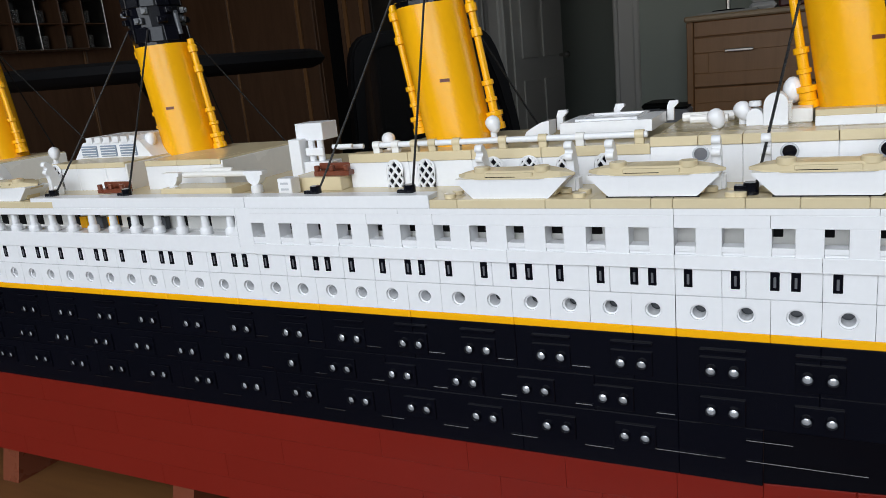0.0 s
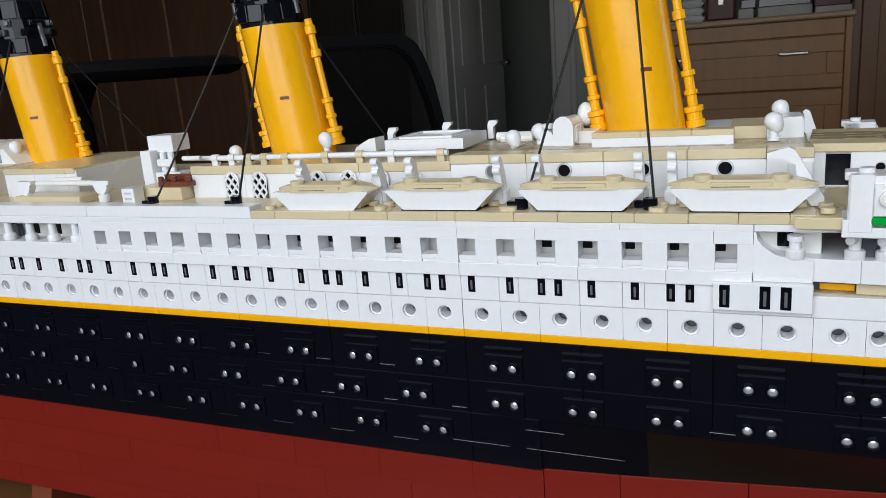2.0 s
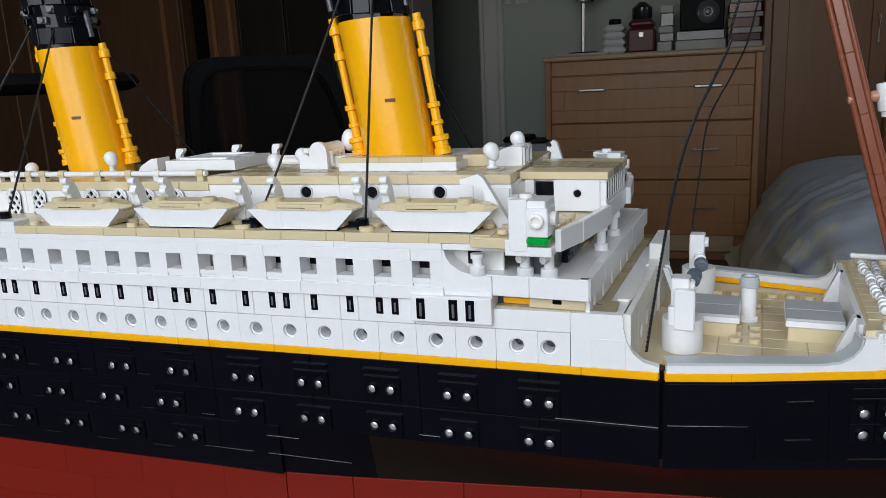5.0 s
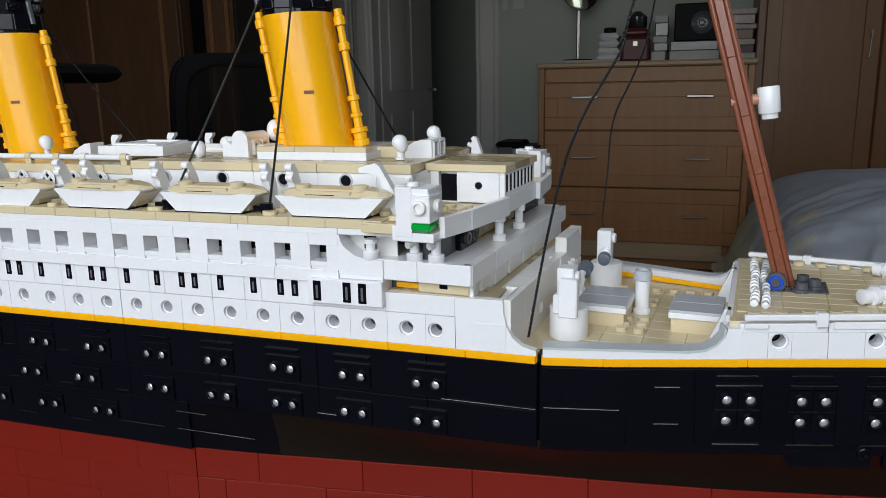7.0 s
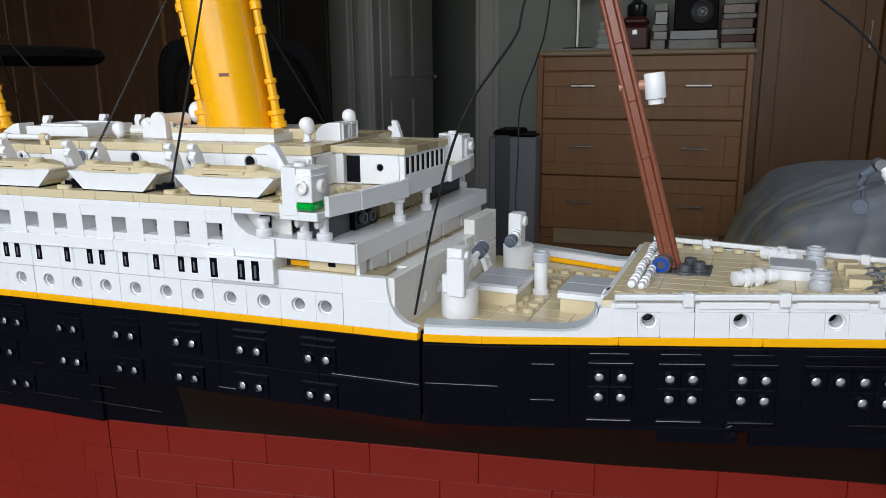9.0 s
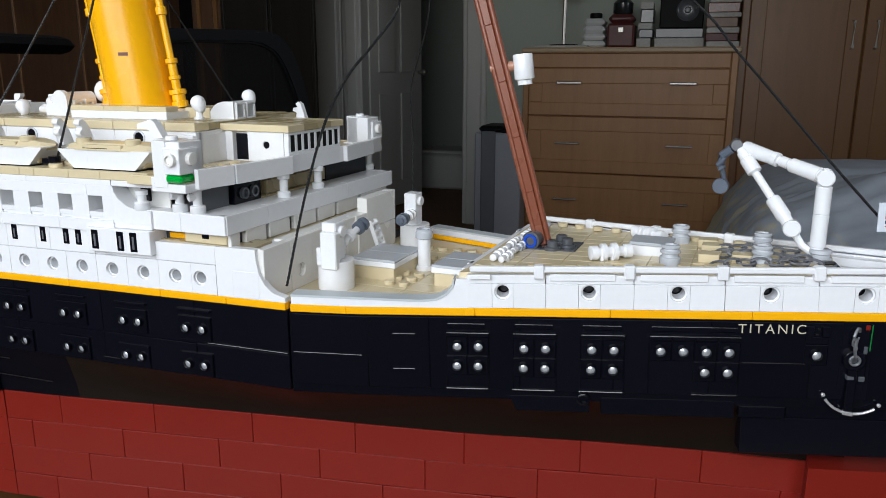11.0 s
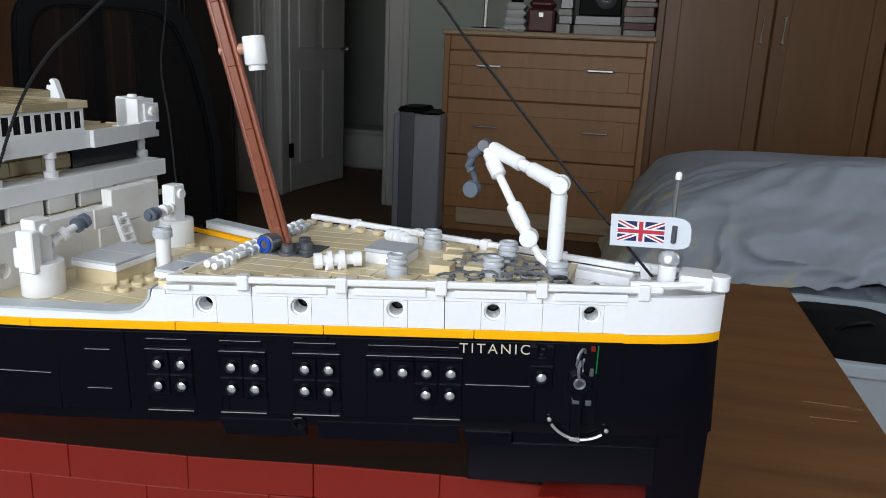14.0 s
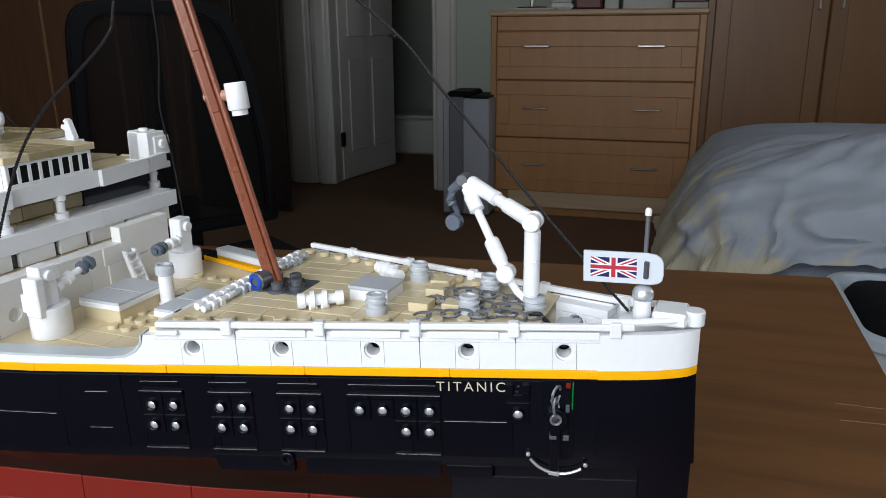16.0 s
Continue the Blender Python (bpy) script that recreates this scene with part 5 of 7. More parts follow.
# well bulwark with swept ends, both sides
for s in (-1, 1):
    bm = bmesh.new()
    prof = [(0, 121.2), (0, 124.2), (52, 124.2), (58, 125), (62, 127.2), (64.6, 130.4), (65.6, 134), (70, 134), (70, 121.2)]
    prism(bm, prof, 0, 3.4, "y")
    m0 = wall_pose(128.6, 0, 0, s)
    m0 = Matrix.Translation(bow(128.6, s * hw(128.6), 0)) @ Matrix.Rotation(radians(-4.2) + (SLOPE if s < 0 else -SLOPE), 4, "Z") @ Matrix.Translation((0, 0 if s < 0 else -3.4, 0))
    bm.transform(m0)
    part("well_bulwark", bm, WHITE, ship, "low white bulwark beside the well deck")
    bm = bmesh.new()
    prism(bm, [(0, 124.3), (52, 124.3), (58, 125.1), (62, 127.3), (64.6, 130.5), (65, 134), (64.4, 134), (63.8, 130.8), (61.5, 128), (57.7, 126), (52, 125.2), (0, 125.2)], -0.3, 7.2, "y")
    bm.transform(m0)
    part("well_rim", bm, RIM, ship, "pale rim round the well deck")
    brick("stripe_plate", 0, 70, 8.0 if s < 0 else -8.6, 8.6 if s < 0 else -8.0, 121, 123.4, YELLOW, stripe, m0)

# deck of the forecastle
fdeck = part("forecastle_deck", bmesh.new(), TAN, ship, "tan forecastle deck with tiles and studs")
bm = bmesh.new()
prism(bm, [(192, -52), (324, -18), (324, 18), (192, 52)], 131.5, 134.6, m=Matrix.Identity(4))
warp(bm, bow)
fdeck.data = finish(bm, "forecastle_deck", TAN)


def dbrick(name, u0, u1, v0, v1, z0, z1, material, parent, b=0.25):
    """A block on the rising forecastle deck."""
    m = Matrix.Translation(bow((u0 + u1) / 2, (v0 + v1) / 2, z0)) @ Matrix.Rotation(radians(-4.2), 4, "Z") @ Matrix.Rotation(-0.032, 4, "Y")
    w, d = (u1 - u0) / 2, (v1 - v0) / 2
    return brick(name, -w, w, -d, d, 0, z1 - z0, material, parent, m, b)


for u in range(194, 310, 16):
    lim = hw(u + 16) - 6
    for v in range(-48, 48, 8):
        if abs(v) < lim and abs(v + 8) < lim:
            dbrick("deck_tile", u, u + 15.9, v, v + 7.9, 134.5, 135.1, TAN, fdeck)
studs([bow(u, v, 135) for u in range(200, 300, 9) for v in (-(hw(u) - 8), hw(u) - 8)], TAN, fdeck)
fbrick("forecastle_face", 190.6, 193, -46, 46, 119.6, 136, WHITE, ship)
for v in (-38, 28):
    bm = bmesh.new()
    prism(bm, [(184, 119.6), (192, 119.6), (192, 136), (190, 136), (185, 124)], v, v + 4, "y", TURNED)
    part("ladder", bm, WHITE, ship, "white slanted ladder cheek")

# rails with clips along both edges
for s in (-1, 1):
    rail = part("rail", bmesh.new(), WHITE, ship, "white rail in clips along the forecastle edge")
    bm = bmesh.new()
    a, b = 197, 366
    m = wall_pose(a, 135.5, 0.7, s)
    ln = (346 - a) / CS
    box(bm, 0, ln + 10, -0.4 if s < 0 else -2.2, 2.2 if s < 0 else 0.4, 0, 2.3, 0.5, m)
    box(bm, 0, 8, -0.4 if s < 0 else -2.2, 2.2 if s < 0 else 0.4, -2.8, -1.0, 0.3, m)
    rail.data = finish(bm, "rail", WHITE)
    for i in range(5):
        bm = bmesh.new()
        box(bm, 24 + 33 * i, 28 + 33 * i, -1.0 if s < 0 else -2.8, 2.8 if s < 0 else 1.0, -2.4, 2.9, 0.5, m)
        part("clip", bm, WHITE, rail)
    bm = bmesh.new()
    for i in range(4):
        box(bm, 30 + 33 * i, 54 + 33 * i, 0.3 if s < 0 else -1.4, 1.4 if s < 0 else -0.3, -3.3, -0.7, 0.2, m)
    part("lower_rail", bm, WHITE, rail)
bm = bmesh.new()
for s in (-1, 1):
    tube(bm, [bow(345, s * 13, 137.8), bow(356, s * 10.4, 137.9), bow(364, s * 7, 138), bow(371, s * 4, 138)], 1.3, 8)
box(bm, 360, 371, -6.5, 6.5, 142.6, 147.4, 0.8, TURNED)
cyl(bm, fore(373, 0, 142.4), (0, 0, 1), 5, 3.4, 18)
part("rail_end", bm, WHITE, ship, "white hinged rail end at the stem")

# mast, raked aft
mast = part("mast", bmesh.new(), BROWN, ship, "reddish brown raked mast of ribbed bricks")
MD = Vector((-0.283, 0.0, 1)).normalized()
base = fore(211.2, 0, 137.5)
MT = Matrix.Translation(base) @ Matrix.Rotation(-math.atan(0.283), 4, "Y")
bm = bmesh.new()
cyl(bm, base + Vector((0, 1.6, 0)), MD, 190, 2.2, 12, 0.2)
mast.data = finish(bm, "mast", MASTBROWN)
for dx in (-2.75, 2.75):
    for k in range(8):
        bm = bmesh.new()
        cyl(bm, base + Vector((dx, -0.7, 0)) + MD * (23.8 * k), MD, 23.78, 1.25, 12, 0.06)
        part("mast_rib", bm, MASTBROWN, mast)
h = 0.0
while h < 186:
    bm = bmesh.new()
    box(bm, -1.6, 1.6, -2.3, 0, h, h + 23.76, 0.22, MT)
    part("mast_bar", bm, MASTBROWN, mast)
    h += 23.8
bm = bmesh.new()
j = base + MD * 77
lathe(bm, j - Vector((4.2, 0, 0)), (1, 0, 0.1), [(0, 1.7), (0.3, 2.0), (1.6, 2.0), (2.6, 1.2), (7.4, 1.2), (8.2, 2.2), (10.4, 2.2), (10.8, 1.6), (14, 1.6)], 14)
part("collar", bm, PINBROWN, mast, "light brown pin through the mast")
bm = bmesh.new()
c = j + Vector((10.8, 0, -6.5))
lathe(bm, c, Vector((-0.12, 0, 1)), [(0, 3.1), (2.0, 3.1), (2.2, 4.0), (2.6, 4.2), (12.0, 4.2), (12.5, 3.9), (12.5, 3.2), (9, 3.0)], 20)
part("crows_nest", bm, WHITE, mast, "white round lookout tub")
# mast foot: blue and black pins between white cleats
bm = bmesh.new()
dv = TURNED.to_3x3() @ Vector((-0.12, -1, 0))
lathe(bm, bow(209, 4, 138.4), dv, [(0, 3.4), (9.6, 3.4), (9.8, 3.9), (12.6, 3.9), (12.9, 3.5), (12.9, 3.0)], 18)
foot = part("mast_foot", bm, DKGREY, ship, "dark grey mast foot pin with a blue end")
bm = bmesh.new()
lathe(bm, bow(209, 4, 138.4) + dv * 12.2, dv, [(0, 1.7), (0, 3.1), (1.0, 3.1), (1.2, 2.9), (1.2, 1.9), (0.4, 1.7)], 20)
part("pin_end", bm, BLUE, foot, "blue pin end")
bm = bmesh.new()
for u, v in ((217, -8), (222, -2), (218, 4)):
    lathe(bm, bow(u, v, 135), (0, 0, 1), [(0, 3.6), (1.4, 3.6), (1.6, 2.4), (4, 2.4), (4.2, 2.0)], 14)
part("mooring_stub", bm, DKGREY, ship, "dark grey mooring stubs")
dbrick("dark_plate", 206, 227, -10, 8, 134.9, 135.6, DKGREY, fdeck)


def cleat(u, v, ang, k=1.0, material=WHITE):
    """A white ribbed winch barrel lying on the deck."""
    c = part("barrel_cleat", bmesh.new(), material, ship, "white ribbed barrel cleat")
    bm = bmesh.new()
    d = Vector((math.cos(ang), math.sin(ang), 0.03))
    p = bow(u, v, 135.2 + 2.9 * k)
    lathe(bm, p, d, [(h, k * r) for h, r in ((0, 1.6), (0.3, 2.6), (3.0, 2.6), (3.3, 1.8), (4.6, 1.8), (4.9, 3.2), (6.5, 3.2), (6.8, 2.0), (9, 2.0), (9.3, 3.2), (11, 3.2), (11.3, 1.8), (14, 1.8), (14.3, 2.5), (17, 2.5), (17.2, 1.8))], 12)
    c.data = finish(bm, "barrel_cleat", material)
    bm = bmesh.new()
    for h in (5.7, 10.1):
        q = p + d * h
        box(bm, -1.6, 1.6, -1.6, 1.6, -3.4, 0, 0.3, Matrix.Translation(q) @ Matrix.Rotation(ang, 4, "Z"))
    part("foot", bm, material, c)


for u in (199.6, 203.7):
    for v in (-37, -18.5, 0, 18.5):
        cleat(u + R.uniform(-0.3, 0.3), v + (1.4 if u < 202 else 0), radians(85.8) + R.uniform(-0.05, 0.05), 0.56 if u < 202 else 0.5, WHITE if u < 202 or v in (-37, 0) else GREY)
cleat(236, -24, radians(28), 1.12), cleat(246, 24, radians(-40), 1.05)
hb = part("deck_hatch", bmesh.new(), WHITE, ship, "white hatch box with a pale grey lid")
bm = bmesh.new()
box(bm, 249, 265, -8, 6, 138, 142.4, 0.3, TURNED)
hb.data = finish(bm, "deck_hatch", WHITE)
bm = bmesh.new()
box(bm, 248.6, 265.4, -8.4, 6.4, 142.4, 143.8, 0.3, TURNED)
part("lid", bm, GREY, hb, "pale grey lid")


def capstan(u, v):
    c = part("capstan", bmesh.new(), GREY, ship, "light grey ridged capstan")
    bm = bmesh.new()
    lathe(bm, bow(u, v, 134.8), (0, 0, 1), [(0, 3.4), (0.4, 3.9), (3.2, 3.9), (3.5, 3.2), (4.6, 3.0), (4.9, 3.8), (5.6, 3.9), (6.0, 3.2), (6.6, 3.0), (6.9, 3.5), (7.6, 3.6), (8.0, 3.1), (8.0, 2.2), (7.4, 2.0)], 18)
    c.data = finish(bm, "capstan", GREY)


for u, v in ((266, -19.5), (266, 20), (298.5, -12), (298.5, 12)):
    capstan(u, v)


def chain(pts, r=0.55, link=4.9, material=PEARL, name="anchor_chain", label="dark grey chain lying on the deck"):
    """Interlocking oval links along a line."""
    ch = part(name, bmesh.new(), material, ship, label)
    bm = bmesh.new()
    pts = [Vector(p) for p in pts]
    n, k = 0, 0.0
    segs = [(a, b, (b - a).length) for a, b in zip(pts, pts[1:])]
    total = sum(s[2] for s in segs)
    while k < total:
        d = k
        for a, b, ln in segs:
            if d <= ln:
                break
            d -= ln
        p, t = a.lerp(b, d / ln), (b - a).normalized()
        f = axis_frame(p, t) @ Matrix.Rotation(radians(90) * (n % 2) + 0.3, 4, "Z")
        loop = [f @ Vector((1.9 * math.cos(q), 0, 3.3 * math.sin(q))) for q in [2 * math.pi * i / 10 for i in range(11)]]
        tube(bm, loop, r, 5)
        n += 1
        k += link
    ch.data = finish(bm, name, material)
    return ch


chain([bow(284, -20, 136.4), bow(292, -17, 137), bow(303, -15, 137), bow(312, -9, 136.6)])
chain([bow(280, -4, 136.4), bow(288, -7, 138), bow(296, -4, 137), bow(306, -5, 136.6), bow(314, -4, 136.6)])
chain([bow(280, 4, 136.4), bow(290, 6, 137.5), bow(302, 6, 136.6), bow(314, 4, 136.6)])
for u, v in ((276, -14), (276, 2), (274, 12), (288, -12)):
    dbrick("deck_block", u, u + 7.6, v, v + 7.4, 135, 138.4, TAN, fdeck)

# open well in the bow, below the deck's edge
bm = bmesh.new()
prism(bm, [(324, -9), (350, -4.5), (362, -3), (362, 6), (350, 11), (324, 18)], 119, 126.2)
warp(bm, bow)
part("bow_well_floor", bm, WHITE, ship, "white floor of the open bow well")
bm = bmesh.new()
prism(bm, [(322.6, -18), (324, -18), (324, 18), (322.6, 18)], 126, 134.7)
warp(bm, bow)
part("deck_edge", bm, TAN, fdeck)
dbrick("deck_plate", 326, 334, 2, 10, 126.2, 129.4, GREY, ship)
bm = bmesh.new()
tube(bm, [bow(319, -7, 136), bow(323, -8, 136.6), bow(326.5, -7.6, 133), bow(329, -6.6, 127.4)], 0.8, 8)
part("loose_cord", bm, CORD, ship, "short black cord hanging into the bow well")
chain([bow(312, -9, 136.6), bow(317, -11, 136.4), bow(321, -9, 136.2)])

# folding crane
crane = part("deck_crane", bmesh.new(), WHITE, ship, "white folding deck crane with a grey hook")
bm = bmesh.new()
cb, ce = fore(317.6, 0, 140), fore(317.6, 0, 172.6)
lathe(bm, cb, (0, 0, 1), [(0, 3.6), (2, 3.6), (2.3, 2.3), (6, 2.3), (6.3, 2.8), (7.0, 2.9), (18.6, 2.9), (18.8, 2.7), (19.0, 2.9), (29.2, 2.9), (29.6, 2.5), (32.6, 2.5)], 18)
crane.data = finish(bm, "deck_crane", WHITE)
bm = bmesh.new()
lathe(bm, bow(318.8, 0, 134.8), (0, 0, 1), [(0, 4.2), (2.0, 4.4), (2.4, 3.6), (3.4, 3.6), (3.8, 4.2), (5.0, 4.0), (5.3, 3.2)], 18)
part("crane_base", bm, GREY, crane, "light grey ridged base")
ch_, hook = fore(286.5, 20.4, 181.0), fore(280, 22.4, 164)
bm = bmesh.new()
d = ch_ - ce
ln = d.length
for a, b in ((-3.5, 2.0), (-1.2, 2.4), (1.6, 2.0)):
    cyl(bm, ce + TURNED.to_3x3() @ Vector((0, a, 0)), TURNED.to_3x3() @ Vector((0, 1, 0)), b, 3.2 if abs(a) > 1.3 else 2.9, 18, 0.4)
lathe(bm, ce, d, [(0, 2.6), (2.4, 2.6), (2.6, 3.0), (14.2, 2.8), (14.6, 1.7), (15.4, 1.7), (15.6, 2.2), (18.6, 2.2), (18.8, 1.7), (19.8, 1.7), (20.2, 2.8), (22.4, 2.8), (22.6, 2.6), (ln - 3.4, 3.0), (ln - 2.4, 2.8), (ln - 2.2, 1.6), (ln, 1.6)], 14)
part("upper_arm", bm, WHITE, crane)
bm = bmesh.new()
lo = fore(308.6, 0.6, 151.6)
d = lo - (ch_ + Vector((0, -3, -1)))
ln = d.length
lathe(bm, ch_ + Vector((0, -3, -1)), d, [(0, 1.6), (1.4, 1.6), (1.6, 2.3), (0.12 * ln, 2.4), (0.13 * ln, 2.9), (0.29 * ln, 2.9), (0.3 * ln, 2.0), (0.31 * ln, 1.6), (0.61 * ln, 1.6), (0.62 * ln, 2.6), (0.64 * ln, 2.9), (0.84 * ln, 2.9), (0.86 * ln, 2.4), (0.92 * ln, 2.4)], 14)
cyl(bm, lo + d * -0.03 - Vector((0, 2.8, 0)), (0, 1, 0), 5.6, 3.3, 18, 0.5)
tube(bm, [lo, lo + Vector((3.6, 0.2, -5.6)), cb + Vector((-1, 0, 3.4))], 1.5, 10)
part("lower_arm", bm, WHITE, crane)
bm = bmesh.new()
cyl(bm, ch_ - Vector((1.4, 4, -0.6)), (0, 1, 0), 7, 2.3, 14)
part("pivot", bm, PEARL, crane, "grey round pivot")
bm = bmesh.new()
tube(bm, [ch_ + Vector((-3, -1, -1)), ch_ + Vector((-6.4, 0, -4)), ch_ + Vector((-7, 0.6, -8)), ch_ + Vector((-6.2, 0.6, -9.6))], 1.9, 10)
tube(bm, [ch_ + Vector((-6.2, 0.6, -9)), hook + Vector((1.2, 0.4, 4)), hook + Vector((1.6, 0.6, 0))], 1.1, 8)
cyl(bm, hook - Vector((0, 2.4, 0)), (0.2, 1, 0), 1.8, 3.2, 18)
cyl(bm, hook - Vector((-0.2, 0.2, 0)), (0.2, 1, 0), 2.0, 3.3, 18)
part("hook", bm, HOOKGREY, crane, "blue-grey hook")

# flag on its staff
staff = part("flag_staff", bmesh.new(), SILVER, ship, "dark grey flag staff on a white post")
bm = bmesh.new()
lathe(bm, fore(356, 0, 152), (0, 0, 1), [(0, 0.75), (26, 0.75), (26.2, 1.05)], 10)
staff.data = finish(bm, "flag_staff", PEARL)
bm = bmesh.new()
lathe(bm, fore(356, 0, 178), (0, 0, 1), [(0, 1.1), (1.8, 1.1), (2.4, 0.7), (2.6, 0)], 12)
part("tip", bm, OFFWHITE, staff, "pale round tip")
bm = bmesh.new()
cyl(bm, fore(356, 0, 140.6), (0, 0, 1), 8.2, 3.0, 16)
part("post", bm, WHITE, staff)
bm = bmesh.new()
lathe(bm, fore(356, 0, 148.6), (0, 0, 1), [(0, 2.6), (1.4, 3.6), (3.2, 3.6), (4.6, 2.8), (5.4, 1.2)], 16)
part("finial", bm, DISH, staff, "round blue-grey base")
FD = fore(361, -0.6, 160.2)
FM = Matrix.Translation(FD) @ Matrix.Rotation(radians(178), 4, "Z") @ Matrix.Rotation(radians(2.0), 4, "Y")
flag = part("flag", bmesh.new(), WHITE, ship, "white flag plate printed with a red, white and blue cross flag")
bm = bmesh.new()
prism(bm, [(-1.2, -2.0), (-0.7, -4.0), (0.8, -5.0), (3, -5.3), (25, -5.5), (25, 5.4), (4, 5.4), (1.2, 4.9), (-0.4, 3.8), (-1.1, 2.0)], -0.6, 0.6, "y", FM)
bmesh.ops.bevel(bm, geom=bm.edges[:], offset=0.2, segments=1, affect="EDGES")
flag.data = finish(bm, "flag", FLAGPLATE)


def flag_part(name, poly, material, d):
    bm = bmesh.new()
    prism(bm, poly, 0.6, 0.6 + d, "y", FM)
    part(name, bm, material, flag)


flag_part("blue_field", [(7.4, -3.4), (22.6, -3.4), (22.6, 3.4), (7.4, 3.4)], FLAGBLUE, 0.03)
for s in (-1, 1):
    flag_part("white_saltire", [(7.4, -3.4 * s), (9.2, -3.4 * s), (22.6, 2.5 * s), (22.6, 3.4 * s), (20.8, 3.4 * s), (7.4, -2.5 * s)], WHITE, 0.05)
    flag_part("red_saltire", [(7.4, -3.4 * s), (8.0, -3.4 * s), (22.6, 3.1 * s), (22.6, 3.4 * s), (22.0, 3.4 * s), (7.4, -3.1 * s)], FLAGRED, 0.07)
flag_part("white_cross", [(7.4, -1.1), (22.6, -1.1), (22.6, 1.1), (7.4, 1.1)], WHITE, 0.09)
flag_part("white_cross", [(13.7, -3.4), (16.3, -3.4), (16.3, 3.4), (13.7, 3.4)], WHITE, 0.10)
flag_part("red_cross", [(7.4, -0.65), (22.6, -0.65), (22.6, 0.65), (7.4, 0.65)], FLAGRED, 0.13)
flag_part("red_cross", [(14.3, -3.4), (15.7, -3.4), (15.7, 3.4), (14.3, 3.4)], FLAGRED, 0.14)
bm = bmesh.new()
cyl(bm, FM @ Vector((4.4, 0.9, -3.2)), (0, 0, 1), 6, 0.9, 10)
part("flag_clip", bm, DKGREY, flag, "dark slot holding the staff")

# name on the bow and the anchor
NAME = wall_pose(292.6, 113.2, 0.55)
cu = bpy.data.curves.new("name_lettering", "FONT")
cu.body, cu.size, cu.extrude, cu.space_character = "TITANIC", 0.0050, 0.00004, 1.3
tx = new("name_lettering", cu)
deps = bpy.context.evaluated_depsgraph_get()
me = bpy.data.meshes.new_from_object(tx.evaluated_get(deps))
bpy.data.objects.remove(tx)
me.materials.clear()
me.materials.append(GOLDPRINT)
lettering = new("name_lettering", me)
lettering.parent = bow_black
nm = NAME @ Matrix.Rotation(radians(90), 4, "X")
lettering.matrix_local = Matrix.LocRotScale(nm.to_translation() * 0.001, nm.to_quaternion(), None)
tagged(lettering, "gold capital lettering")

anchor_m = wall_pose(331.6, 0, 0)
A0 = Matrix.Translation((anchor_m.to_translation().x, anchor_m.to_translation().y, sheer(331))) @ Matrix.Rotation(radians(-4.2) + SLOPE, 4, "Z")
pocket = part("anchor_pocket", bmesh.new(), BRGREEN, ship, "recess with a green edge behind the anchor")
bm = bmesh.new()
box(bm, 5.6, 6.1, -0.5, 1, 107, 117.2, 0.2, A0)
pocket.data = finish(bm, "anchor_pocket", BRGREEN)
bm = bmesh.new()
box(bm, -4, 5.2, -0.5, 0.6, 92, 117.8, 0.2, A0)
part("recess", bm, BLACK, pocket)
bm = bmesh.new()
box(bm, 3.4, 5.0, -0.7, 0.6, 115, 117, 0.2, A0)
part("red_brick", bm, RED, pocket)
anchor = part("anchor", bmesh.new(), PEARL, ship, "dark grey anchor with silver curved flukes")
bm = bmesh.new()
lathe(bm, A0 @ Vector((0.4, 0, 104)), A0.to_3x3() @ Vector((0, -1, 0)), [(0, 3.9), (2.4, 3.9), (2.8, 3.5), (2.8, 2.5), (1.8, 2.3), (1.8, 1.2), (1.2, 1.1), (1.2, 0)], 20)
anchor.data = finish(bm, "anchor", BLACK)
bm = bmesh.new()
lathe(bm, A0 @ Vector((0.4, -1.7, 104)), A0.to_3x3() @ Vector((0, -1, 0)), [(0, 2.1), (1.0, 2.1), (1.15, 1.9), (1.15, 1.5), (1.0, 1.3), (0, 1.3)], 20)
part("eye_ring", bm, PEARL, anchor, "dark grey ring in the eye")
bm = bmesh.new()
box(bm, -1.2, 2, -2.4, 0, 84, 101, 0.4, A0)
part("shank", bm, BLACK, anchor, "black shank")
bm = bmesh.new()
box(bm, -1.6, 1.0, -2.6, 0, 96.4, 98, 0.3, A0)
box(bm, 3.0, 5.2, -1.2, 0, 95.4, 97.4, 0.3, A0)
box(bm, 3.6, 5.0, -1.0, 0, 106, 109, 0.3, A0)
part("fitting", bm, DKGREY, anchor, "small silver fittings")
bm = bmesh.new()
A1 = A0 @ Matrix.Translation((0.4, 0, 83.2)) @ Matrix.Rotation(radians(9), 4, "Y")
for k in (-1, 1):
    tube(bm, [A1 @ Vector((k * 12.4 * math.sin(q), -1.6, 12.4 - 12.4 * math.cos(q))) for q in [radians(a) for a in range(9, 54, 9)]], 0.55, 8)
    cyl(bm, A1 @ Vector((k * 9.9, -2.0, 5.2)), A1.to_3x3() @ Vector((0, 1, 0)), 1.2, 0.75, 10)
box(bm, -1.9, 1.9, -2.6, -0.6, -0.7, 0.8, 0.3, A1)
part("fluke", bm, SILVER, anchor, "silver curved fluke arm")
chain([A0 @ Vector((0.4, -1.8, 108.6)), A0 @ Vector((0.1, -1.5, 112)), A0 @ Vector((1.0, -1.0, 116.4))], 0.58, 4.2, PEARL, "chain", "grey chain hanging down to the anchor")

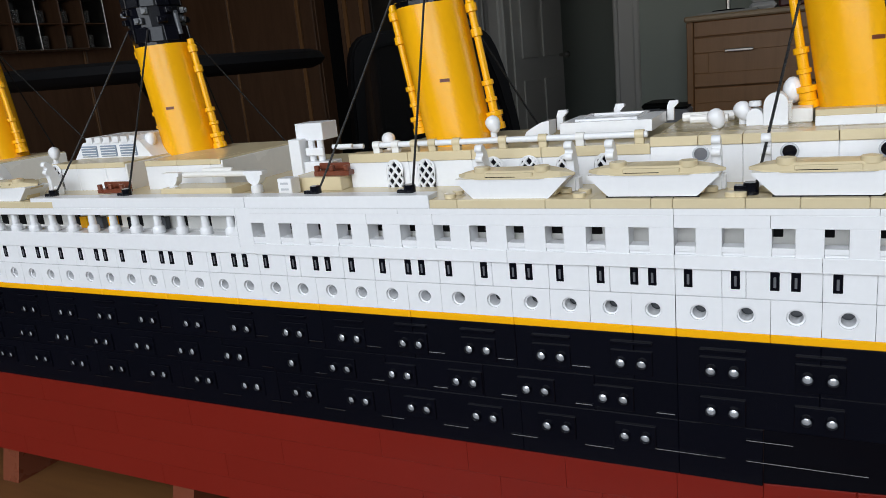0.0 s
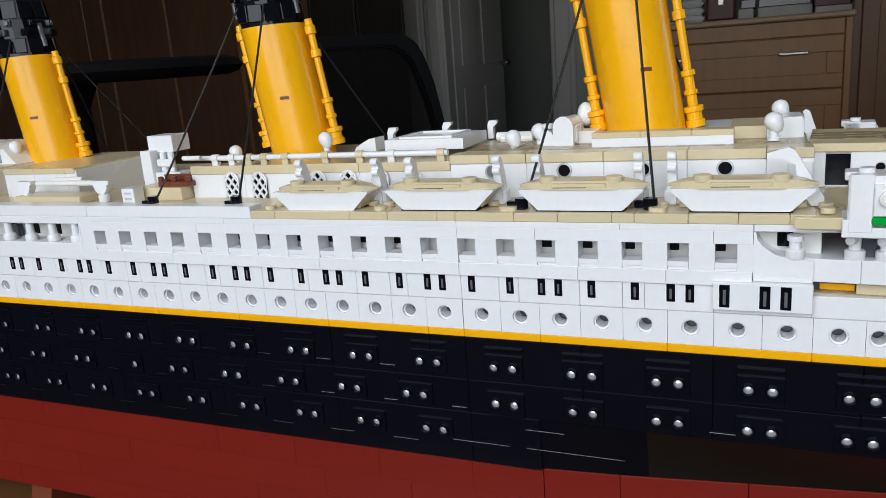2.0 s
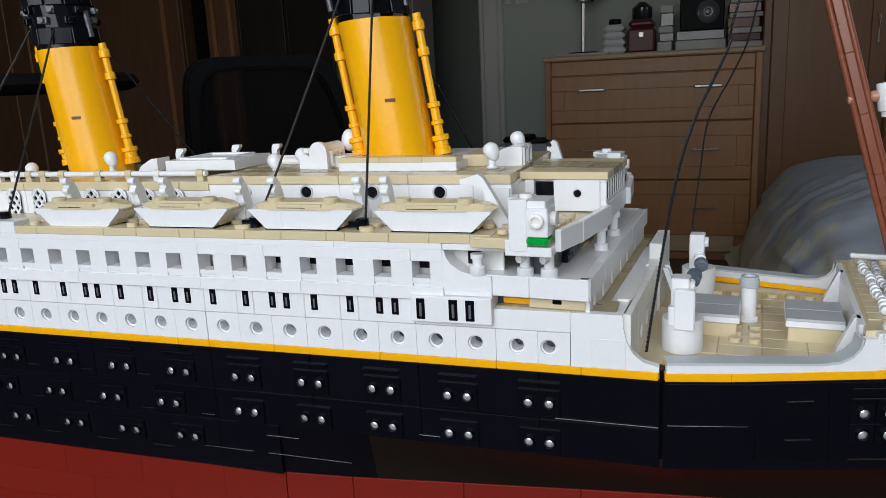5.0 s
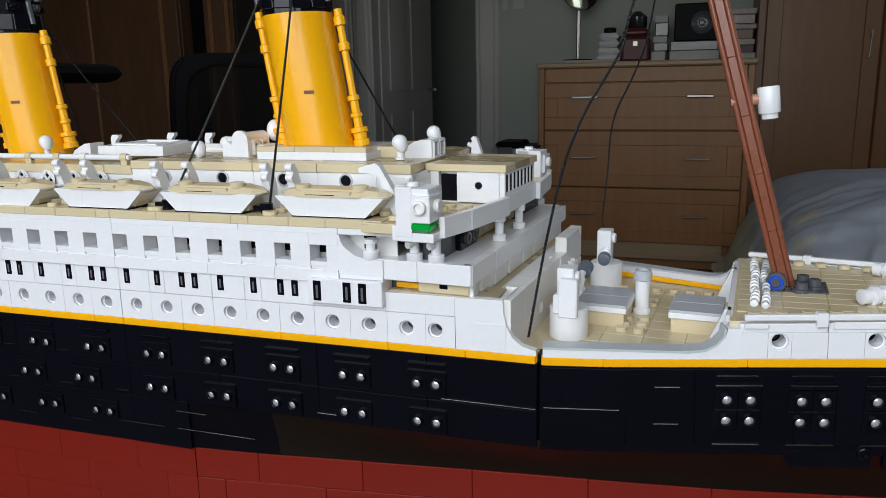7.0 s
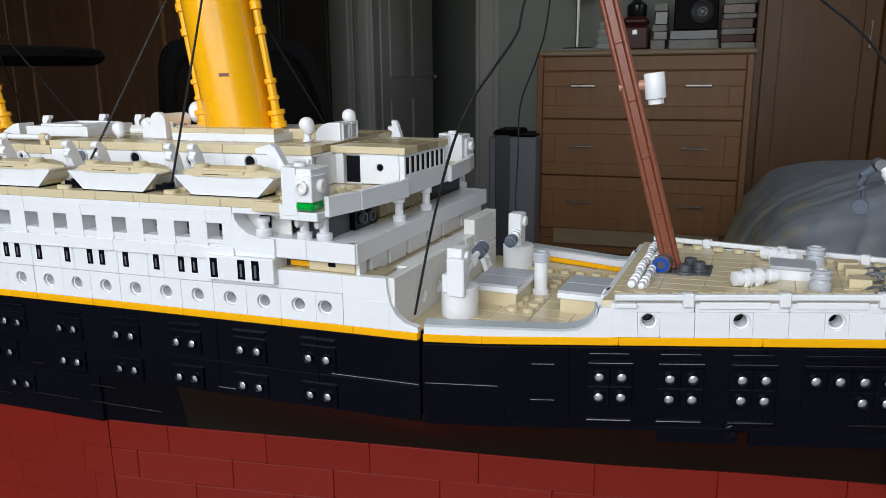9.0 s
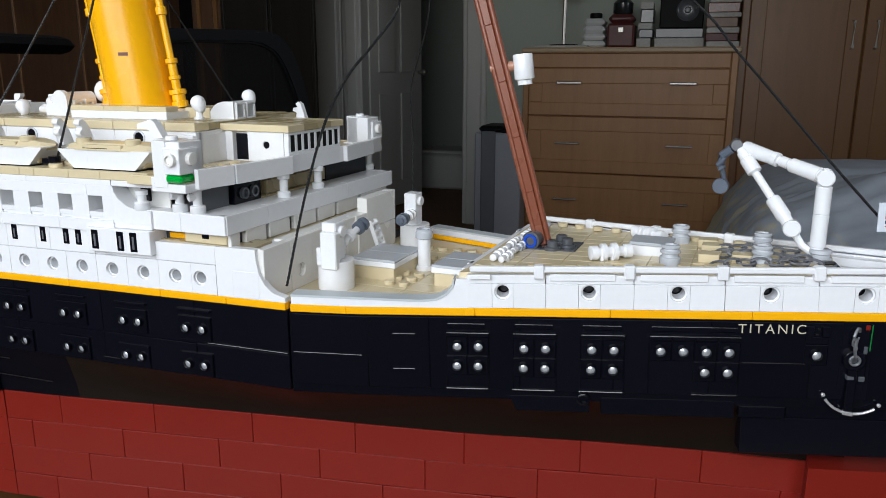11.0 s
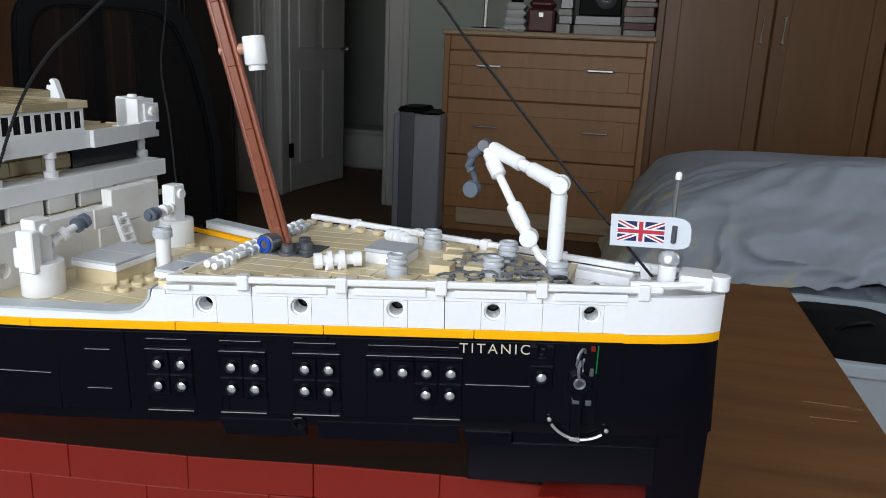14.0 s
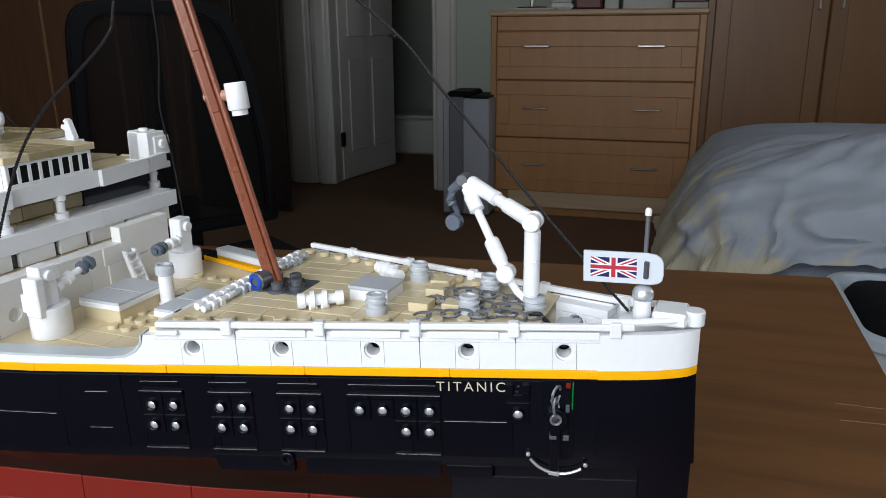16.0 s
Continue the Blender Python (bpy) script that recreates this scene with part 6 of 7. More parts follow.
# black plates under the anchor
for x0, x1, y0, z0, z1 in ((-35.5, 29.5, 1.3, 64.2, 79.2), (-20, 29.5, 1.0, 79.4, 85.2), (-37, -20.5, -0.7, 79.7, 84.4)):
    bm = bmesh.new()
    box(bm, x0, x1, y0, 9, z0, z1, 0.3, A0 @ Matrix.Translation((0, 0, 73)) @ Matrix.Rotation(-0.031, 4, "Y") @ Matrix.Translation((0, 0, -73)))
    part("bow_plate", bm, BLACK, ship, "black plate under the anchor")
bm = bmesh.new()
box(bm, 14.4, 14.9, -0.12, 0.6, 88, 118.6, 0.1, A0)
part("plate_edge", bm, BLACK, ship, "narrow upright plate edge")

# mast stays
top = base + MD * 178


def slack(ctrl, n=6):
    """A smooth line through points."""
    ctrl = [Vector(p) for p in ctrl]
    pts = []
    for i in range(len(ctrl) - 1):
        p0, p1, p2, p3 = ctrl[max(i - 1, 0)], ctrl[i], ctrl[i + 1], ctrl[min(i + 2, len(ctrl) - 1)]
        for k in range(n):
            t = k / n
            pts.append(0.5 * ((2 * p1) + (p2 - p0) * t + (2 * p0 - 5 * p1 + 4 * p2 - p3) * t * t + (3 * p1 - p0 - 3 * p2 + p3) * t ** 3))
    return pts + [ctrl[-1]]


cord("mast_stay", slack([(417.6, 57, 143.5), (387, 58, 176), (351, 60, 216), (324, 62, 243), top]), 0.5, "twisted black and white stay to the bow")
cord("mast_stay", slack([(182.4, 10.2, 125), (187, 19.6, 160), (192, 30, 189.5), (197.5, 41, 208), (203, 53, 220), (209.5, 66, 234.5), (211.6, 69.6, 247), top]), 0.56, "slack black cord from the mast to the near side")
cord("mast_stay", slack([(198.6, 116.5, 148.6), (197.4, 117.6, 152.5), (200, 111, 178), (203, 102, 203), (213, 92, 225), (219, 84, 244), top]), 0.36, "slack black cord from the mast to the far side")

# brown stands under the keel
for x in (-437, -284, -60, 150, 320):
    y0 = low_side(x) + 4
    bm = bmesh.new()
    prism(bm, [(y0, 5.5), (140, 5.5), (150, -18), (y0 - 6, -18)], x, x + 16, "x")
    part("stand", bm, BROWN, ship, "reddish brown display stand under the hull")

# ---- room, in metres ----
ONE = Matrix.Identity(4)
FLOOR, CEIL = -0.84, 1.56
X0, X1, Y0, Y1 = -4.4, 3.4, -1.55, 4.65


def slab(name, x0, x1, y0, y1, z0, z1, material, label, category, kind="structure", bev=0.004):
    bm = bmesh.new()
    box(bm, x0, x1, y0, y1, z0, z1, bev)
    ob = new(name, finish(bm, name, material, 35, ONE))
    return tagged(ob, label, category, kind=kind)


slab("floor", X0, X1, Y0, 7.2, FLOOR - 0.1, FLOOR, FLOORWOOD, "brown carpeted bedroom floor", "floor")
slab("ceiling", X0, X1, Y0, 7.2, CEIL, CEIL + 0.1, CEILPAINT, "white painted ceiling", "ceiling")
DOOR_L, DOOR_R = -1.863, -1.143
slab("wall_north", X0, DOOR_L - 0.02, Y1, Y1 + 0.12, FLOOR, CEIL, WALLPAINT, "grey-green painted wall beside the doorway", "wall")
slab("wall_north_right", DOOR_R + 0.08, X1, Y1, Y1 + 0.12, FLOOR, CEIL, WALLPAINT, "grey-green painted wall behind the chest", "wall")
slab("wall_north_lintel", DOOR_L - 0.08, DOOR_R + 0.08, Y1, Y1 + 0.12, 1.20, CEIL, WALLPAINT, "painted wall above the doorway", "wall")
slab("wall_west", X0 - 0.12, X0, Y0, 7.2, FLOOR, CEIL, WALLPAINT, "painted side wall", "wall")
slab("wall_east", X1, X1 + 0.12, Y0, 1.5, FLOOR, CEIL, WALLPAINT, "painted side wall beside a window", "wall")
slab("wall_east_far", X1, X1 + 0.12, 2.9, 7.2, FLOOR, CEIL, WALLPAINT, "painted side wall", "wall")
slab("wall_east_sill", X1, X1 + 0.12, 1.5, 2.9, FLOOR, 0.25, WALLPAINT, "painted wall below a window", "wall")
slab("wall_east_head", X1, X1 + 0.12, 1.5, 2.9, 1.5, CEIL, WALLPAINT, "painted wall above a window", "wall")
slab("wall_south_left", X0, -1.25, Y0 - 0.12, Y0, FLOOR, CEIL, WALLPAINT, "painted window wall", "wall")
slab("wall_south_right", 0.95, X1, Y0 - 0.12, Y0, FLOOR, CEIL, WALLPAINT, "painted window wall", "wall")
slab("wall_south_sill", -1.25, 0.95, Y0 - 0.12, Y0, FLOOR, 0.15, WALLPAINT, "painted wall below the window", "wall")
slab("wall_south_head", -1.25, 0.95, Y0 - 0.12, Y0, 1.5, CEIL, WALLPAINT, "painted wall above the window", "wall")
slab("corridor_wall", X0, X1, 7.2, 7.3, FLOOR, CEIL, WALLPAINT, "plain corridor wall", "wall")
slab("corridor_side", -0.5, -0.4, Y1 + 0.12, 7.2, FLOOR, CEIL, WALLPAINT, "plain corridor side wall", "wall")


def window_frame(name, m, w, h):
    win = thing(name, "white framed bright window", "window", kind="structure")
    for a, b, c, d in ((0, 0.06, 0, h), (w - 0.06, w, 0, h), (w / 2 - 0.03, w / 2 + 0.03, 0, h), (0.06, w - 0.06, 0, 0.06), (0.06, w - 0.06, h - 0.06, h)):
        bm = bmesh.new()
        box(bm, a, b, 0, 0.06, c, d, 0.006, m)
        part("window_frame", bm, DOORPAINT, win, "", 35, ONE)


window_frame("window_1", Matrix.Translation((-1.25, Y0 - 0.1, 0.15)), 2.2, 1.35)
window_frame("window_2", Matrix.Translation((X1 + 0.08, 1.5, 0.25)) @ Matrix.Rotation(radians(90), 4, "Z"), 1.4, 1.25)

# door frame, open door, corridor
frame_ob = thing("door_frame", "white painted door frame", "door frame", kind="structure")
for a, b, c, d in ((DOOR_L - 0.36, DOOR_L - 0.145, FLOOR, 1.24), (DOOR_L - 0.14, DOOR_L, FLOOR, 1.24), (DOOR_R, DOOR_R + 0.16, FLOOR, 1.24), (DOOR_L - 0.16, DOOR_R + 0.16, 1.20, 1.30)):
    bm = bmesh.new()
    box(bm, a, b, Y1 - 0.025, Y1 + 0.15, c, d, 0.008)
    box(bm, a + 0.03, b - 0.03, Y1 - 0.04, Y1, c, d, 0.008)
    part("architrave", bm, DOORPAINT, frame_ob, "", 35, ONE)
door = thing("door_1", "white panelled door standing open into the corridor", "door", kind="structure", at=(DOOR_L + 0.01, Y1 + 0.1, FLOOR))
door.rotation_euler = (0, 0, radians(80))
bm = bmesh.new()
box(bm, 0, 0.72, 0, 0.04, 0.01, 2.02, 0.004)
part("leaf", bm, DOORPAINT, door, "", 35, ONE)
for x0, x1, z0, z1 in ((0.1, 0.32, 0.2, 0.85), (0.4, 0.62, 0.2, 0.85), (0.1, 0.32, 1.0, 1.85), (0.4, 0.62, 1.0, 1.85)):
    bm = bmesh.new()
    box(bm, x0, x1, -0.012, 0.0, z0, z1, 0.01)
    part("panel", bm, DOORPAINT, door, "", 35, ONE)
bm = bmesh.new()
cyl(bm, (0.66, -0.002, 1.0), (0, -1, 0), 0.04, 0.012, 12, 0.002)
ball(bm, (0.66, -0.06, 1.0), 0.025, 0.025, 0.025, 12)
part("door_handle", bm, METAL, door, "dark metal knob", 35, ONE)
for z in (0.25, 1.7):
    bm = bmesh.new()
    box(bm, -0.02, 0.02, -0.012, 0.004, z, z + 0.1, 0.002)
    part("hinge", bm, CHAIRPLASTIC, door, "", 35, ONE)
boxes = thing("storage_box", "pale storage box on the corridor floor", "storage box", at=(-1.7, 6.2, FLOOR))
bm = bmesh.new()
box(bm, -0.25, 0.25, -0.2, 0.2, 0, 0.3, 0.02)
part("body", bm, DOORPAINT, boxes, "", 35, ONE)
bm = bmesh.new()
box(bm, -0.265, 0.265, -0.215, 0.215, 0.3, 0.335, 0.012)
part("lid", bm, DOORPAINT, boxes, "", 35, ONE)


# chest of drawers
CX0, CX1, CY, CT = -0.6335, 0.5265, 4.10, 0.309
PLINTH = wood("pale_plinth_wood", (0.5, 0.36, 0.22), (0.4, 0.28, 0.17), 3.0, (0.7, 7, 7), 0.45, 0.05)
chest = thing("chest_of_drawers", "wide beech chest of drawers with steel bow handles", "chest of drawers", at=(0, 0, 0))
bm = bmesh.new()
box(bm, CX0 + 0.02, CX1 - 0.02, CY + 0.02, Y1 - 0.02, FLOOR + 0.08, CT - 0.03, 0.004)
part("body", bm, BEECH, chest, "", 35, ONE)
bm = bmesh.new()
box(bm, CX0, CX1, CY - 0.02, Y1 - 0.02, CT - 0.03, CT, 0.008)
part("top", bm, PLINTH, chest, "", 35, ONE)
bm = bmesh.new()
box(bm, CX0 + 0.03, CX1 - 0.03, CY + 0.03, Y1 - 0.1, FLOOR, FLOOR + 0.1, 0.004)
part("plinth", bm, BEECH, chest, "", 35, ONE)
for a in (CX0 + 0.01, CX1 - 0.045):
    bm = bmesh.new()
    box(bm, a, a + 0.035, CY, CY + 0.03, FLOOR + 0.1, CT - 0.03, 0.004)
    part("side_stile", bm, BEECH, chest, "", 35, ONE)
bm = bmesh.new()
box(bm, CX0 + 0.047, CX1 - 0.047, CY, CY + 0.03, 0.199, CT - 0.032, 0.004)
part("frieze", bm, BEECH, chest, "", 35, ONE)
bm = bmesh.new()
box(bm, CX0 + 0.12, CX1 - 0.12, CY - 0.004, CY + 0.03, FLOOR + 0.05, FLOOR + 0.17, 0.006)
part("plinth_board", bm, PLINTH, chest, "paler plinth board", 35, ONE)
for z0, z1, hz in ((-0.062, 0.195, 0.119), (-0.381, -0.067, -0.214), (-0.693, -0.386, -0.533)):
    bm = bmesh.new()
    box(bm, CX0 + 0.048, CX1 - 0.048, CY - 0.012, CY + 0.02, z0, z1, 0.006)
    d = part("drawer", bm, BEECH, chest, "", 35, ONE)
    bm = bmesh.new()
    for q in ((CX0 + 0.049, CX1 - 0.049, z1 - 0.08, z1 - 0.001), (CX0 + 0.049, CX1 - 0.049, z0 + 0.001, z0 + 0.072), (CX0 + 0.049, CX0 + 0.125, z0 + 0.072, z1 - 0.08), (CX1 - 0.125, CX1 - 0.049, z0 + 0.072, z1 - 0.08)):
        box(bm, q[0], q[1], CY - 0.0155, CY, q[2], q[3], 0.003)
    part("drawer_frame", bm, BEECH, d, "", 35, ONE)
    for x in (-0.357, 0.25):
        bm = bmesh.new()
        hh = 0.008 if hz > 0 else 0.005
        box(bm, x - 0.07, x + 0.07, CY - 0.046, CY - 0.036, hz - hh, hz + hh, 0.6 * hh)
        for q in (-0.06, 0.05):
            box(bm, x + q, x + q + 0.01, CY - 0.038, CY - 0.01, hz - 0.005, hz + 0.005, 0.001)
        part("handle", bm, METAL, d, "slim steel handle", 35, ONE)

# fitted wardrobe beside it
ward = thing("wardrobe", "tall beech fitted wardrobe with slim steel handles", "wardrobe")
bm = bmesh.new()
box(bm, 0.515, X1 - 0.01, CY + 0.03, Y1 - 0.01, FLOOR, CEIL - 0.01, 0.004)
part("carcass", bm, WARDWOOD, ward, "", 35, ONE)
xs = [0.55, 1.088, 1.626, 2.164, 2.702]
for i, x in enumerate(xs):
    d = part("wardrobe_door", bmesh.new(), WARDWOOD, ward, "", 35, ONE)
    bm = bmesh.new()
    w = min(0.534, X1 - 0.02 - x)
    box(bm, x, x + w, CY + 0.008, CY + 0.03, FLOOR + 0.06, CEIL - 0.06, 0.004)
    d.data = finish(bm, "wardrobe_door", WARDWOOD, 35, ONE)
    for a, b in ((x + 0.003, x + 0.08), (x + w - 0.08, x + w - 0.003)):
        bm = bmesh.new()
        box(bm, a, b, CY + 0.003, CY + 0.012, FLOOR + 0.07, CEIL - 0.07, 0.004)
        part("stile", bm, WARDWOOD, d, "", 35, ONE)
    hx = x + (w - 0.05 if i % 2 == 0 else 0.05)
    bm = bmesh.new()
    tube(bm, [(hx, CY, 0.297), (hx, CY - 0.03, 0.297), (hx, CY - 0.03, 0.427), (hx, CY, 0.427)], 0.006, 8)
    part("handle", bm, METAL, d, "slim steel handle", 35, ONE)

# dark wooden wardrobes along the left, with a black gap between two of them
lw = thing("dark_wardrobe", "dark brown wooden wardrobe wall with pale joint strips", "wardrobe")
bm = bmesh.new()
box(bm, X0 + 0.01, -2.92, 4.02, Y1 - 0.01, FLOOR, CEIL - 0.01, 0.004)
part("carcass", bm, DARKWOOD, lw, "", 35, ONE)
bm = bmesh.new()
box(bm, -2.735, -2.33, 4.02, Y1 - 0.01, FLOOR, CEIL - 0.01, 0.004)
part("carcass", bm, DARKWOOD, lw, "", 35, ONE)
# added black sheet that paints the darkness of the open gap
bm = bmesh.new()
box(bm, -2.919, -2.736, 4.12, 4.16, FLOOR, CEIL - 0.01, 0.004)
part("gap_panel", bm, FLATBLACK, lw, "black sheet standing in for the dark of the gap", 35, ONE)
for a, b in ((X0 + 0.02, -4.17), (-4.155, -3.62), (-3.605, -3.06), (-3.03, -2.925), (-2.73, -2.695), (-2.665, -2.575), (-2.545, -2.335)):
    bm = bmesh.new()
    box(bm, a, b, 3.99, 4.02, FLOOR + 0.05, CEIL - 0.05, 0.006)
    part("wardrobe_door", bm, DARKWOOD, lw, "", 35, ONE)
for a, b in ((-4.169, -4.156), (-3.619, -3.606), (-3.058, -3.032), (-2.693, -2.667), (-2.573, -2.547)):
    bm = bmesh.new()
    box(bm, a, b, 3.985, 4.02, FLOOR + 0.05, CEIL - 0.05, 0.003)
    part("joint_strip", bm, BEECH, lw, "pale joint strip", 35, ONE)

tall = thing("folding_screen", "tall black folding screen standing on the carpet", "folding screen", at=(-2.366, 3.74, FLOOR))
for x, q in ((0.0, 3), (0.304, -3)):
    m = Matrix.Translation((x, 0.02 if q > 0 else 0.04, 0)) @ Matrix.Rotation(radians(q), 4, "Z")
    bm = bmesh.new()
    box(bm, 0.02, 0.28, 0.006, 0.022, 0.05, 2.2, 0.003, m)
    p_ = part("screen_panel", bm, BLACKWOOD, tall, "", 35, ONE)
    bm = bmesh.new()
    for q in ((0, 0.02, 0.01, 2.24), (0.28, 0.30, 0.01, 2.24), (0.02, 0.28, 0.01, 0.05), (0.02, 0.28, 2.2, 2.24)):
        box(bm, q[0], q[1], 0, 0.028, q[2], q[3], 0.003, m)
    part("screen_frame", bm, BLACKWOOD, p_, "", 35, ONE)

# dark panelling and a glazed cabinet on the left wall
wp = thing("wall_panelling", "dark brown wooden wall panelling with pale joints", "panelling", kind="structure")
for i in range(5):
    y = 0.9 + 0.62 * i
    bm = bmesh.new()
    box(bm, X0, X0 + 0.06, y, y + 0.6, FLOOR, CEIL - 0.02, 0.006)
    part("panel", bm, DARKWOOD, wp, "", 35, ONE)
    bm = bmesh.new()
    box(bm, X0, X0 + 0.064, y + 0.602, y + 0.618, FLOOR, CEIL - 0.02, 0.003)
    part("joint_strip", bm, BEECH, wp, "", 35, ONE)
cab = thing("glazed_cabinet", "dark glazed cabinet with thin pale bars and glassware", "cabinet", at=(X0 + 0.065, 2.42, 0.49))
bm = bmesh.new()
box(bm, 0, 0.02, 0, 1.0, 0, 0.8, 0.004)
part("back", bm, DARKFILM, cab, "", 35, ONE)
for i in range(7):
    bm = bmesh.new()
    box(bm, 0.02, 0.2, i * 0.165, i * 0.165 + 0.008, 0, 0.8, 0.002)
    part("upright", bm, DARKWOOD if i % 3 else METAL, cab, "", 35, ONE)
for i in range(6):
    bm = bmesh.new()
    box(bm, 0.02, 0.19, 0, 1.0, i * 0.15, i * 0.15 + 0.008, 0.002)
    part("shelf", bm, DARKWOOD if i % 2 else METAL, cab, "", 35, ONE)
glass_mat = mat("clear_glass", (0.9, 0.9, 0.9), 0.05, trans=0.9, bump=0)
for i in range(6):
    for j in range(3):
        g = thing("drinking_glass", "clear drinking glass on a cabinet shelf", "glass", "glasses in the cabinet", at=(X0 + 0.17, 2.51 + 0.165 * i, 0.499 + 0.15 * j))
        bm = bmesh.new()
        lathe(bm, (0, 0, 0), (0, 0, 1), [(0, 0.024), (0.004, 0.026), (0.08, 0.03), (0.08, 0.028), (0.008, 0.024)], 12)
        part("bowl", bm, glass_mat, g, "", 35, ONE)

# on the chest
zc = CT + 0.0005


def chest_thing(name, label, category, x, y):
    return thing(name, label, category, at=(x, y, zc))


mirror = chest_thing("vanity_mirror", "small round mirror on a slim steel stand", "mirror", -0.434, 4.3)
bm = bmesh.new()
cyl(bm, (0, 0, 0), (0, 0, 1), 0.02, 0.085, 24, 0.004)
part("base", bm, CHAIRPLASTIC, mirror, "black base", 35, ONE)
bm = bmesh.new()
tube(bm, [(0, 0, 0.02), (0, 0, 0.29)], 0.012, 10)
part("stem", bm, METAL, mirror, "", 35, ONE)
bm = bmesh.new()
lathe(bm, (0, 0.01, 0.405), (0.62, -0.78, 0.1), [(0, 0.108), (0.004, 0.118), (0.016, 0.118), (0.02, 0.108)], 28)
part("mirror_glass", bm, mat("mirror_glass", (0.42, 0.45, 0.38), 0.08, metal=1.0, bump=0), mirror, "round mirror glass", 35, ONE)
tray = chest_thing("tray", "flat pale tray under the mirror", "tray", -0.434, 4.2)
bm = bmesh.new()
box(bm, -0.14, 0.16, -0.06, 0.06, 0, 0.012, 0.004)
part("body", bm, PAPER, tray, "", 35, ONE)
cloth = chest_thing("folded_towels", "stack of folded white towels", "towels", -0.254, 4.3)
for i in range(4):
    bm = bmesh.new()
    box(bm, -0.068 + 0.004 * i, 0.066 - 0.003 * i, -0.08, 0.08, 0.04 * i, 0.04 * i + 0.038, 0.016)
    part("towel", bm, TOWEL, cloth, "", 35, ONE)
bm = bmesh.new()
cyl(bm, (0.0, 0, 0.16), (0, 0, 1), 0.03, 0.035, 14, 0.006)
part("jar", bm, CHAIRPLASTIC, cloth, "", 35, ONE)
case = chest_thing("jewellery_case", "small maroon leather jewellery case with a brass lock", "jewellery case", -0.106, 4.3)
bm = bmesh.new()
box(bm, -0.074, 0.074, -0.08, 0.08, 0, 0.13, 0.012)
part("body", bm, LEATHER, case, "", 35, ONE)
bm = bmesh.new()
box(bm, -0.07, 0.07, -0.075, 0.075, 0.13, 0.18, 0.02)
part("lid", bm, LEATHER, case, "", 35, ONE)
bm = bmesh.new()
box(bm, -0.015, 0.015, -0.086, -0.078, 0.08, 0.11, 0.003)
part("lock", bm, METAL, case, "bright metal lock", 35, ONE)
tub = chest_thing("lidded_jar", "dark jar standing on the maroon case", "jar", -0.106, 4.3)
tub.location.z += 0.181
bm = bmesh.new()
lathe(bm, (0, 0, 0), (0, 0, 1), [(0, 0.05), (0.01, 0.055), (0.06, 0.055), (0.07, 0.045), (0.09, 0.02)], 18)
part("body", bm, DARKFILM, tub, "", 35, ONE)
radio = chest_thing("round_speaker", "dark box speaker with one grey round cone", "speaker", 0.211, 4.33)
radio.location.z += 0.1022
bm = bmesh.new()
box(bm, -0.115, 0.115, -0.05, 0.1, 0.0, 0.2, 0.006)
part("body", bm, CHAIRPLASTIC, radio, "", 35, ONE)
bm = bmesh.new()
lathe(bm, (0.03, -0.05, 0.095), (0, -1, 0), [(0, 0.06), (0.008, 0.06), (0.011, 0.053), (0.004, 0.042), (0.003, 0.018), (0.01, 0.014), (0.012, 0)], 26)
part("cone", bm, DKGREY, radio, "grey round cone", 35, ONE)


def pile(x, y, sizes, label):
    z = zc
    for w, d, h, mt in sizes:
        b = thing("book", label, "book", "books on the chest", at=(x + R.uniform(-0.008, 0.008), y, z))
        bm = bmesh.new()
        box(bm, -w / 2, w / 2, -d / 2, d / 2, 0, h, 0.004)
        part("cover", bm, mt, b, "", 35, ONE)
        z += h + 0.0005


pile(0.026, 4.3, ((0.075, 0.16, 0.05, PAPER), (0.075, 0.16, 0.045, DKGREY), (0.075, 0.15, 0.035, PAPER), (0.07, 0.14, 0.07, DARKFILM), (0.07, 0.14, 0.04, PAPER)), "stacked book with a pale or dark cover")
pile(0.211, 4.33, ((0.26, 0.17, 0.05, PAPER), (0.25, 0.17, 0.05, DKGREY)), "large flat book under the speaker")
pile(0.426, 4.3, ((0.17, 0.2, 0.03, PAPER), (0.165, 0.2, 0.04, LEATHER), (0.165, 0.19, 0.03, PAPER), (0.16, 0.19, 0.05, DARKWOOD), (0.165, 0.19, 0.025, PAPER), (0.16, 0.18, 0.05, BROWN), (0.16, 0.18, 0.03, PAPER)), "stacked book on the chest of drawers")

# air purifier
pur = thing("air_purifier", "grey upright air purifier on the carpet", "air purifier", at=(-0.734, 4.05, FLOOR))
bm = bmesh.new()
box(bm, -0.13, 0.14, -0.1, 0.22, 0.02, 0.68, 0.008)
part("body", bm, PURGREY, pur, "", 35, ONE)
bm = bmesh.new()
box(bm, -0.09, -0.005, -0.112, -0.098, 0.03, 0.69, 0.008)
part("front_panel", bm, PANELGREY, pur, "darker raised front panel", 35, ONE)
bm = bmesh.new()
box(bm, -0.118, 0.03, -0.06, 0.2, 0.68, 0.715, 0.014)
box(bm, 0.02, 0.132, -0.09, 0.2, 0.68, 0.692, 0.005)
part("outlet", bm, CHAIRPLASTIC, pur, "black outlet top", 35, ONE)
bm = bmesh.new()
box(bm, -0.132, -0.122, -0.02, 0.12, 0.1, 0.6, 0.003)
part("side_grille", bm, CHAIRPLASTIC, pur, "", 35, ONE)
slab("light_switch", -0.90, -0.825, Y1 - 0.012, Y1, 0.65, 0.73, DOORPAINT, "white wall light switch", "light switch", "", 0.004)

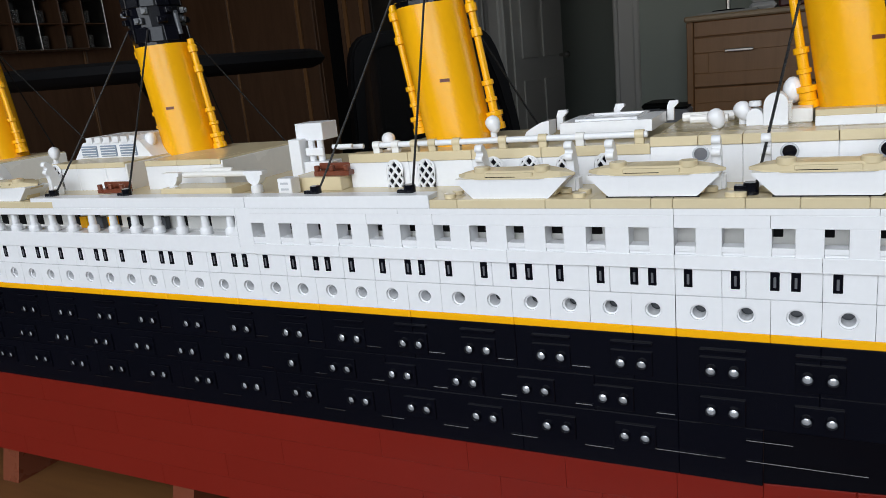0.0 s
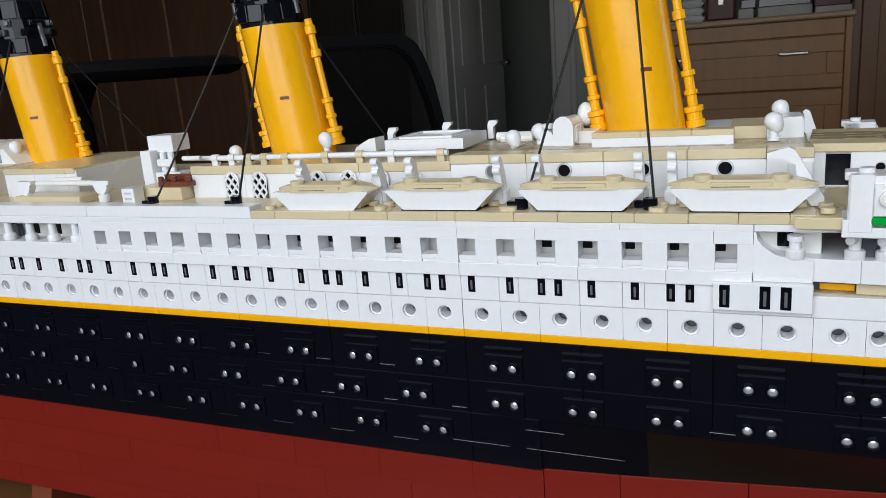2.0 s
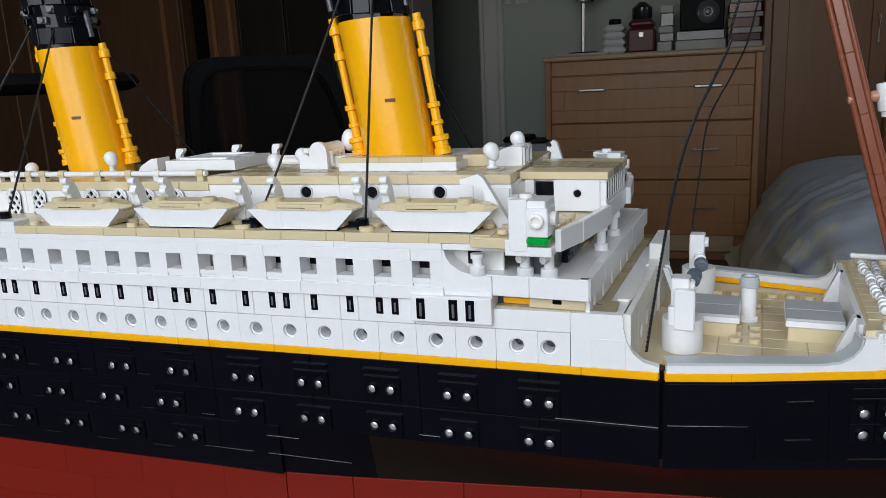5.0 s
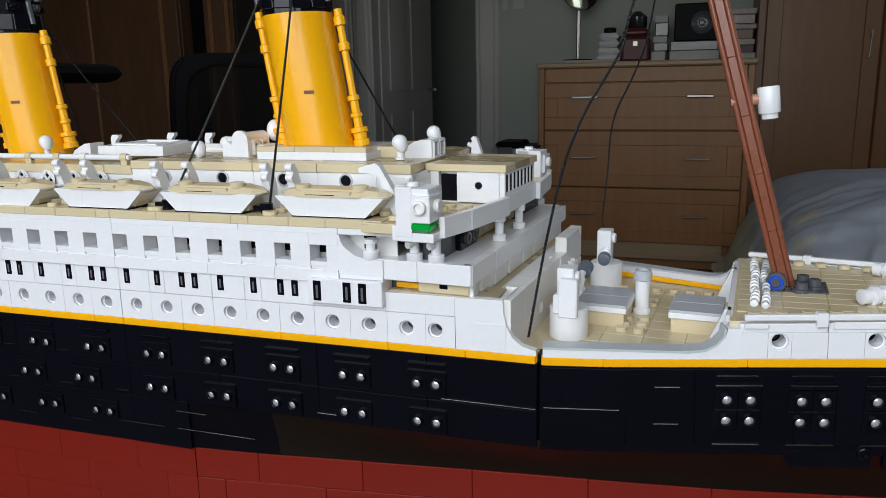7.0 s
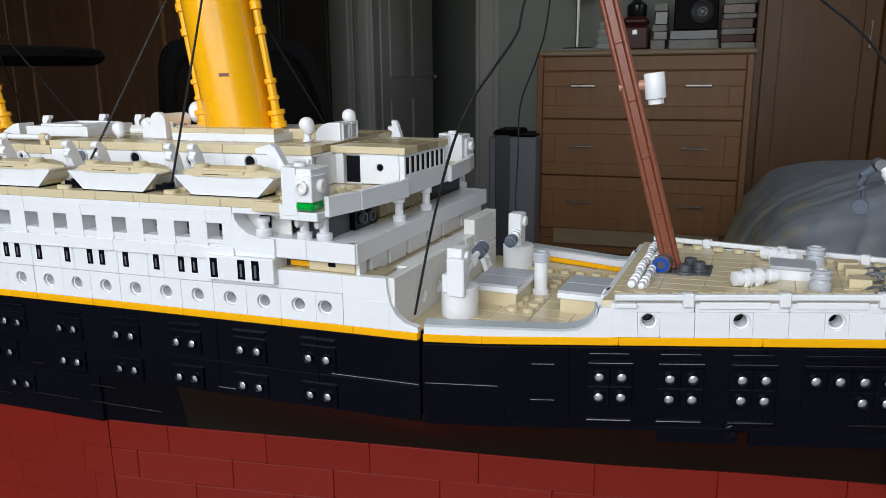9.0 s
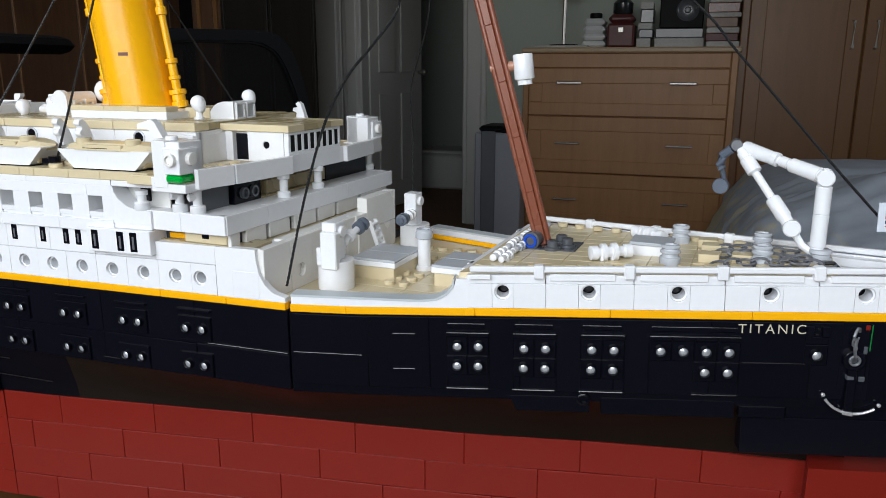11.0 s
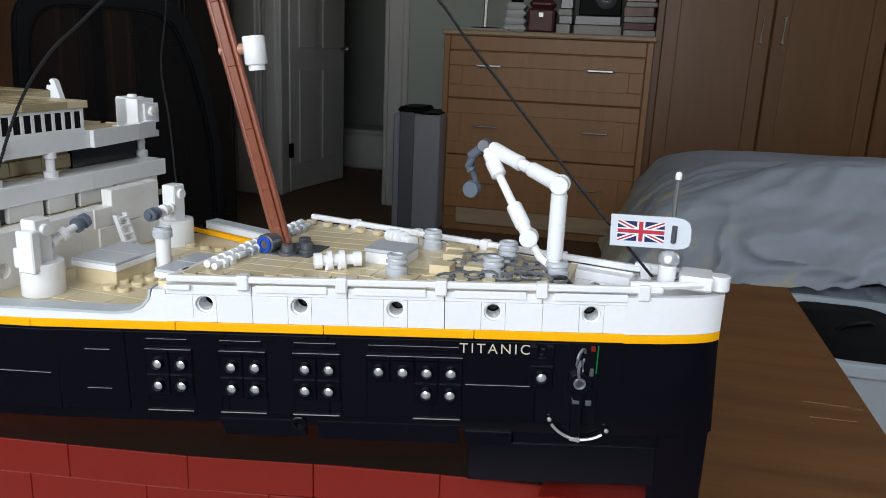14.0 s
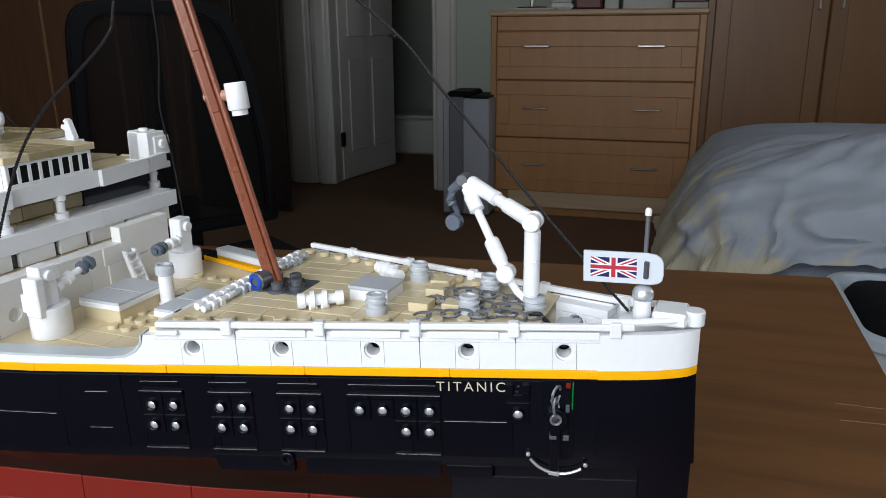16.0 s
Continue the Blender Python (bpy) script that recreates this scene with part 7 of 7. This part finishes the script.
slab("wall_socket", -0.965, -0.93, Y1 - 0.012, Y1, 0.65, 0.72, DOORPAINT, "small white wall socket plate", "wall socket", "", 0.004)

# bed with a rumpled duvet
def ramp(v, a, b):
    k = min(1.0, max(0.0, (v - a) / (b - a)))
    return k * k * (3 - 2 * k)


bed = thing("bed", "double bed under a puffy pale blue-grey duvet", "bed", at=(-0.045, 0, -0.04))
bm = bmesh.new()
box(bm, 0.66, 3.0, 2.25, 3.72, FLOOR, FLOOR + 0.3, 0.03)
part("base", bm, DUVET2, bed, "", 35, ONE)
bm = bmesh.new()
nx, ny = 220, 150
grid = []
for j in range(ny + 1):
    row = []
    for i in range(nx + 1):
        a, b = 0.5 - 0.5 * math.cos(math.pi * i / nx), 0.5 - 0.5 * math.cos(math.pi * j / ny)
        x, y = 0.45 + 2.66 * a, 1.86 + 1.8 * b
        ex, ey = min((x - 0.45) / 0.44, 1, (3.11 - x) / 0.3), min((y - 1.86) / 0.36, 1, (3.66 - y) / 0.6)
        r = min(1.0, math.hypot(1 - ex, 1 - ey))
        dome = math.sqrt(max(0.0, 1 - r ** 2.3))
        warp_ = noise.noise(Vector((x * 1.7, y * 1.7, 3)))
        q = 0.74 * y - 0.62 * x + 0.16 * warp_ + 0.45 * dome
        soft = 0.5 + 0.5 * math.sin(q * 40 + 5 * noise.noise(Vector((x * 0.9, y * 2.4, 6))))
        strength = 0.35 + 0.65 * min(1.0, max(0.0, 0.5 + 1.2 * noise.noise(Vector((x * 2.1, y * 2.1, 9)))))
        folds = 0.075 * soft ** 2.2 * strength + 0.016 * math.sin(q * 75 + 6 * warp_) * strength
        p = 0.74 * x + 0.62 * y
        crease = 0.0
        for f, g, h in ((2.6, 1.3, 0.06), (5.4, 2.0, 0.045), (10.5, 3.2, 0.024), (21.0, 6.5, 0.008)):
            n_ = noise.noise(Vector((q * f + 0.7 * warp_, p * g + 1.3 * noise.noise(Vector((x * 1.1, y * 1.1, f))), f)))
            crease += h * (0.5 * (1 - min(1.0, abs(n_) * 2.0)) ** 2 + 0.5 * (0.5 + 0.5 * n_))
        folds = 0.10 * folds + crease * (0.55 + 0.45 * strength)
        lump = 0.055 * noise.noise(Vector((x * 1.3 + 0.4, y * 1.5, 2)))
        z = -0.60 + (0.470 + lump * (1 - 0.5 * b) + 0.075 * max(0.0, min(x, 2.2) - 0.85)) * dome + (folds * max(0.3, 1.5 - 1.9 * b) - 0.02 * b) * (0.35 + 0.65 * dome)
        hem = -0.6 + 0.25 * ramp(x, 0.5, 0.68) + 0.065 * ramp(x, 0.7, 0.92) + 0.05 * noise.noise(Vector((x * 6, 4, 1))) + 0.022 * noise.noise(Vector((x * 19, 4, 1)))
        if z < -0.12:
            z = hem + (z + 0.6) * (-0.12 - hem) / 0.48
        flare = (1 - dome) * (0.5 + 0.5 * math.sin(9 * (x + y) + 4 * warp_)) * 0.02
        puff = 1.2 * folds * (1 - 0.7 * dome)
        n_ = noise.noise(Vector((x * 3.6 + 1.6 * warp_, z * 8 + x * 2, 7)))
        puff += 0.05 * (1 - dome) ** 0.6 * (1 - min(1.0, abs(n_) * 2.4)) ** 2 + 0.02 * (1 - dome) * noise.noise(Vector((x * 11, z * 17, 2)))
        row.append((x - (flare + 0.4 * puff) * (1 if ex < 1 and a < 0.5 else 0), y - (flare + puff) * (1 if ey < 1 and b < 0.5 else 0), z))
    grid.append(row)
grid.insert(0, [(x, y + 0.06, z - 0.012) for x, y, z in grid[0]])
strip(bm, grid)
part("duvet", bm, DUVET, bed, "rumpled pale blue-grey duvet with a cream edge", 80, ONE)
bm = bmesh.new()
rows = []
for j in range(30):
    h = j / 29
    row = []
    for i in range(160):
        x = 0.68 + 2.3 * i / 159
        w = noise.noise(Vector((x * 5 + 2 * h, h * 3, 5)))
        row.append((x, 1.815 + 0.04 * h + 0.022 * math.sin(26 * x + 7 * w + 6 * h) + 0.02 * w, FLOOR + 0.01 + 0.54 * h))
    rows.append(row)
strip(bm, rows)
part("sheet", bm, SHEETBLUE, bed, "creased slate-blue sheet hanging under the duvet", 80, ONE)

# storage box with dark things beside the table
def round_box(w, d, r, n=6):
    """A rectangle's outline with rounded corners."""
    out = []
    for cx, cy, q in ((w - r, d - r, 0), (r - w, d - r, 1), (r - w, r - d, 2), (w - r, r - d, 3)):
        for i in range(n + 1):
            t = math.pi / 2 * (q + i / n)
            out.append((cx + r * math.cos(t), cy + r * math.sin(t)))
    return out


def tub(bm, levels):
    """A hollow vessel through stacked rounded outlines, closed at its floor."""
    rings = [[bm.verts.new((p[0], p[1], z)) for p in round_box(w, d, r)] for w, d, r, z in levels]
    for a, c in zip(rings, rings[1:]):
        for i in range(len(a)):
            bm.faces.new([a[i], a[(i + 1) % len(a)], c[(i + 1) % len(c)], c[i]])
    bm.faces.new(rings[0]), bm.faces.new(rings[-1])


CRATE = 0.504
bin_ = thing("plastic_crate", "pale blue plastic crate holding dark glossy things", "crate", at=(1.335, 1.52, FLOOR))
bm = bmesh.new()
tub(bm, ((0.50, 0.19, 0.06, 0), (0.525, 0.205, 0.07, 0.25), (0.528, 0.209, 0.07, 0.254), (0.54, 0.215, 0.07, CRATE - 0.02), (0.534, 0.209, 0.066, CRATE - 0.02), (0.49, 0.182, 0.055, 0.012)))
part("body", bm, PALEBLUE, bin_, "", 35, ONE)
bm = bmesh.new()
tub(bm, ((0.541, 0.216, 0.07, CRATE - 0.026), (0.556, 0.231, 0.08, CRATE - 0.024), (0.556, 0.231, 0.08, CRATE - 0.004), (0.551, 0.226, 0.078, CRATE), (0.535, 0.21, 0.066, CRATE), (0.533, 0.208, 0.066, CRATE - 0.006), (0.533, 0.208, 0.066, CRATE - 0.026)))
bm.faces.ensure_lookup_table()
bmesh.ops.delete(bm, geom=[f for f in bm.faces if len(f.verts) > 4], context="FACES_ONLY")
part("rim", bm, PALEBLUE, bin_, "", 35, ONE)
bag = thing("black_bag", "black rounded bag in the crate", "bag", at=(0.935, 1.52, FLOOR + 0.012))
bm = bmesh.new()
tub(bm, ((0.075, 0.165, 0.05, 0), (0.10, 0.185, 0.06, 0.1), (0.120, 0.2, 0.07, 0.42), (0.119, 0.198, 0.07, 0.468), (0.108, 0.185, 0.065, 0.486), (0.05, 0.11, 0.04, 0.492)))
part("body", bm, FLATBLACK, bag, "", 60, ONE)
bm = bmesh.new()
tube(bm, [(-0.05, -0.03, 0.486), (-0.03, -0.02, 0.5), (0.03, 0.02, 0.5), (0.05, 0.04, 0.486)], 0.006, 8)
part("strap", bm, CHAIRPLASTIC, bag, "", 60, ONE)
cases = thing("glossy_case", "dark glossy packaged case in the crate", "case", at=(1.415, 1.52, FLOOR + 0.012))
bm = bmesh.new()
box(bm, -0.355, 0.36, -0.192, 0.195, 0, 0.4, 0.014)
box(bm, -0.352, 0.36, -0.02, 0.195, 0.39, 0.478, 0.012)
part("body", bm, DARKFILM, cases, "", 35, ONE)
bm = bmesh.new()
prism(bm, [(-0.335, 0.0), (-0.335, 0.18), (0.2, 0.18), (0.2, 0.0)], 0.4782, 0.4795, "z")
part("label", bm, HOOKGREY, cases, "dark slate printed panel", 35, ONE)
for x, w, y0, y1 in ((-0.19, 0.012, 0.03, 0.15), (-0.165, 0.006, 0.05, 0.13), (-0.215, 0.006, 0.04, 0.11), (-0.05, 0.01, 0.03, 0.14)):
    bm = bmesh.new()
    prism(bm, [(x, y0), (x + w * 1.6, (y0 + y1) / 2), (x + w, y1), (x - w, (y0 + y1) / 2)], 0.4796, 0.4803, "z")
    part("printed_motif", bm, PALEBLUE, cases, "pale printed motif", 35, ONE)
bm = bmesh.new()
box(bm, -0.35, 0.355, -0.185, -0.03, 0.4002, 0.43, 0.01)
part("front_flap", bm, CHAIRPLASTIC, cases, "black folded front flap", 35, ONE)

# office chair and round side table behind the ship
chair = thing("office_chair", "black office chair with a see-through mesh back", "office chair", at=(-0.683, 1.437, FLOOR))
chair.rotation_euler = (0, 0, radians(55.5))
bm = bmesh.new()
box(bm, -0.25, 0.25, -0.28, 0.19, 0.40, 0.49, 0.04)
part("seat", bm, SEATCLOTH, chair, "dark navy seat pad", 60, ONE)
CHAIR_UP = -0.84 - FLOOR + 0.023


def back_outline(k):
    """The backrest's outline, wider towards the seat, drawn in by k."""
    half = [(-0.268, 0.50), (0.266, 0.50), (0.258, 0.72), (0.236, 0.86), (0.208, 0.985), (0.182, 1.055), (0.16, 1.092), (0.125, 1.114), (0.08, 1.12), (-0.16, 1.12), (-0.205, 1.114), (-0.233, 1.092), (-0.247, 1.055), (-0.252, 0.985), (-0.257, 0.86), (-0.262, 0.72)]
    cx, cz = 0.0, 0.81
    return [(x - k * (1 if x > cx else -1) * min(1.0, abs(x - cx) / 0.1), CHAIR_UP + z - k * (1 if z > cz else -1) * min(1.0, abs(z - cz) / 0.2)) for x, z in half]


bm = bmesh.new()
outer, inner = back_outline(0), back_outline(0.034)
rings = [[bm.verts.new((p[0], y, p[1])) for p in o] for o, y in ((outer, 0.2), (outer, 0.235), (inner, 0.235), (inner, 0.2))]
for a, c in zip(rings, rings[1:] + rings[:1]):
    for i in range(len(a)):
        bm.faces.new([a[i], a[(i + 1) % len(a)], c[(i + 1) % len(c)], c[i]])
bmesh.ops.bevel(bm, geom=bm.edges[:], offset=0.006, segments=2, affect="EDGES")
part("back_frame", bm, CHAIRPLASTIC, chair, "", 60, ONE)
bm = bmesh.new()
prism(bm, back_outline(0.03), 0.214, 0.220, "y")
part("backrest", bm, BACKMESH, chair, "see-through black mesh", 60, ONE)
bm = bmesh.new()
box(bm, -0.05, 0.05, 0.24, 0.28, 0.36, 0.62, 0.012)
part("back_bracket", bm, CHAIRPLASTIC, chair, "", 60, ONE)
bm = bmesh.new()
cyl(bm, (0, 0, 0.1), (0, 0, 1), 0.31, 0.03, 14, 0.004)
part("column", bm, CHAIRPLASTIC, chair, "", 35, ONE)
for i in range(5):
    q = 2 * math.pi * i / 5
    bm = bmesh.new()
    tube(bm, [(0, 0, 0.12), (0.28 * math.cos(q), 0.28 * math.sin(q), 0.075)], 0.022, 8)
    leg = part("leg", bm, CHAIRPLASTIC, chair, "", 35, ONE)
    bm = bmesh.new()
    cyl(bm, (0.28 * math.cos(q) - 0.02 * math.sin(q), 0.28 * math.sin(q) + 0.02 * math.cos(q), 0.03), (math.sin(q), -math.cos(q), 0), 0.04, 0.03, 12, 0.004)
    part("castor", bm, CHAIRPLASTIC, leg, "", 35, ONE)
rt = thing("round_table", "small dark round pedestal table with a thick rim", "side table", at=(-0.995, 0.738, FLOOR))
bm = bmesh.new()
lathe(bm, (0, 0, 1.074), (0, 0, 1), [(0, 0.25), (0.006, 0.266), (0.016, 0.274), (0.027, 0.266), (0.032, 0.25)], 56)
part("tabletop", bm, CHAIRPLASTIC, rt, "", 35, ONE).rotation_euler = (0, radians(1.0), 0)
bm = bmesh.new()
lathe(bm, (0, 0, 0), (0, 0, 1), [(0, 0.2), (0.03, 0.19), (0.06, 0.03), (1.03, 0.02), (1.074, 0.04)], 20)
part("pedestal", bm, CHAIRPLASTIC, rt, "", 35, ONE)

# the table that carries the model
table = thing("table", "brown wooden table with worn scratches", "table", at=(0, 0, 0))
bm = bmesh.new()
prism(bm, [(-1.05, -0.125), (0.593, -0.125), (0.593, 0.645), (-1.05, 0.475)], -0.048, -0.018)
bmesh.ops.bevel(bm, geom=bm.edges[:], offset=0.003, segments=2, affect="EDGES")
part("tabletop", bm, TABLEWOOD, table, "", 35, ONE)
bm = bmesh.new()
box(bm, -1.0, 0.54, -0.08, 0.44, -0.12, -0.0485, 0.003)
part("apron", bm, TABLEWOOD, table, "", 35, ONE)
for x, y, w, d, a in ((0.535, 0.382, 0.004, 0.0013, 10), (0.556, 0.3445, 0.018, 0.0005, 1), (0.572, 0.3442, 0.011, 0.0006, 2), (0.584, 0.3425, 0.004, 0.0014, 12), (0.553, 0.320, 0.013, 0.0010, 3), (0.569, 0.3208, 0.016, 0.0006, 4)):
    bm = bmesh.new()
    box(bm, -w / 2, w / 2, -d / 2, d / 2, -0.0002, 0.00025, 0.0001, Matrix.Translation((x, y, -0.018)) @ Matrix.Rotation(radians(a), 4, "Z"))
    part("scratch", bm, BAREWOOD, table, "pale bare-wood scratch", 35, ONE)
for x in (-0.98, 0.47):
    for y in (-0.07, 0.37):
        bm = bmesh.new()
        box(bm, x, x + 0.06, y, y + 0.06, FLOOR, -0.1, 0.004)
        part("leg", bm, TABLEWOOD, table, "", 35, ONE)
